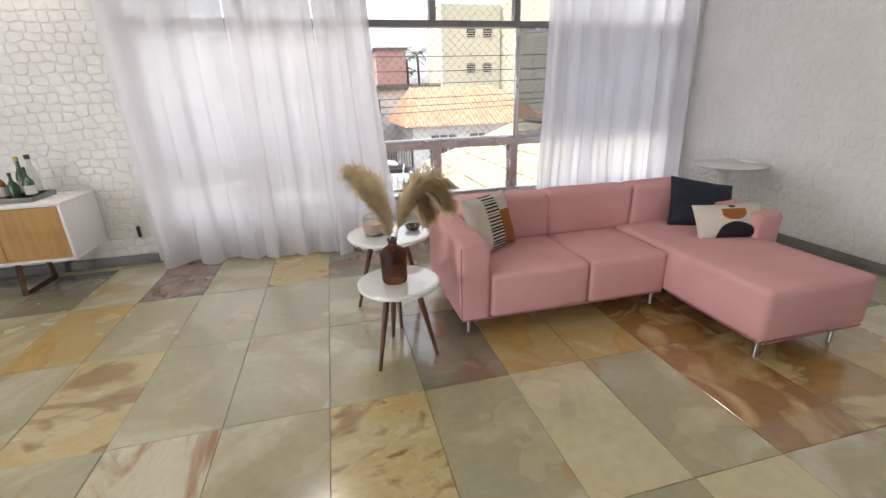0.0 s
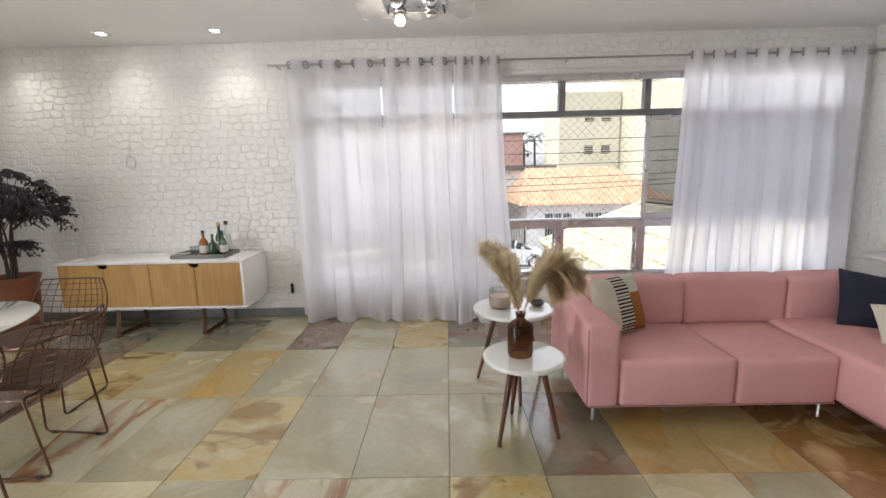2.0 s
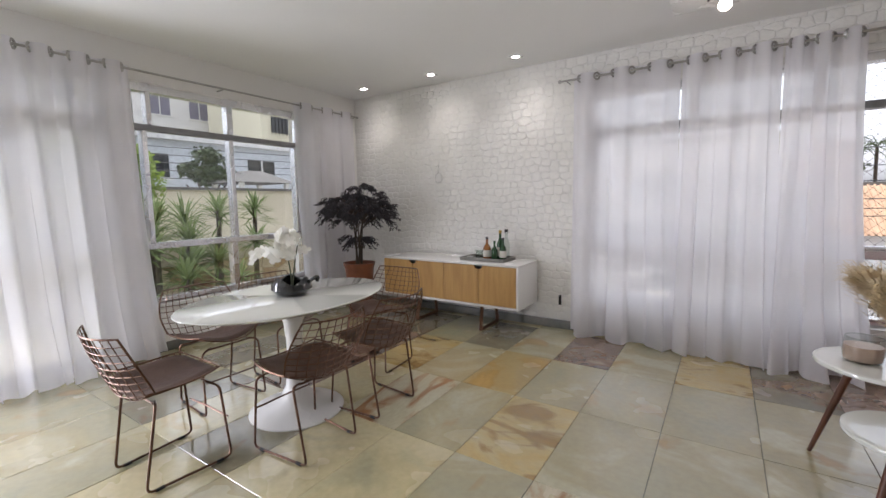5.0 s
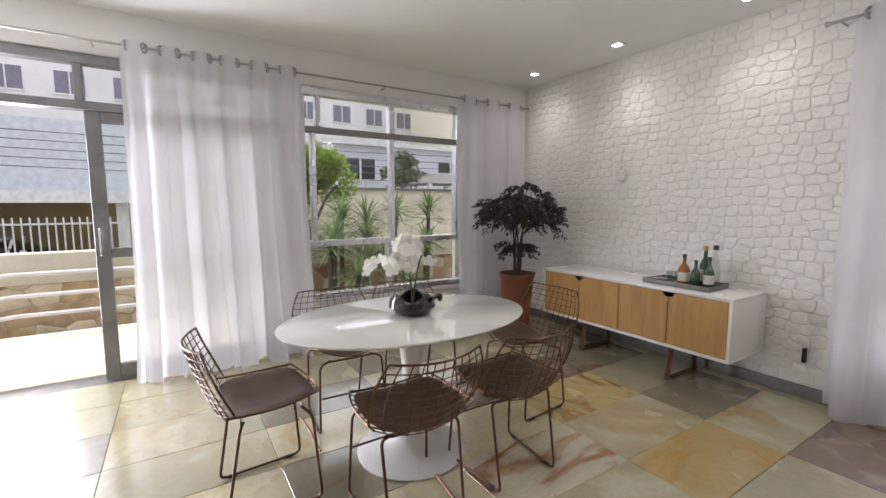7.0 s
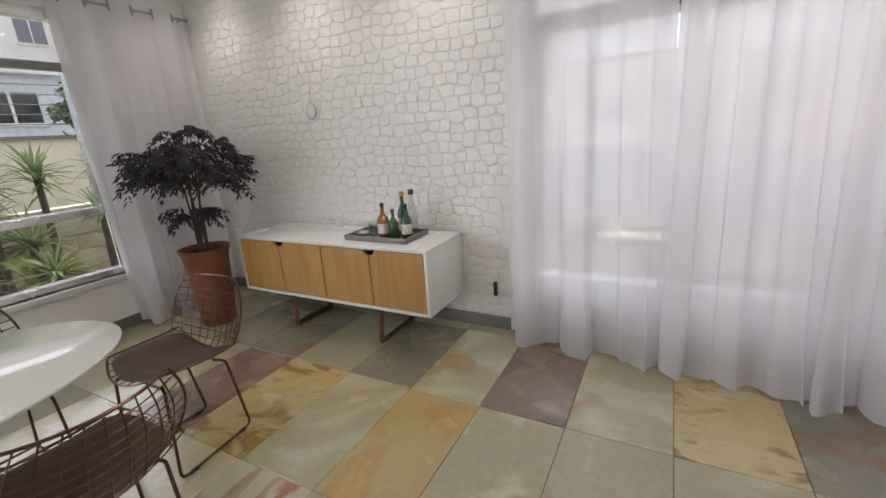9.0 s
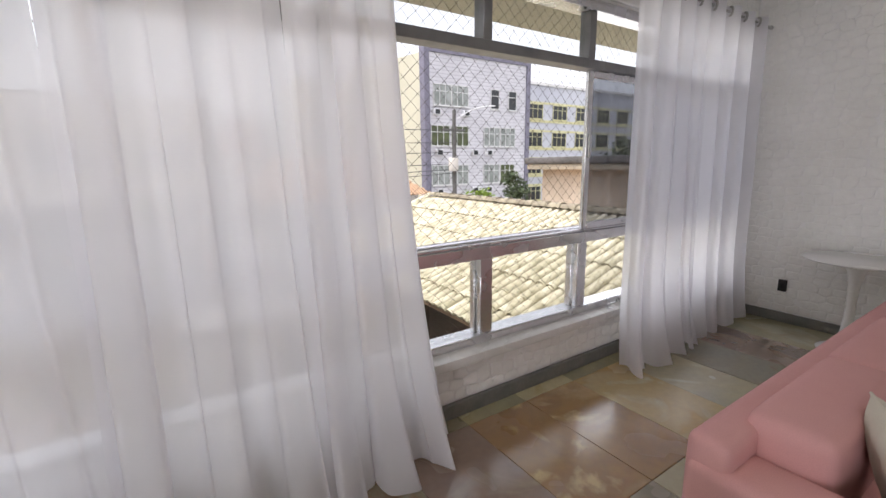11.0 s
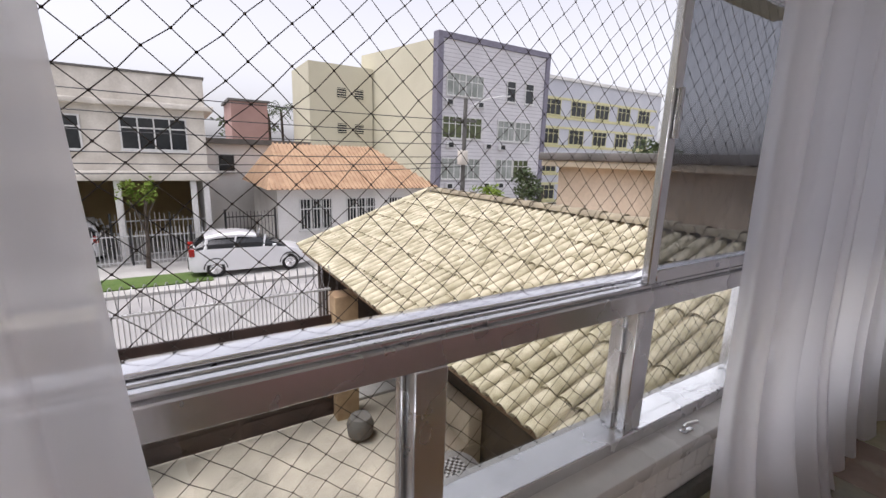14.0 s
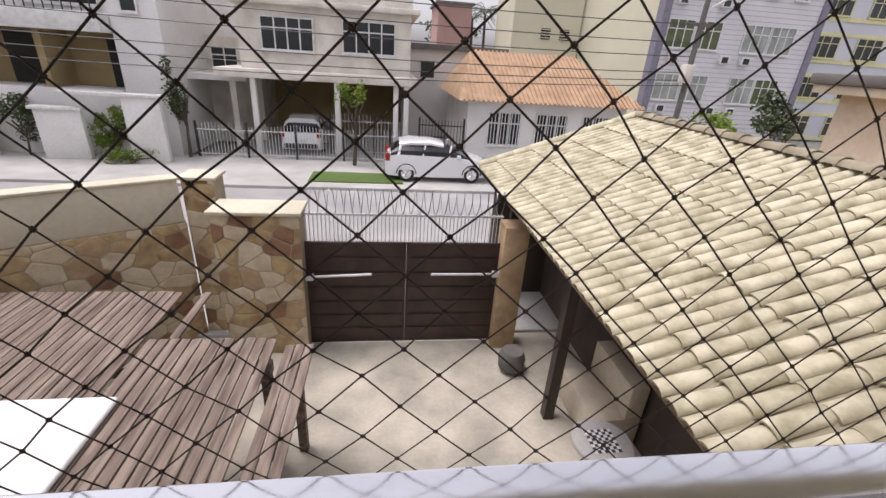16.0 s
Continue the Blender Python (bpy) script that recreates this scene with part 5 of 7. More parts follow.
for tip, b, low in sprays:
    for f in range(3):
        t = b + rnd.uniform(-1.5, 1.5)
        L = rnd.uniform(0.08, 0.15) * (0.75 if low else 1)
        end = tip + Vector((math.cos(t) * L, math.sin(t) * L, rnd.uniform(-0.13, 0.02)))
        rib = bezier(tip - Vector((math.cos(t), math.sin(t), 0)) * 0.03, end, (tip + end) / 2 + Vector((0, 0, 0.04)), 6)
        for p in rib:
            for sd in (-1, 1):
                ll, w = rnd.uniform(0.04, 0.062), rnd.uniform(0.008, 0.012)
                m = pose(*p, rnd.uniform(-50, 0), rnd.uniform(-30, 30), math.degrees(t) - 90 + sd * rnd.uniform(25, 75))
                g.add([m @ Vector(q) for q in ((0, 0, 0), (w, ll * 0.4, -0.004), (0, ll, -0.014), (-w, ll * 0.4, -0.004), (0, ll * 0.45, 0.003))], [(0, 1, 4), (1, 2, 4), (2, 3, 4), (3, 0, 4)])
part("crown", g, M["dark_leaf"], tree, "airy dark plum foliage in flat tiers", smooth=False)


# ---- outside: ground and street ----
structure("ground", Geo().add([(-400, -400, GROUND - 0.1), (400, -400, GROUND - 0.1), (400, 600, GROUND - 0.1), (-400, 600, GROUND - 0.1)], [(0, 1, 2, 3)]), M["ground"], "dusty open ground reaching the horizon", "ground")
structure("road", Geo().box(-90, 7.6, GROUND - 0.09, 90, 15.0, GROUND - 0.03), M["road"], "pale worn street", "road")
structure("pavement", Geo().box(-90, 15.0, GROUND - 0.09, 90, 19.4, GROUND + 0.08, 0.02).box(-90, 6.2, GROUND - 0.09, 90, 7.6, GROUND + 0.06, 0.02), M["pavement"], "pale concrete pavement with a raised kerb", "pavement")
structure("yard", Geo().box(-8, 0.25, GROUND - 0.09, 13, 6.2, GROUND), M["yard"], "cream concrete yard below the window", "yard")
tagged(part("lawn_strip", Geo().box(2.4, 15.6, GROUND + 0.08, 5.9, 17.0, GROUND + 0.13, 0.02), M["grass"]), "strip of green grass on the pavement", "grass", kind="stuff")

FLAGS = [M["flag_tan"], M["flag_gold"], M["flag_pale"], M["flag_rust"], M["flag_gold"], M["flag_pale"], M["flag_pale"]]


def flag_wall(name, label, p, q, z0, z1, thick, limit, seed, cap=0.0, back=True):
    """A wall from p to q faced with irregular flagstones on the side that faces the house."""
    p, q = Vector((*p, 0)), Vector((*q, 0))
    d = (q - p).normalized()
    nrm = Vector((d.y, -d.x, 0))
    L = (q - p).length
    w = thing(name, label, "wall")
    M4 = Matrix.Translation(p) @ Matrix(((d.x, -nrm.x, 0, 0), (d.y, -nrm.y, 0, 0), (0, 0, 1, 0), (0, 0, 0, 1)))
    part("core", Geo().box(0, 0, z0, L, thick, z1).moved(M4), M["flag_mortar"], w, smooth=False)
    if cap:
        part("cap", Geo().box(-0.04, -0.05, z1, L + 0.04, thick + 0.05, z1 + cap, 0.015).moved(M4), M["cream_wall"], w)
    stone_cladding(w, lambda u, v, e: tuple(p + d * u + nrm * (e * 1.0) + Vector((0, 0, v))), 0.0, L, z0, z1, seed, limit, lambda u, v: True, 2.7, 0.6, FLAGS, 0.004, False)
    return w


GY = 5.96
flag_wall("gate_pillar", "flagstone-clad gate pillar with a pale cap", (2.85, GY - 0.2), (4.05, GY - 0.2), GROUND, -0.82, 0.5, 60, 31, 0.06)
flag_wall("wall_pier", "tall flagstone pier behind the gate pillar", (2.3, 6.35), (2.75, 6.35), GROUND, -0.5, 0.4, 20, 32, 0.05)
flag_wall("yard_wall", "flagstone yard wall under a cream plaster band", (-1.3, 4.1), (2.3, 6.3), GROUND, -1.15, 0.25, 120, 33)
d = Vector((3.6, 2.2, 0)).normalized()
band = thing("plaster_band", "cream plastered upper band of the yard wall", "wall")
part("band", Geo().box(0, 0.03, -1.15, 4.2, 0.24, -0.5, 0.02).moved(Matrix.Translation((-1.3, 4.1, 0)) @ pose(0, 0, 0, 0, 0, 31.4)), M["cream_wall"], band)
part("coping", Geo().box(-0.02, 0.0, -0.5, 4.22, 0.27, -0.46, 0.012).moved(Matrix.Translation((-1.3, 4.1, 0)) @ pose(0, 0, 0, 0, 0, 31.4)), M["cream_wall"], band, "weathered coping")
pr = thing("gate_post", "brown stone gate post", "post")
part("post", Geo().box(7.1, GY - 0.2, GROUND, 7.5, GY + 0.2, -0.95, 0.02), M["flag_tan"], pr)

gate = thing("driveway_gate", "dark brown steel driveway gate with white bars on top", "gate")
for a, b in ((4.06, 5.602), (5.606, 7.1)):
    lf = part("gate_leaf", Geo().box(a, GY, GROUND + 0.05, b, GY + 0.04, -1.3), M["gate_brown"], gate)
    for k in range(7):
        z = GROUND + 0.12 + k * 0.26
        part("panel", Geo().box(a + 0.04, GY - 0.02, z, b - 0.04, GY, z + 0.22, 0.008), M["gate_brown"], lf)
    part("top_rail", Geo().box(a, GY, -0.87, b, GY + 0.03, -0.84), M["steel_white"], lf)
    for k in range(26):
        x = a + 0.03 + k * (b - a - 0.06) / 25
        part("bar", Geo().tube([(x, GY + 0.015, -1.3), (x, GY + 0.015, -0.82)], 0.008, 5), M["steel_white"], lf)
for a, b in (((4.12, GY - 0.1, -1.85), (5.07, GY - 0.3, -1.7)), ((7.05, GY - 0.1, -1.8), (5.98, GY - 0.3, -1.7))):
    arm = part("gate_arm", Geo().tube([a, b], 0.022, 8), M["steel_white"], gate, "white gate opener arm")
    part("joint", Geo().box(a[0] - 0.06, a[1] - 0.04, a[2] - 0.05, a[0] + 0.06, a[1] + 0.04, a[2] + 0.05, 0.01), M["steel_white"], arm)
rz = thing("razor_wire", "coil of galvanised razor wire above the gate", "razor wire")
pts = [(4.1 + 3.0 * k / 460, GY + 0.02 + 0.13 * math.sin(k * 0.33), -0.64 + 0.19 * math.cos(k * 0.33)) for k in range(461)]
part("coil", Geo().tube(pts, 0.006, 4), M["razor"], rz)

# ---- timber decking over the lower terrace ----
deck = thing("timber_canopy", "weathered brown timber slat canopy above the yard", "canopy")
DZ = -1.6
rnd = random.Random(8)


def slats(x0, x1, y0, y1, z):
    n = int((x1 - x0) / 0.105)
    for k in range(n):
        a = x0 + k * (x1 - x0) / n
        g = Geo().box(-0.046, y0 + rnd.uniform(0, 0.02), -0.014, 0.046, y1 - rnd.uniform(0, 0.03), 0.014, 0.003, 1)
        o = part("slat", g, M["deck"], deck, smooth=False)
        o.location = (a + 0.05, 0, z + rnd.uniform(-0.003, 0.003))


slats(0.2, 2.72, 0.4, 5.0, DZ)
slats(2.78, 4.12, 0.4, 3.95, DZ + 0.015)
slats(2.95, 3.15, 3.98, 5.0, DZ - 0.02)
slats(4.18, 4.5, 0.4, 3.98, DZ - 0.1)
for y in (0.8, 2.2, 3.6, 4.7):
    part("joist", Geo().box(0.2, y - 0.04, DZ - 0.16, 4.12 if y < 4 else 2.7, y + 0.04, DZ - 0.03), M["deck"], deck, smooth=False)
for x, y in ((4.05, 0.8), (4.05, 3.6), (0.3, 0.8), (0.3, 3.6), (4.3, 0.6), (4.3, 3.85)):
    part("post", Geo().box(x - 0.05, y - 0.05, GROUND, x + 0.05, y + 0.05, DZ - 0.03 if x < 4.2 else DZ - 0.12), M["deck"], deck, smooth=False)
pan = thing("roof_sheet", "white plastic panel lying on the timber canopy", "panel")
part("sheet", Geo().box(1.6, 0.6, DZ + 0.03, 2.98, 3.05, DZ + 0.09, 0.03, 3), M["white_lacquer"], pan)

# ---- neighbouring tiled roof ----
EX, EZ, RXX, RZ = 7.1, -0.6, 10.2, 0.52
slope = math.atan2(RZ - EZ, RXX - EX)
nb = thing("tiled_roof", "low house with a cream painted barrel tile roof", "house")
# The wall takes the porch shade as its colour.
part("wall", Geo().box(8.6, 0.3, GROUND, 12.2, 8.0, -0.35).box(7.45, 7.6, GROUND, 8.6, 8.0, -0.75), M["porch_shade"], nb, smooth=False)
part("roof_deck", Geo().add([(EX + 0.06, 0.3, EZ - 0.07), (EX + 0.06, 8.1, EZ - 0.07), (RXX, 8.1, RZ - 0.07), (RXX, 0.3, RZ - 0.07), (12.6, 0.3, EZ + 0.2), (12.6, 8.1, EZ + 0.2)],
                          [(0, 3, 2, 1), (3, 4, 5, 2)]), M["roof_orange"], nb, smooth=False)


def barrel(length, r0, r1, up=1):
    """Half-round clay tile along x."""
    vs, fs, n = [], [], 7
    for x, r in ((0, r0), (length, r1)):
        for off in (0, -0.016):
            for k in range(n + 1):
                t = math.pi * k / n
                vs.append((x, math.cos(t) * (r + off), up * math.sin(t) * (r + off) * 0.75))
    N = n + 1
    for k in range(n):
        fs += [(k, k + 1, 2 * N + k + 1, 2 * N + k), (N + k, 3 * N + k, 3 * N + k + 1, N + k + 1), (k, N + k, N + k + 1, k + 1), (2 * N + k, 2 * N + k + 1, 3 * N + k + 1, 3 * N + k)]
    return Geo().add(vs, fs)


cover = barrel(0.43, 0.074, 0.062).mesh("cover_tile", M["roof_cream"])
pitch, run = 0.168, 0.36
n_run = int(math.hypot(RXX - EX, RZ - EZ) / run)
rest, pans = Geo(), Geo()
made = 0
rnd = random.Random(5)
for j in range(int(7.75 / pitch)):
    y = 0.4 + j * pitch
    for i in range(n_run):
        s = i * run
        m = Matrix.Translation((EX + s * math.cos(slope), y + rnd.uniform(-0.008, 0.008), EZ + s * math.sin(slope) + 0.012 + 0.01 * (i % 2))) @ pose(0, 0, 0, 0, -math.degrees(slope) + rnd.uniform(-1, 1) + 1.5, rnd.uniform(-1.2, 1.2))
        if made < 290:
            o = part("cover_tile", cover, None, nb)
            o.matrix_basis = m
            made += 1
        else:
            b = barrel(0.43, 0.074, 0.062).moved(m)
            rest.add(b.v, b.f)
    b = barrel(n_run * run, 0.072, 0.072, -1).moved(Matrix.Translation((EX, y + pitch / 2, EZ + 0.045)) @ pose(0, 0, 0, 0, -math.degrees(slope), 0))
    pans.add(b.v, b.f)
tagged(part("cover_tiles_beyond", rest, M["roof_cream"], nb), kind="stuff")
tagged(part("pan_tiles", pans, M["roof_pan"], nb), kind="stuff")
for k in range(22):
    b = barrel(0.4, 0.12, 0.1).moved(Matrix.Translation((RXX, 0.35 + k * 0.355, RZ + 0.05)) @ pose(0, 0, 0, 0, 2, 90))
    part("ridge_tile", b, M["roof_pan"], nb)
for k in range(9):
    b = barrel(0.4, 0.1, 0.09).moved(Matrix.Translation((EX + k * 0.36 * math.cos(slope), 8.13, EZ + k * 0.36 * math.sin(slope) + 0.05)) @ pose(0, 0, 0, 0, -math.degrees(slope), 0))
    part("verge_tile", b, M["roof_cream"], nb)
# Posts are coloured as shade too, so they sink into the dark porch.
for y in (1.5, 4.2, 6.9):
    part("porch_post", Geo().box(7.5, y - 0.07, GROUND, 7.64, y + 0.07, -0.62), M["porch_shade"], nb, smooth=False)
ct = thing("chess_table", "round concrete garden table with a chessboard top", "table", (7.72, 3.1, GROUND))
part("tabletop", Geo().lathe([(0.3, 0.68), (0.34, 0.69), (0.34, 0.73), (0.33, 0.74), (0, 0.74)], sides=32, cap=False), M["pavement"], ct)
part("pedestal", Geo().lathe([(0.2, 0), (0.18, 0.05), (0.1, 0.1), (0.09, 0.6), (0.15, 0.68)], sides=20), M["pavement"], ct)
brd = Geo()
for i in range(8):
    for j in range(8):
        x, y = -0.16 + i * 0.04, -0.16 + j * 0.04
        brd.box(x, y, 0.741, x + 0.04, y + 0.04, 0.744, slot=(i + j) % 2)
part("chessboard", brd, [M["frame_white"], M["steel_dark"]], ct, "black and white chessboard", smooth=False)
st = thing("garden_stool", "round concrete garden stool beside the chess table", "stool", (7.25, 2.65, GROUND))
part("seat", Geo().lathe([(0.15, 0), (0.13, 0.2), (0.14, 0.36), (0.19, 0.4), (0.19, 0.44), (0, 0.45)], sides=20, cap=False), M["pavement"], st)
pp = thing("plant_pot", "round concrete pot by the gate post", "planter", (7.3, 5.2, GROUND))
part("body", Geo().lathe([(0.12, 0), (0.2, 0.08), (0.22, 0.25), (0.17, 0.38), (0.15, 0.38), (0.0, 0.33)], sides=20, cap=False), M["concrete_dark"], pp)
bench = thing("masonry_bench", "low rough stone bench in the yard", "bench")
part("seat", Geo().box(7.9, 3.6, GROUND, 8.55, 4.6, GROUND + 0.5, 0.03), M["beige_wall"], bench)
part("backrest", Geo().box(8.3, 3.6, GROUND + 0.5, 8.55, 4.6, GROUND + 1.0, 0.03), M["beige_wall"], bench)

# house to the east of the roof
eh = thing("flat_roofed_house", "stained beige house with a dark concrete roof slab", "house")
part("wall", Geo().box(13.0, -3, GROUND, 18, 6.75, 1.2), M["beige_wall"], eh, smooth=False)
part("fascia", Geo().box(12.72, -3.18, 1.2, 18.28, 7.08, 1.34, 0.02), M["cream_wall"], eh)
part("roof_slab", Geo().box(12.65, -3.22, 1.34, 18.35, 7.14, 1.52, 0.04), M["concrete_dark"], eh, "mossy dark concrete roof")


# ---- buildings across the street ----
def facade_window(host, x0, x1, z0, z1, y, panes=3, frame=None, pane=None, rail=True, deep=0.1):
    """A framed window in a wall that faces -y at y."""
    frame, pane = frame or M["frame_white"], pane or M["dark_pane"]
    w = part("window", Geo().box(x0, y - 0.03, z0, x1, y + 0.02, z1), pane, host, smooth=False)
    g = Geo()
    f = 0.06
    g.box(x0 - f, y - 0.08, z0 - f, x1 + f, y - 0.02, z0).box(x0 - f, y - 0.08, z1, x1 + f, y - 0.02, z1 + f)
    g.box(x0 - f, y - 0.08, z0, x0, y - 0.02, z1).box(x1, y - 0.08, z0, x1 + f, y - 0.02, z1)
    for k in range(1, panes):
        x = x0 + (x1 - x0) * k / panes
        g.box(x - 0.025, y - 0.07, z0, x + 0.025, y - 0.025, z1)
    if rail:
        zz = z0 + (z1 - z0) * 0.68
        g.box(x0, y - 0.07, zz - 0.025, x1, y - 0.025, zz + 0.025)
    part("frame", g, frame, w, smooth=False)
    part("sill", Geo().box(x0 - 0.1, y - 0.14, z0 - 0.12, x1 + 0.1, y - 0.02, z0 - 0.06), frame, w, smooth=False)
    return w


def fence(name, label, x0, x1, y, z0, z1, step, mat, wavy=0.0):
    f = thing(name, label, "fence")
    n = int((x1 - x0) / step)
    for k in range(n + 1):
        x = x0 + k * (x1 - x0) / n
        top = z1 + wavy * math.sin(k * 0.25)
        part("bar", Geo().tube([(x, y, z0), (x, y, top)], 0.014, 4), mat, f, smooth=False)
    for z in (z0 + 0.12, z1 - 0.25):
        part("rail", Geo().box(x0, y - 0.02, z, x1, y + 0.02, z + 0.04), mat, f, smooth=False)
    k = x0
    while k <= x1 + 0.01:
        part("post", Geo().box(k - 0.04, y - 0.04, z0 - 0.05, k + 0.04, y + 0.04, z1 + 0.1), M["steel_dark"], f, smooth=False)
        k += 2.0
    return f


hg = thing("two_storey_house", "grey-beige two-storey house with a garage below and barred windows", "house")
HX0, HX1, HY = -0.75, 6.25, 20.0
part("upper_wall", Geo().box(HX0, HY, 0.45, HX1, 28, 2.85), M["house_grey"], hg, smooth=False)
part("parapet", Geo().box(HX0 - 0.05, HY - 0.05, 3.05, HX1 + 0.05, 28, 4.1), M["house_grey"], hg, smooth=False)
part("cornice", Geo().box(HX0 - 0.3, HY - 0.35, 2.85, HX1 + 0.35, 28.2, 3.05, 0.03), M["house_grey"], hg)
part("parapet_cap", Geo().box(HX0 - 0.1, HY - 0.1, 4.1, HX1 + 0.1, 28, 4.18), M["concrete_dark"], hg, smooth=False)
part("balcony_slab", Geo().box(HX0 - 0.9, HY - 0.7, 0.1, HX1 + 0.3, 28, 0.45, 0.03), M["house_grey"], hg)
part("garage_back_wall", Geo().box(HX0, 25.5, GROUND, HX1, 25.8, 0.1), M["house_ochre"], hg, smooth=False)
part("garage_side_wall", Geo().box(HX1 - 0.25, HY, GROUND, HX1, 25.5, 0.1), M["house_white"], hg, smooth=False)
part("garage_side_wall", Geo().box(HX0 - 0.9, HY + 1, GROUND, HX0 - 0.65, 25.5, 0.1), M["house_grey"], hg, smooth=False)
part("garage_floor", Geo().box(HX0 - 0.9, 19.4, GROUND - 0.05, HX1, 25.5, GROUND + 0.1), M["pavement"], hg, smooth=False)
for x in (HX0 + 0.5, 3.15, HX1 - 0.6, HX1 - 0.15):
    part("column", Geo().box(x - 0.11, HY - 0.5, GROUND, x + 0.11, HY - 0.28, 0.1, 0.02), M["house_white"], hg)
facade_window(hg, 0.2, 2.2, 1.25, 2.4, HY, 4)
facade_window(hg, 3.45, 5.55, 1.3, 2.45, HY, 4)
fence("front_fence", "white steel picket fence before the garage", -2.6, 6.6, 19.1, GROUND + 0.08, -1.75, 0.13, M["steel_white"], 0.08)
fence("garage_gate", "curved white picket gate inside the garage", 2.7, 6.0, 20.4, GROUND + 0.1, -1.35, 0.16, M["steel_white"], 0.15)

hw = thing("white_house", "tall white house with balcony and ochre ground floor", "house")
part("body", Geo().box(-14, 20.5, -0.2, -3.6, 30, 7.0), M["house_white"], hw, smooth=False)
part("tower", Geo().box(-4.9, 19.0, GROUND, -3.2, 24, 4.6), M["house_white"], hw, smooth=False)
part("balcony_slab", Geo().box(-14, 18.4, 1.4, -4.95, 20.5, 2.05, 0.03), M["frame_white"], hw)
part("balcony_rail", Geo().box(-14, 18.45, 2.95, -4.95, 18.52, 3.02), M["steel_dark"], hw, smooth=False)
for k in range(30):
    part("baluster", Geo().box(-13.9 + k * 0.3, 18.47, 2.05, -13.87 + k * 0.3, 18.5, 2.95), M["steel_dark"], hw, smooth=False)
part("porch_wall", Geo().box(-14, 20.4, GROUND, -4.9, 20.7, 1.4), M["house_ochre"], hw, smooth=False)
part("porch_floor", Geo().box(-14, 18.8, GROUND, -4.95, 20.4, -0.62, 0.02), M["house_white"], hw)
part("porch_pier", Geo().box(-7.6, 18.9, -0.62, -7.35, 20.4, 1.4), M["house_ochre"], hw, smooth=False)
# Flat near-black panels stand for the shade inside the openings.
part("doorway", Geo().box(-5.9, 20.3, -0.6, -5.1, 20.42, 1.2), M["dark_void"], hw, smooth=False)
part("doorway", Geo().box(-9.6, 20.3, -0.6, -8.2, 20.42, 1.25), M["dark_void"], hw, smooth=False)
part("upper_roof", Geo().box(-13, 19.5, 4.7, -6.5, 28, 4.95, 0.03), M["concrete_dark"], hw)
facade_window(hw, -12.5, -9.5, 2.6, 3.8, 20.5, 4)
facade_window(hw, -8.6, -6.0, 2.4, 3.9, 20.5, 4)
facade_window(hw, -4.4, -3.9, 2.2, 3.4, 19.0, 1, rail=False)
link = thing("link_house", "grey house set back between its neighbours", "house")
part("body", Geo().box(-3.6, 23, GROUND, -0.8, 30, 1.6), M["house_grey"], link, smooth=False)
part("canopy", Geo().box(-3.6, 20.6, -0.15, -0.8, 23, 0.1), M["house_white"], link, smooth=False)
facade_window(link, -2.9, -1.8, 0.2, 1.1, 23, 2)
for x0, x1, z1 in ((-12, -9.4, -1.2), (-7.7, -6.1, -1.3), (-4.6, -3.25, -0.72)):
    lw = thing("front_wall", "low white front garden wall", "wall")
    part("wall", Geo().box(x0, 17.9, GROUND, x1, 18.15, z1, 0.03), M["house_white"], lw)
    part("coping", Geo().box(x0 - 0.1 - (2.0 if x0 == -4.6 else 0), 17.8, z1, x1 + 0.1, 18.25, z1 + 0.12, 0.02), M["frame_white"], lw)

oh = thing("orange_roof_house", "small white house with an orange clay tile roof", "house")
part("wall", Geo().box(8.8, 19.2, GROUND, 16.2, 26, -0.25), M["house_white"], oh, smooth=False)
part("roof", Geo().add([(8.3, 18.6, -0.25), (16.8, 18.6, -0.25), (16.8, 26.6, -0.25), (8.3, 26.6, -0.25), (9.3, 22.5, 1.75), (14.6, 22.5, 1.75)],
                     [(0, 1, 5, 4), (1, 2, 5), (2, 3, 4, 5), (3, 0, 4), (0, 3, 2, 1)]), M["roof_orange"], oh, smooth=False)
g = Geo()
for k in range(40):
    x = 8.5 + k * 0.21
    lim = 1.0 if 9.3 < x < 14.6 else ((x - 8.3) / 1.0 if x <= 9.3 else (16.8 - x) / 2.2)
    g.tube([(x, 18.6, -0.22), (x, 18.6 + 3.9 * lim, -0.22 + 2.0 * lim)], 0.05, 5)
tagged(part("roof_ribs", g, M["roof_orange"], oh), kind="stuff")
for a, b in ((9.8, 11.2), (12.0, 13.4), (14.2, 15.6)):
    w = facade_window(oh, a, b, -2.1, -0.75, 19.2, 3, pane=M["dark_pane"])
    for k in range(9):
        x = a + 0.1 + k * (b - a - 0.2) / 8
        part("grille_bar", Geo().box(x - 0.015, 19.06, -2.1, x + 0.015, 19.09, -0.75), M["frame_white"], w, smooth=False)
fence("side_gate", "dark steel gate beside the orange-roofed house", 6.7, 8.7, 19.3, GROUND + 0.08, -1.2, 0.14, M["steel_dark"])
bk = thing("back_house", "low whitish house with dark roof edge behind the street", "house")
part("body", Geo().box(6.6, 27, GROUND, 12, 33, 1.7), M["house_white"], bk, smooth=False)
part("roof_slab", Geo().box(6.3, 26.6, 1.7, 12.3, 33.3, 2.0), M["concrete_dark"], bk, smooth=False)
facade_window(bk, 7.2, 8.0, 0.2, 1.1, 27, 1, rail=False)
pk = thing("pink_house", "distant faded pink house", "house")
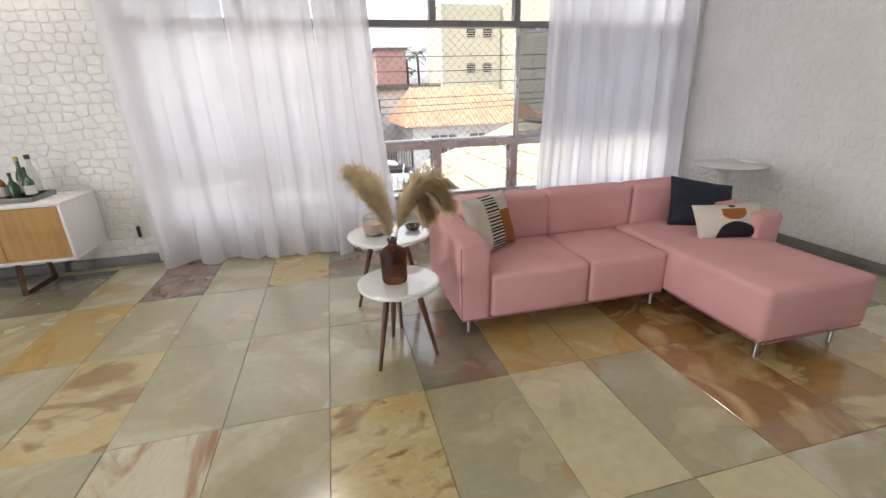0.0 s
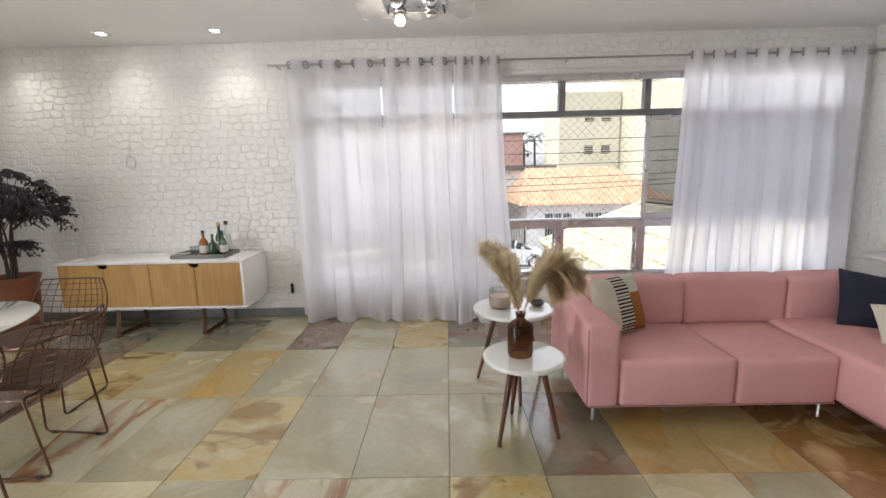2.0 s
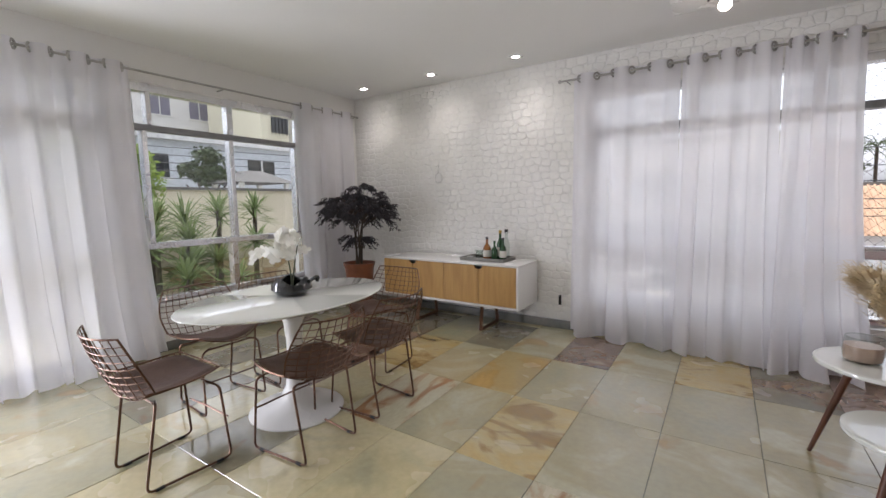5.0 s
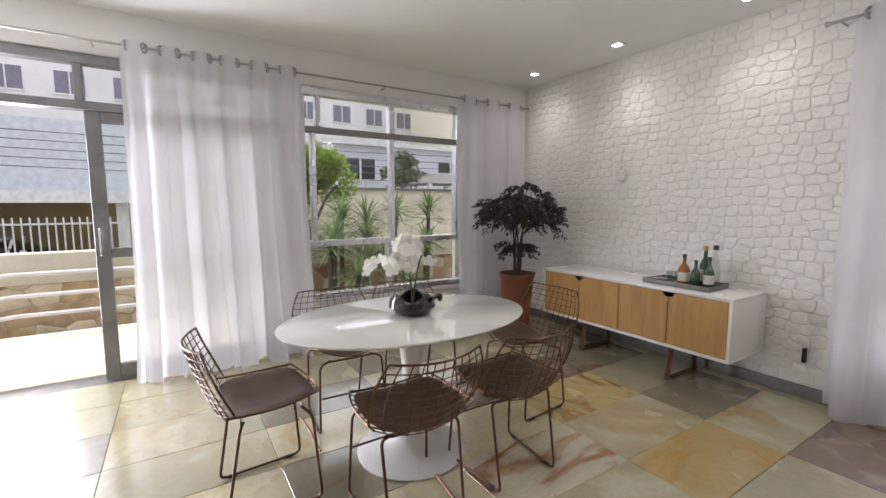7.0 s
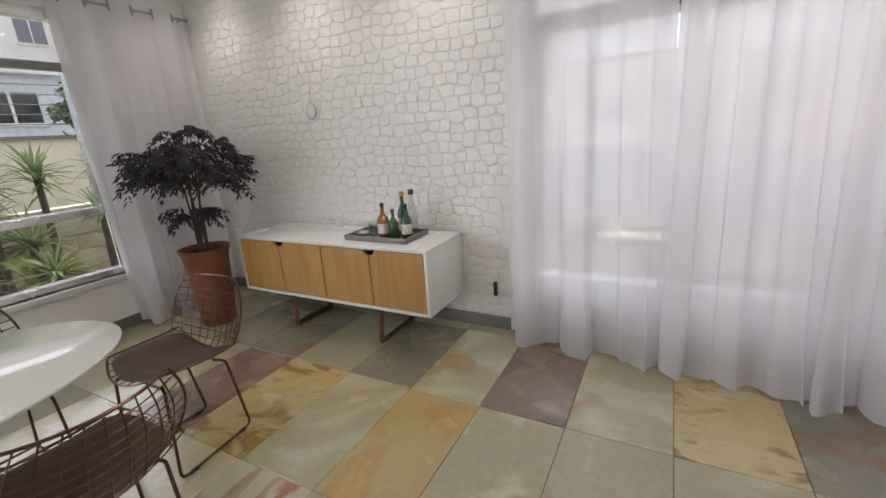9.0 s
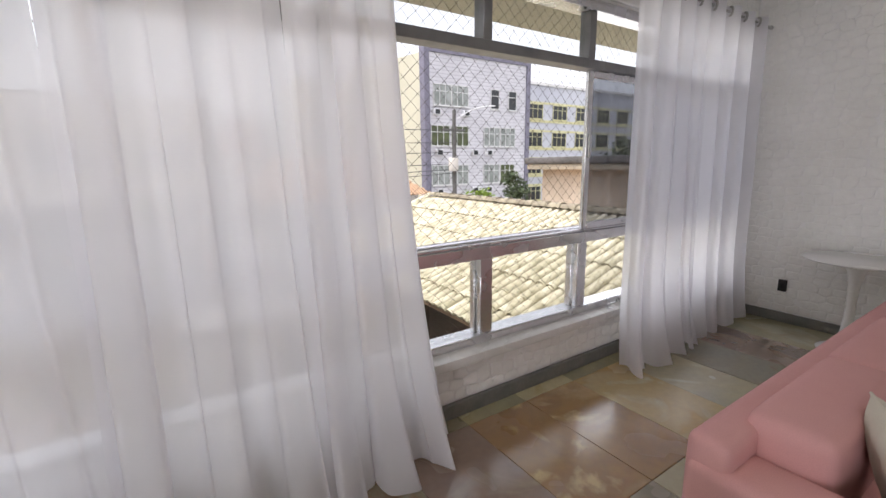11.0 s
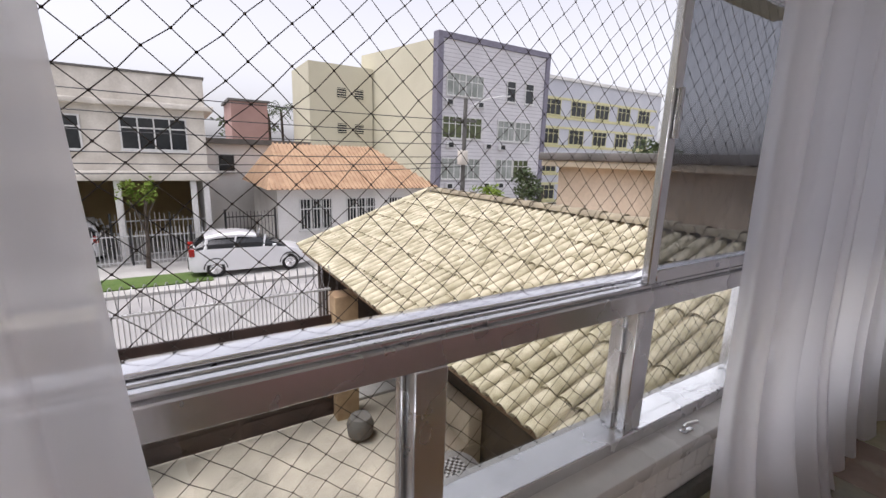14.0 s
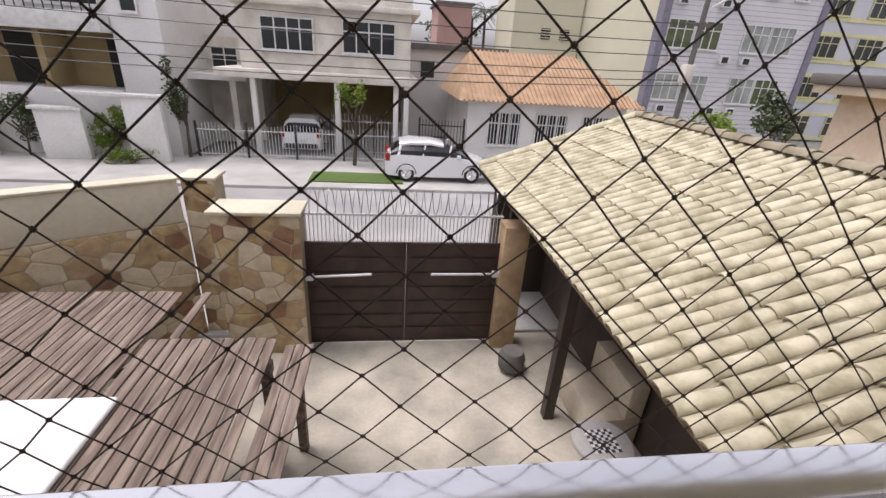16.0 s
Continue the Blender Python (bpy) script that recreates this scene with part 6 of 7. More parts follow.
part("body", Geo().box(9.6, 42, GROUND, 12.6, 48, 5.6), shader("faded_pink_wall", (0.4, 0.25, 0.22), 0.9, scale=0.5), pk, smooth=False)
part("roof_slab", Geo().box(9.4, 41.8, 5.6, 12.8, 48.2, 5.8), M["concrete_dark"], pk, smooth=False)

ap = thing("apartment_block", "four-storey apartment block, lilac tiled front and yellow flank", "apartment block")
AX0, AX1, AY, AZ = 22.9, 34.6, 30.0, 10.3
part("body", Geo().prism([(AX0, AY), (AX1, AY - 0.5), (AX1 - 1.5, AY + 10), (20.6, AY + 9.4)], GROUND, AZ), M["apt_yellow"], ap, smooth=False)
part("facade", Geo().box(AX0 + 0.02, AY - 0.6, GROUND, AX1, AY - 0.02, AZ), M["apt_tile"], ap, smooth=False)
part("edge_band", Geo().box(AX0 - 0.05, AY - 0.75, GROUND, AX0 + 0.45, AY - 0.0, AZ).box(AX1 - 0.4, AY - 0.75, GROUND, AX1 + 0.05, AY, AZ).box(AX0 - 0.05, AY - 0.75, AZ, AX1 + 0.05, AY, AZ + 0.45), M["apt_edge"], ap, smooth=False)
g = Geo()
for k in range(44):
    g.box(AX0 + 0.45, AY - 0.612, GROUND + 0.2 + k * 0.3, AX1 - 0.4, AY - 0.6, GROUND + 0.24 + k * 0.3)
tagged(part("siding_joint", g, M["apt_edge_pale"], ap, smooth=False), kind="stuff")
part("water_tank_house", Geo().box(25.5, AY + 2, AZ, 30, AY + 6, AZ + 1.3), M["house_grey"], ap, smooth=False)
part("rear_wing", Geo().box(15.2, 37.5, GROUND, 20.9, 43.5, 8.9), M["apt_yellow"], ap, smooth=False)
for r in range(3):
    z = -0.35 + r * 3.3
    row = ((23.5, 25.3, 3), (25.5, 27.3, 3), (29.1, 30.9, 3), (31.1, 32.8, 3)) if r < 2 else ((23.8, 25.5, 3), (25.6, 27.3, 3), (29.9, 30.8, 1), (32.0, 32.9, 1))
    for k, (x0, x1, pn) in enumerate(row):
        pane = M["dark_pane"] if r == 2 and k > 1 else (M["green_pane"] if (r == 1 and k < 2) or (r, k) == (0, 3) else M["pale_pane"])
        facade_window(ap, x0, x1, z, z + 1.6, AY - 0.62, pn, pane=pane)
    for x in ((24.2, 28.0, 29.6) if r < 2 else (24.0, 27.0)):
        ac = part("air_conditioner", Geo().box(x - 0.35, AY - 0.95, z - 0.85, x + 0.35, AY - 0.6, z - 0.35, 0.03), M["steel_white"], ap)
        part("grille", Geo().box(x - 0.25, AY - 0.965, z - 0.78, x + 0.2, AY - 0.951, z - 0.42), M["dark_pane"], ac, smooth=False)
for z in (3.2, 6.2):
    for x in (18.0, 19.6):
        w = part("vent", Geo().box(x - 0.4, 37.42, z, x + 0.4, 37.5, z + 0.8), M["dark_pane"], ap, smooth=False)
        for k in range(4):
            part("louvre", Geo().box(x - 0.4, 37.36, z + 0.08 + k * 0.2, x + 0.4, 37.43, z + 0.14 + k * 0.2), M["apt_yellow"], w, smooth=False)
b2 = thing("apartment_block", "pale blue apartment block with yellow window surrounds", "apartment block")
part("body", Geo().box(36.2, 33.0, GROUND, 58, 44, 9.6), M["apt_blue"], b2, smooth=False)
part("roof_edge", Geo().box(36.0, 32.8, 9.6, 58.2, 44.2, 9.9), M["house_white"], b2, smooth=False)
for r in range(4):
    z = -2.7 + r * 2.95
    for k in range(5):
        x = 38 + k * 3.9
        facade_window(b2, x, x + 2.2, z, z + 1.45, 32.98, 3, frame=M["frame_yellow"])
    part("yellow_band", Geo().box(37.4, 32.93, z - 0.42, 57.2, 33.0, z - 0.14).box(37.4, 32.93, z + 1.53, 57.2, 33.0, z + 1.75), M["frame_yellow"], b2, "pale yellow band", smooth=False)

# utility pole and cables
po = thing("utility_pole", "grey concrete utility pole with a street lamp arm", "utility pole")
part("pole", Geo().tube([(17.6, 17.6, GROUND), (17.6, 17.6, 4.2)], [0.14, 0.1], 10), M["concrete_dark"], po)
part("cross_arm", Geo().box(16.9, 17.55, 3.1, 18.3, 17.65, 3.22), M["concrete_dark"], po, smooth=False)
part("transformer", Geo().box(17.2, 17.2, 1.0, 17.6, 17.6, 1.7, 0.05), M["house_grey"], po)
part("lamp_arm", Geo().tube(bezier((17.6, 17.6, 3.6), (19.6, 16.6, 4.4), (18.4, 17.2, 4.4)), 0.04, 6), M["steel_white"], po)
for k, (za, zb) in enumerate(((3.0, 3.15), (2.4, 2.5), (1.8, 2.0), (1.1, 1.4), (0.7, 1.1), (0.3, 0.9))):
    cb = thing("overhead_cable", "black overhead cable strung along the street", "cable", group="street cables")
    ya = 14.5 + 0.12 * k
    part("cable", Geo().tube(bezier((-26, ya, za + 1.0), (17.6, 17.6, zb), (-2, 16, min(za, zb) - 0.4), 24), 0.016, 4), M["steel_dark"], cb)


# ---- cars ----
def car(label, m, length=4.25, width=1.78, height=1.52):
    c = thing("car", label, "car", m)
    L = length

    def loft(side, w_top):
        """side: (x, z_low, z_high, half width) stations along the car."""
        vs, fs = [], []
        for x, zl, zh, hw, ht in side:
            vs += [(x, -hw, zl), (x, -hw * 1.02, (zl * 0.45 + zh * 0.55)), (x, -ht, zh), (x, -ht * 0.5, zh + 0.015), (x, ht * 0.5, zh + 0.015), (x, ht, zh), (x, hw * 1.02, (zl * 0.45 + zh * 0.55)), (x, hw, zl)]
        for i in range(len(side) - 1):
            for k in range(7):
                a = i * 8 + k
                fs.append((a, a + 1, a + 9, a + 8))
            fs.append((i * 8 + 7, i * 8, i * 8 + 8, i * 8 + 15))
        fs.append(tuple(range(8))[::-1]); fs.append(tuple(range((len(side) - 1) * 8, len(side) * 8)))
        return Geo().add(vs, fs)

    h = width / 2
    body = loft([(0.0, 0.34, 0.72, h * 0.84, h * 0.8), (0.12, 0.24, 0.95, h * 0.95, h * 0.9), (0.5, 0.22, 1.02, h, h * 0.94), (1.4, 0.2, 1.0, h, h * 0.95), (2.5, 0.2, 0.98, h, h * 0.95),
                 (3.1, 0.21, 0.93, h, h * 0.92), (3.8, 0.22, 0.82, h * 0.97, h * 0.86), (4.12, 0.26, 0.68, h * 0.9, h * 0.8), (L, 0.34, 0.55, h * 0.78, h * 0.72)], 0.8)
    part("body", body, M["car_white"], c, angle=35)
    part("roof", loft([(0.55, 1.3, height - 0.1, h * 0.7, h * 0.62), (0.95, 1.36, height - 0.01, h * 0.72, h * 0.66), (1.7, 1.38, height, h * 0.72, h * 0.66), (2.25, 1.3, height - 0.1, h * 0.71, h * 0.62)], 0.7), M["car_white"], c, angle=35)
    part("cabin_glass", loft([(0.22, 0.98, 1.1, h * 0.86, h * 0.84), (0.56, 0.98, 1.34, h * 0.88, h * 0.68), (2.25, 0.96, 1.34, h * 0.9, h * 0.68), (3.3, 0.88, 0.93, h * 0.86, h * 0.84)], 0.7), M["car_glass"], c, angle=35)
    for x, t in ((0.62, 0.1), (1.55, 0.05), (2.55, 0.07)):
        for s in (-1, 1):
            part("pillar", Geo().tube([(x - 0.1, s * h * 0.905, 0.98), (x, s * h * 0.745, 1.4)], t * 0.6, 6), M["car_white"], c)
    for x in (0.82, 3.37):
        for s in (-1, 1):
            w = part("wheel", Geo().lathe([(0.2, -0.1), (0.3, -0.1), (0.32, -0.07), (0.32, 0.07), (0.3, 0.1), (0.2, 0.1)], sides=24).moved(Matrix.Translation((x, s * (h - 0.09), 0.32)) @ pose(0, 0, 0, 90, 0, 0)), M["rubber"], c, "black tyre")
            g = Geo().lathe([(0.0, 0), (0.06, 0.012), (0.07, 0.0), (0.2, 0.0), (0.205, -0.02)], sides=20, cap=False)
            for k in range(5):
                a = k * 1.2566
                g.tube([(0.05 * math.cos(a), 0.05 * math.sin(a), 0.012), (0.19 * math.cos(a), 0.19 * math.sin(a), 0.012)], 0.02, 4)
            part("rim", g.moved(Matrix.Translation((x, s * (h + 0.012), 0.32)) @ pose(0, 0, 0, -90 * s + 180 * 0, 0, 0)), M["alu"], w)
            part("arch", Geo().tube([(x + 0.37 * math.cos(t), s * (h - 0.005), 0.32 + 0.37 * math.sin(t)) for t in [k * math.pi / 12 for k in range(13)]], 0.03, 5), M["steel_dark"], c)
    for s in (-1, 1):
        part("tail_light", Geo().box(0.02, s * h * 0.86 - 0.09, 0.78, 0.2, s * h * 0.86 + 0.09, 1.05, 0.03), M["tail_red"], c)
        part("headlight", Geo().box(3.95, s * h * 0.76 - 0.12, 0.6, 4.17, s * h * 0.76 + 0.12, 0.72, 0.03), M["chrome"], c)
        part("door_mirror", Geo().box(2.75, s * (h + 0.02) - 0.09, 0.95, 2.9, s * (h + 0.02) + 0.09, 1.08, 0.03), M["car_white"], c)
    part("number_plate", Geo().box(-0.01, -0.22, 0.6, 0.02, 0.22, 0.72), M["paper"], c, smooth=False)
    part("bumper", Geo().box(-0.03, -h * 0.82, 0.3, 0.1, h * 0.82, 0.52, 0.04), M["steel_dark"], c)
    return c


car("white hatchback parked along the far pavement", pose(5.2, 16.9, GROUND + 0.08, 0, 0, 0))
car("white car parked nose-in inside the garage", pose(1.45, 19.9, GROUND + 0.1, 0, 0, 90), 4.3, 1.8, 1.62)


# ---- foliage ----
def leaf_cloud(centre, radii, n, size, seed, lobes=7):
    """A crown of many small leaves in uneven clumps."""
    r = random.Random(seed)
    cs = [(Vector((r.uniform(-1, 1) * radii[0] * 0.7, r.uniform(-1, 1) * radii[1] * 0.7, r.uniform(-1, 1) * radii[2] * 0.7)), r.uniform(0.3, 0.55)) for _ in range(lobes)]
    g = Geo()
    for k in range(n):
        c, q = r.choice(cs)
        v = Vector((r.gauss(0, 1), r.gauss(0, 1), r.gauss(0, 1))).normalized() * q * r.uniform(0.55, 1.05)
        p = Vector(centre) + c + Vector((v.x * radii[0], v.y * radii[1], v.z * radii[2]))
        s = size * r.uniform(0.6, 1.3)
        m = pose(*p, r.uniform(-70, 40), r.uniform(-50, 50), r.uniform(0, 360))
        g.add([m @ Vector(w) for w in ((0, 0, 0), (s * 0.32, s * 0.45, 0), (0, s, -s * 0.1), (-s * 0.32, s * 0.45, 0))], [(0, 1, 2, 3)])
    return g


def leafy_tree(name, label, x, y, z0, h, radii, n, size, seed, mat):
    t = thing(name, label, "tree", (x, y, z0))
    g = Geo().tube(bezier((0, 0, 0), (0.1, 0.05, h * 0.7), (0.1, -0.1, h * 0.4)), [0.09 * h / 3 * (1 - 0.07 * k) for k in range(9)], 8)
    for k in range(5):
        a = k * 1.3
        g.tube(bezier((0.05, 0, h * 0.5), (math.cos(a) * radii[0] * 0.6, math.sin(a) * radii[1] * 0.6, h * 0.9), (math.cos(a) * 0.2, math.sin(a) * 0.2, h * 0.8)), 0.03, 5)
    part("trunk", g, M["bark"], t)
    part("crown", leaf_cloud((0, 0, h), radii, n, size, seed), mat, t, smooth=False)


def spiky_plant(name, label, x, y, z0, stem, n, L, seed, w=0.03):
    """A rosette of long blade leaves, on a short stem where there is one."""
    r = random.Random(seed)
    t = thing(name, label, "plant", (x, y, z0), "spiky garden plants")
    if stem > 0.05:
        part("stem", Geo().tube([(0, 0, 0), (0.03, 0.02, stem)], [0.05, 0.035], 7), M["bark"], t)
    g = Geo()
    for k in range(n):
        a, e = r.uniform(0, 6.283), r.uniform(-0.45, 1.25)
        d = Vector((math.cos(a) * math.cos(e), math.sin(a) * math.cos(e), math.sin(e)))
        s = d.cross(Vector((0, 0, 1)))
        s = s.normalized() if s.length > 0.01 else Vector((1, 0, 0))
        l2 = L * r.uniform(0.7, 1.1)
        p0 = Vector((0.03, 0.02, stem * (1 - 0.16 * r.random() ** 2)))
        p1, p2 = p0 + d * l2 * 0.5, p0 + d * l2 + Vector((0, 0, -0.12 * l2))
        g.add([p0 - s * w * 0.5, p0 + s * w * 0.5, p1 + s * w, p1 - s * w, p2, p1 + Vector((0, 0, -w * 0.4))], [(0, 1, 2, 5), (0, 5, 3), (3, 5, 4), (5, 2, 4)])
    part("leaves", g, M["leaf_spike"], t, smooth=False)


def palm(name, label, x, y, h, seed):
    r = random.Random(seed)
    t = thing(name, label, "palm tree", (x, y, GROUND))
    part("trunk", Geo().tube([(0, 0, 0), (0.1, 0, h * 0.5), (0, 0, h)], [0.18, 0.14, 0.12], 8), M["bark"], t)
    for k in range(12):
        a, e = k * 0.524 + r.uniform(-0.2, 0.2), r.uniform(0.1, 0.9)
        d = Vector((math.cos(a), math.sin(a), 0))
        sp = bezier((0, 0, h), tuple(d * 2.2 + Vector((0, 0, h - 0.6 + e))), tuple(d * 1.0 + Vector((0, 0, h + 0.9 + e))), 12)
        g = Geo().tube(sp, 0.025, 4)
        sd = d.cross(Vector((0, 0, 1)))
        for q in range(2, 13):
            for s in (-1, 1):
                p = sp[q]
                e2 = p + sd * s * 0.5 + d * 0.25 + Vector((0, 0, -0.22))
                g.add([p, p + d * 0.07, e2], [(0, 1, 2)])
        part("frond", g, M["leaf_far"], t, smooth=False)


palm("palm_tree", "distant palm behind the houses", 14.6, 46, 8.5, 1)
palm("palm_tree", "distant palm behind the houses", 13.2, 45, 7.9, 2)
leafy_tree("tree", "rounded green tree beyond the flat roof", 33, 18, GROUND, 4.6, (2.4, 2.4, 1.5), 900, 0.35, 3, M["leaf_far"])
leafy_tree("tree", "distant dark green trees", 12.0, 50, GROUND, 6.8, (3, 2, 1.3), 700, 0.4, 4, M["leaf_far"])
leafy_tree("tree", "small tree by the neighbour's roof", 14.2, 11.5, GROUND, 2.9, (1.0, 0.9, 0.8), 600, 0.2, 5, M["leaf_green"])
leafy_tree("tree", "slim street tree before the garage", 3.9, 18.4, GROUND, 2.9, (0.7, 0.5, 0.7), 260, 0.16, 6, M["leaf_green"])
leafy_tree("shrub", "green shrub under the wall coping", -5.4, 18.35, GROUND, 1.35, (0.7, 0.4, 0.95), 1500, 0.12, 7, M["leaf_green"])
leafy_tree("shrub", "dark green shrub before the porch", -8.5, 18.3, GROUND, 1.5, (0.75, 0.5, 0.9), 1300, 0.13, 17, M["leaf_far"])
leafy_tree("shrub", "dull green shrub beside the beige wall", 17.2, 12.0, GROUND, 3.6, (0.9, 0.8, 0.8), 900, 0.16, 19, M["leaf_far"])
leafy_tree("shrub", "low green shrub on the verge", -4.4, 17.5, GROUND, 0.35, (1.3, 0.35, 0.3), 900, 0.09, 18, M["leaf_green"])
leafy_tree("shrub", "climbing shrub beside the white house", -2.9, 18.9, GROUND, 2.7, (0.45, 0.45, 1.3), 1100, 0.13, 8, M["leaf_far"])
spiky_plant("agave", "grey-green spiky plant beyond the tiled roof", 12.3, 9.2, GROUND + 2.2, 0.3, 40, 1.0, 9, 0.05)

# overhang of the own building; the west box is unseen, added to block the sun
structure("roof_overhang", Geo().box(-0.25, 0.25, 2.5, 9.4, 1.15, 2.75, 0.01).box(-1.2, -6.65, 2.64, -0.25, 1.15, 2.82, 0.01), M["apt_yellow"], "pale yellow roof overhang above the windows, west part added as a sun block", "overhang")

# ---- safety net outside the window ----
net = tagged(new("safety_net"), "dark diamond-mesh safety net across the window", "safety net")
NY, NW, NH = 0.225, 0.082, 0.078
verts, faces, knots = [], [], Geo()
nx, nz = int((WX1 - WX0) / (NW / 2)), int((WZ1 - WZ0) / (NH / 2))
rnd = random.Random(3)
P = {}
for i in range(nx + 1):
    for j in range(nz + 1):
        P[i, j] = Vector((WX0 + i * NW / 2 + rnd.uniform(-0.003, 0.003), NY + rnd.uniform(-0.002, 0.002), WZ0 + j * NH / 2 + rnd.uniform(-0.003, 0.003)))
cord = Geo()
R = 0.001
for (i, j), p in P.items():
    if (i + j) % 2:
        continue
    for di in (-1, 1):
        q = P.get((i + di, j + 1))
        if q:
            s = (q - p).normalized().cross(Vector((0, 1, 0))) * R
            o = Vector((0, R, 0))
            cord.add([p + s, p + o, p - s, p - o, q + s, q + o, q - s, q - o], [(0, 1, 5, 4), (1, 2, 6, 5), (2, 3, 7, 6), (3, 0, 4, 7)])
    k = R * 3.4
    knots.add([p + Vector((k, 0, 0)), p + Vector((0, k, 0)), p - Vector((k, 0, 0)), p - Vector((0, k, 0)), p + Vector((0, 0, k)), p - Vector((0, 0, k))],
              [(0, 1, 4), (1, 2, 4), (2, 3, 4), (3, 0, 4), (1, 0, 5), (2, 1, 5), (3, 2, 5), (0, 3, 5)])
tagged(part("cord", cord, M["net"], net, smooth=False), kind="stuff")
tagged(part("knot", knots, M["net"], net, smooth=False), kind="stuff")

# ---- garden and street to the west ----
structure("garden_terrace", Geo().box(-2.0, -9, -0.6, -0.25, 4, -0.03), M["cream_wall"], "pale concrete garden terrace", "terrace")
structure("garden_bed", Geo().box(-9, -9, GROUND, -2.0, 4.0, -0.45).box(-2.0, -3.0, -0.44, -0.3, 4, 0.0), M["garden_soil"], "planted garden bed with soil and grass", "garden bed")
fw = flag_wall("garden_wall", "low flagstone garden wall with a cream band", (-3.4, -9), (-3.4, 1.6), -0.45, 0.3, 0.2, 100, 41)
part("band", Geo().box(-3.6, -9, 0.3, -3.38, 1.6, 0.7, 0.02), M["cream_wall"], fw)
bw = thing("boundary_wall", "tall cream boundary wall behind the garden", "wall")
part("wall", Geo().box(-9.2, -4, GROUND, -9.0, 6, 1.75), M["cream_wall"], bw, smooth=False)
part("coping", Geo().box(-9.3, -4, 1.75, -8.9, 6, 1.83), M["concrete_dark"], bw, smooth=False)
peb = Geo()
rnd = random.Random(9)
for k in range(900):
    x, y, r = rnd.uniform(-3.3, -2.3), rnd.uniform(-6.5, -3.2), rnd.uniform(0.03, 0.06)
    peb.lathe([(r * 0.6, 0), (r, r * 0.3), (r * 0.5, r * 0.6)], x, y, -0.45 + rnd.uniform(0, 0.04), 6)
tagged(part("pebbles", peb, M["pavement"]), "bed of pale pebbles by the wall", "pebbles", kind="stuff")
hr = thing("handrail", "white steel handrail on the terrace edge", "handrail")
for k in range(5):
    y = -3.2 - k * 1.1
    part("post", Geo().tube([(-1.9, y, -0.03), (-1.9, y, 0.62)], 0.022, 8), M["steel_white"], hr)
for z in (0.2, 0.4, 0.62):
    part("rail", Geo().tube([(-1.9, -2.6, z), (-1.9, -5.0, z), (-1.9, -8.5, z - 0.4)], 0.02, 8), M["steel_white"], hr)
for k, (x, y, top, L) in enumerate(((-3.0, -1.93, 1.0, 0.46), (-2.9, -1.31, 1.18, 0.48), (-3.1, -0.8, 1.1, 0.46), (-3.0, -0.3, 1.22, 0.42), (-3.2, 0.5, 1.26, 0.4), (-2.2, -1.2, 0.5, 0.44), (-2.3, -0.75, 0.5, 0.42),
                                    (-2.1, -1.75, 0.75, 0.4), (-1.7, -1.5, 0.35, 0.4), (-2.6, -1.0, 0.8, 0.45), (-2.4, -1.6, 0.9, 0.42), (-3.2, -2.4, 0.9, 0.42), (-1.5, -0.9, 0.3, 0.36), (-2.6, 0.1, 0.7, 0.4))):
    spiky_plant("dracaena", "spiky green dracaena in the garden", x, y, -0.45, top + 0.45, 64, L * 1.25, 50 + k, 0.02)
leafy_tree("tree", "dense fresh green garden tree", -4.3, -1.4, -0.45, 2.35, (0.85, 0.82, 0.72), 5200, 0.09, 61, M["leaf_green"])
leafy_tree("tree", "green tree behind the boundary wall", -13, 4.9, GROUND, 5.9, (1.6, 1.1, 0.75), 1500, 0.2, 62, M["leaf_far"])
wb = thing("apartment_block", "pale apartment block with rows of small windows across the street", "apartment block")
part("body", Geo().box(-34, -16, GROUND, -28, 21, 13), M["house_white"], wb, smooth=False)
for r in range(5):
    for k in range(13):
        y = -14 + k * 2.6
        z = -1 + r * 2.8
        w = part("window", Geo().box(-28.02, y, z, -27.96, y + 1.3, z + 1.2), M["apt_edge"], wb, smooth=False)
        part("frame", Geo().box(-27.98, y - 0.1, z - 0.1, -27.9, y + 1.4, z).box(-27.98, y + 0.62, z, -27.92, y + 0.68, z + 1.2), M["frame_white"], w, smooth=False)
yb = thing("apartment_block", "pale yellow apartment block with balconies", "apartment block")
part("body", Geo().box(-26, 12.2, GROUND, -20, 22, 11), M["apt_yellow"], yb, smooth=False)
for r in range(4):
    z = 0.4 + r * 2.7
    w = part("window", Geo().box(-20.02, 12.9, z, -19.96, 14.5, z + 1.2), M["dark_pane"], yb, smooth=False)
    g = Geo()
    for k in range(7):
        g.box(-19.94, 12.9 + k * 0.26, z - 0.1, -19.9, 12.94 + k * 0.26, z + 1.2)
    part("grille", g, M["steel_dark"], w, smooth=False)
gh = thing("garden_house", "low pale house behind the boundary wall", "house")
part("wall", Geo().box(-20, 2.2, GROUND, -16, 11.6, 4.1), M["blue_wall"], gh, smooth=False)
part("eave", Geo().box(-20.2, 1.9, 4.1, -15.6, 11.9, 4.3), M["frame_white"], gh, smooth=False)
for y in (3.4, 8.6):
    w = part("window", Geo().box(-16.02, y, 2.5, -15.96, y + 1.5, 3.5), M["dark_pane"], gh, smooth=False)
    part("frame", Geo().box(-15.98, y - 0.1, 2.4, -15.9, y + 1.6, 2.5).box(-15.98, y + 0.7, 2.5, -15.92, y + 0.78, 3.5), M["frame_white"], w, smooth=False)
gz = thing("garden_shelter", "small shelter with a dark tiled roof behind the wall", "shelter")
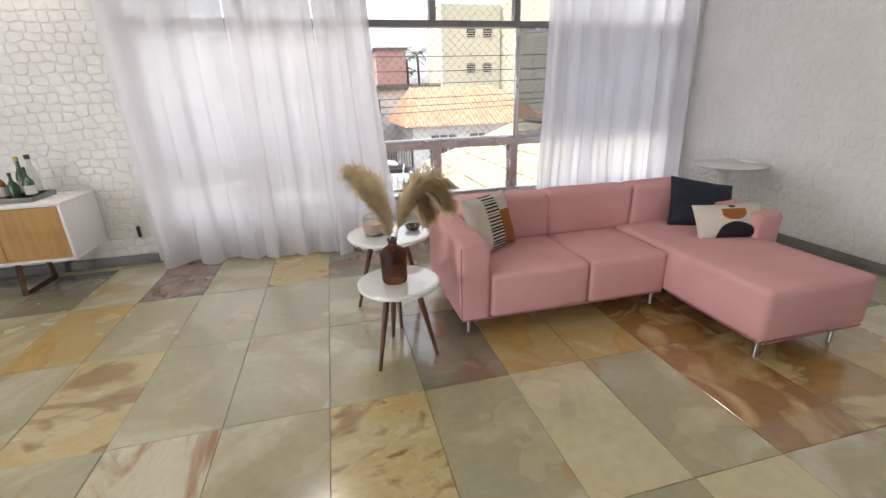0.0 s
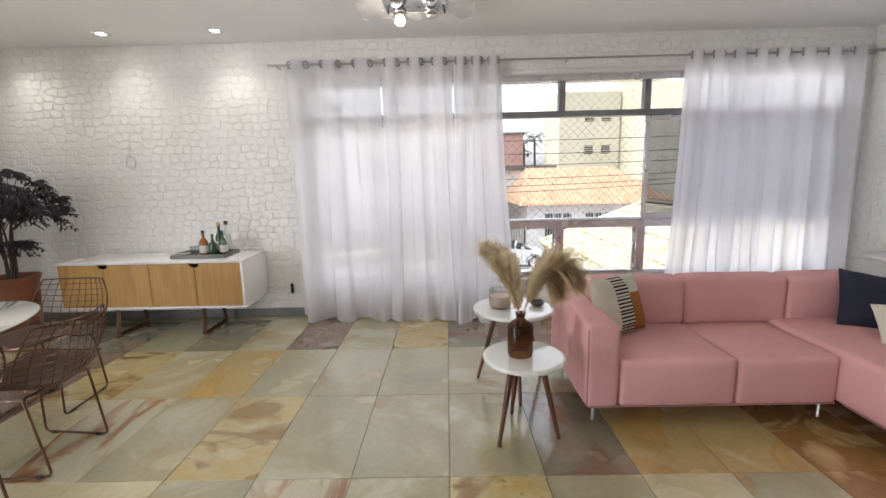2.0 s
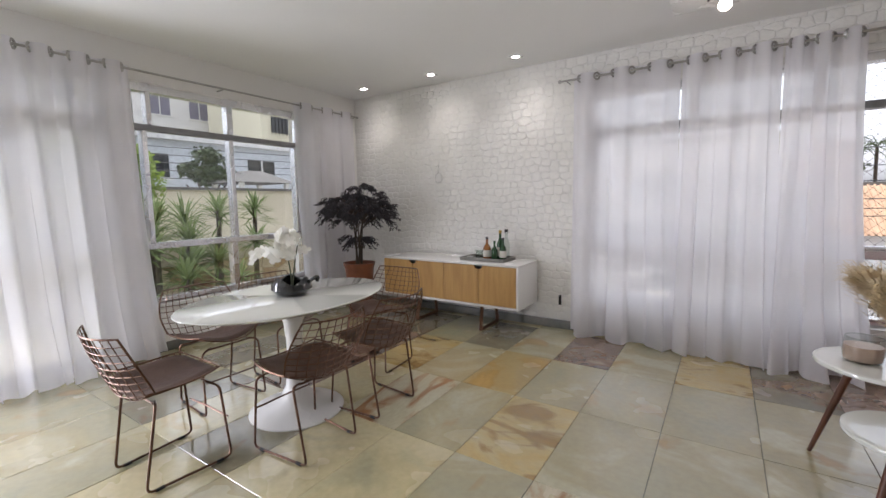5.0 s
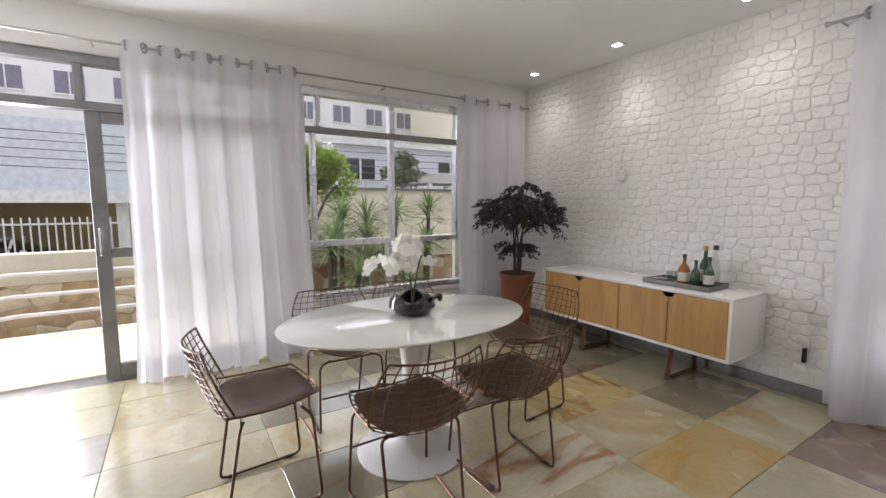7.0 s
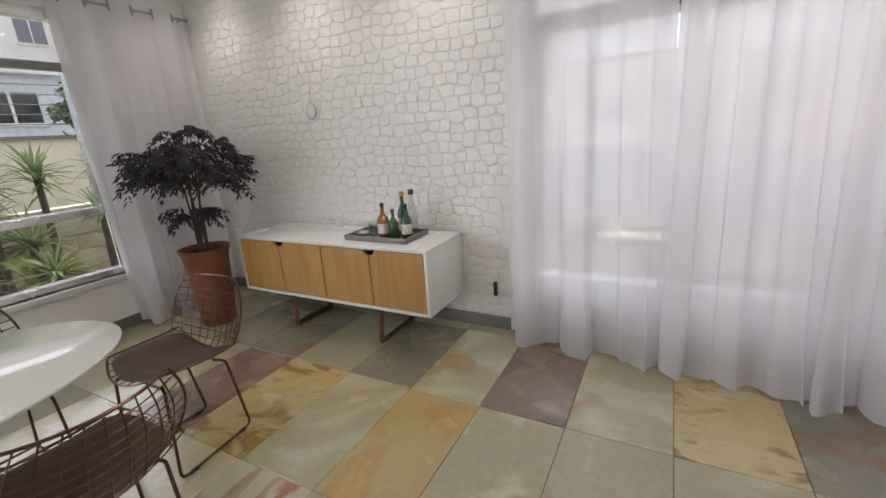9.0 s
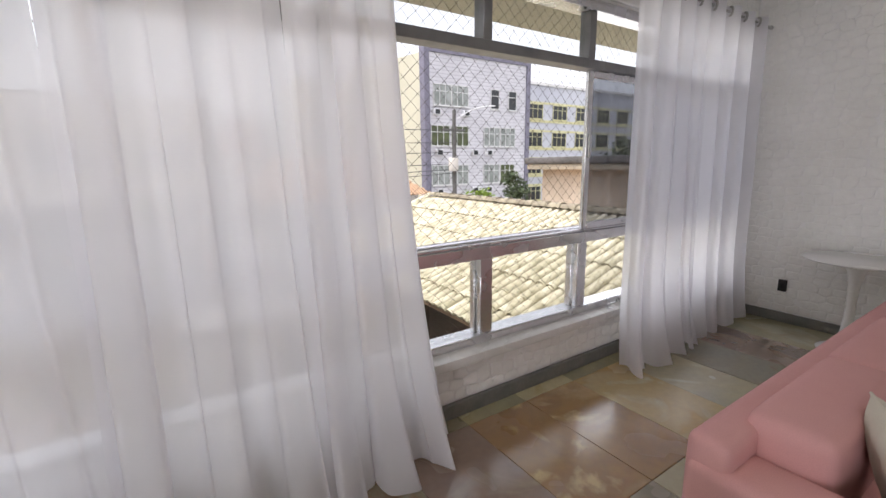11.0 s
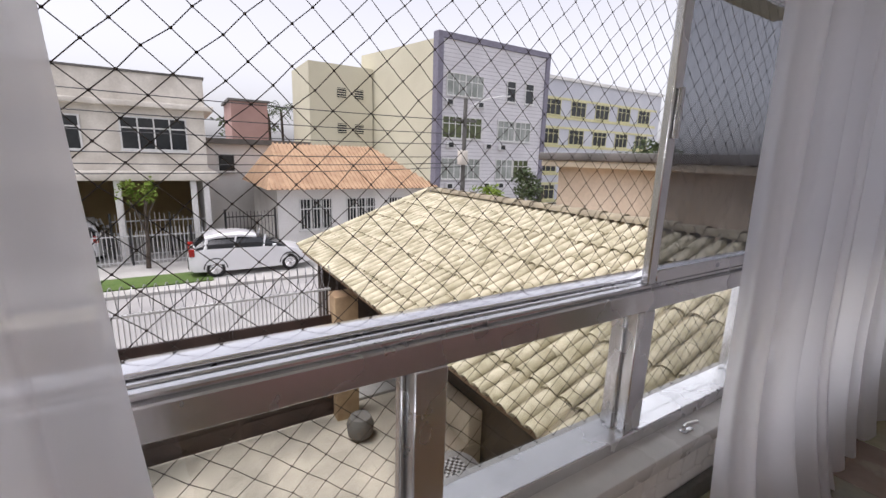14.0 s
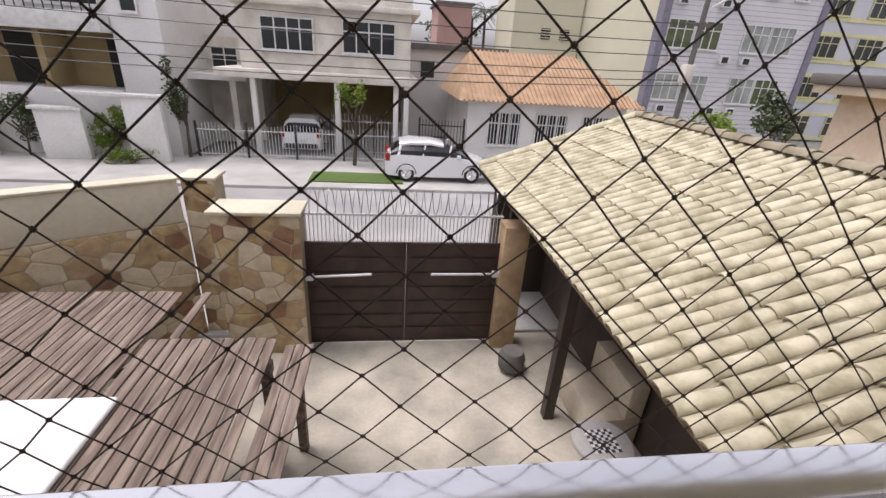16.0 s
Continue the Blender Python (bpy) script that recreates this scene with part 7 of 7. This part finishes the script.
part("roof", Geo().add([(-13.5, 5.0, 2.15), (-11.0, 5.0, 2.15), (-11.0, 7.6, 2.15), (-13.5, 7.6, 2.15), (-12.6, 6.0, 2.65), (-11.9, 6.0, 2.65), (-11.9, 6.6, 2.65), (-12.6, 6.6, 2.65)], [(0, 3, 2, 1), (4, 5, 6, 7), (0, 1, 5, 4), (1, 2, 6, 5), (2, 3, 7, 6), (3, 0, 4, 7)]), M["concrete_dark"], gz, smooth=False)
for x, y in ((-13.2, 5.3), (-11.3, 5.3), (-11.3, 7.3), (-13.2, 7.3)):
    part("post", Geo().box(x - 0.08, y - 0.08, GROUND, x + 0.08, y + 0.08, 2.15), M["frame_white"], gz, smooth=False)
cw = thing("car_port_house", "low white building with a pale blue upper wall and car port", "house")
part("upper_wall", Geo().box(-19, -16, 1.7, -13, -4.5, 3.8), M["blue_wall"], cw, smooth=False)
part("slab", Geo().box(-19, -16, 1.35, -12.4, -4.0, 1.7), M["frame_white"], cw, smooth=False)
part("back_wall", Geo().box(-19, -16, GROUND, -18.6, -4.5, 1.35), M["house_ochre"], cw, smooth=False)
for y in (-12, -8.2, -5.0):
    part("column", Geo().box(-13.3, y - 0.15, GROUND, -13.0, y + 0.15, 1.35), M["frame_white"], cw, smooth=False)
wf = thing("street_fence", "white steel picket fence across the street", "fence")
for k in range(60):
    y = -14 + k * 0.17
    part("bar", Geo().tube([(-11.5, y, GROUND), (-11.5, y, 0.95)], 0.02, 4), M["steel_white"], wf, smooth=False)
for z in (-0.3, 0.75):
    part("rail", Geo().box(-11.53, -14, z, -11.47, -4, z + 0.05), M["steel_white"], wf, smooth=False)
car("pale car parked under the car port", pose(-15.2, -10.5, -1.2, 0, 0, 90))
part("raised_floor", Geo().box(-19, -16, GROUND, -12.2, -4.2, -1.2), M["pavement"], cw, smooth=False)
for k in range(5):
    cb = thing("overhead_cable", "black overhead cable above the garden wall", "cable", group="garden cables")
    part("cable", Geo().tube(bezier((-12, -16, 2.6 + 0.22 * k), (-12, 14, 2.4 + 0.3 * k), (-12, -1, 2.0 + 0.25 * k), 20), 0.014, 4), M["steel_dark"], cb)


# ---- stone cladding and floor slabs ----
north = lambda u, v, d: (u, 0.012 - d, v)
stone_cladding(wall_north, north, 0.0, WX0 - 0.01, 0.09, RH, 1, 290, lambda u, v: u > 0.75 and v > 0.35, 0.78, 0.28)
stone_cladding(wall_north, north, WX0 - 0.01, RX - 0.005, WZ1 + 0.05, RH, 2, 0, lambda u, v: False, 0.78, 0.28)
stone_cladding(wall_north, north, WX0 - 0.01, RX - 0.005, 0.09, WZ0 - 0.058, 3, 0, lambda u, v: False, 0.78, 0.28)
east = lambda u, v, d: (RX - 0.002 - d, -u, v)
stone_cladding(wall_east, east, 0.005, 6.3, 0.09, RH, 4, 280, lambda u, v: u < 2.2 and v < 1.9, 0.78, 0.28)

floor = structure("floor", Geo().box(-0.25, RY - 0.25, -0.3, RX + 0.25, 0.25, -0.006), M["mortar"], "floor of large multicoloured slate slabs", "floor")
COLS = [0.0, 0.43, 0.87, 1.3, 1.73, 2.19, 2.63, 3.05, 3.485, 3.94, 4.405, 4.855, 5.3, 5.72, 6.135, 6.6, 7.03, 7.46, 7.9, RX]
ROWS = [0.0, -0.105, -0.885, -1.66, -2.43, -3.2, -3.97, -4.74, -5.51, -6.28]
KIND = {(1, 7): "plum", (1, 9): "gold", (1, 5): "dark", (1, 3): "dark", (1, 11): "plum",
        (2, 6): "ochre", (2, 4): "gold", (2, 12): "dark",
        (3, 7): "gold", (3, 5): "red", (3, 8): "grey", (3, 9): "grey", (3, 10): "grey", (2, 7): "grey", (2, 8): "grey", (2, 9): "grey", (3, 6): "grey", (3, 11): "dark", (3, 12): "ochre", (3, 13): "ochre", (3, 14): "rust", (3, 15): "rust", (3, 4): "cream",
        (4, 5): "cream", (4, 6): "cream", (4, 7): "grey", (4, 9): "grey", (4, 11): "grey", (4, 13): "grey", (5, 9): "grey", (5, 11): "grey", (5, 12): "grey", (4, 8): "red", (4, 10): "gold", (4, 12): "cream", (4, 14): "rust", (4, 15): "gold", (4, 16): "ochre", (4, 3): "cream",
        (5, 10): "ochre", (5, 13): "cream", (5, 4): "cream", (5, 8): "plum", (1, 12): "rust", (1, 13): "rust", (2, 3): "plum", (1, 14): "ochre", (1, 17): "plum", (2, 16): "rust"}
rnd = random.Random(21)
for j in range(len(ROWS)):
    y1, y0 = ROWS[j], (ROWS[j + 1] if j + 1 < len(ROWS) else RY)
    for i in range(len(COLS) - 1):
        x0, x1 = COLS[i] + 0.0012, COLS[i + 1] - 0.0012
        kind = KIND.get((j, i)) or rnd.choices(["grey", "dark", "cream", "ochre", "plum"], [10, 2 + (i > 11) * 3, 1.5, 0.6, 0.6])[0]
        w, h = x1 - x0, y1 - y0 - 0.0025
        g = Geo().box(-w / 2, -h / 2, -0.02, w / 2, h / 2, 0, 0.0018, 1)
        o = part("slab", g, M["slate_" + kind], floor, smooth=False)
        o.location = ((x0 + x1) / 2, (y0 + y1) / 2, rnd.uniform(-0.001, 0.0008))
        o.rotation_euler = (rnd.uniform(-0.0015, 0.0015), rnd.uniform(-0.0015, 0.0015), 0)
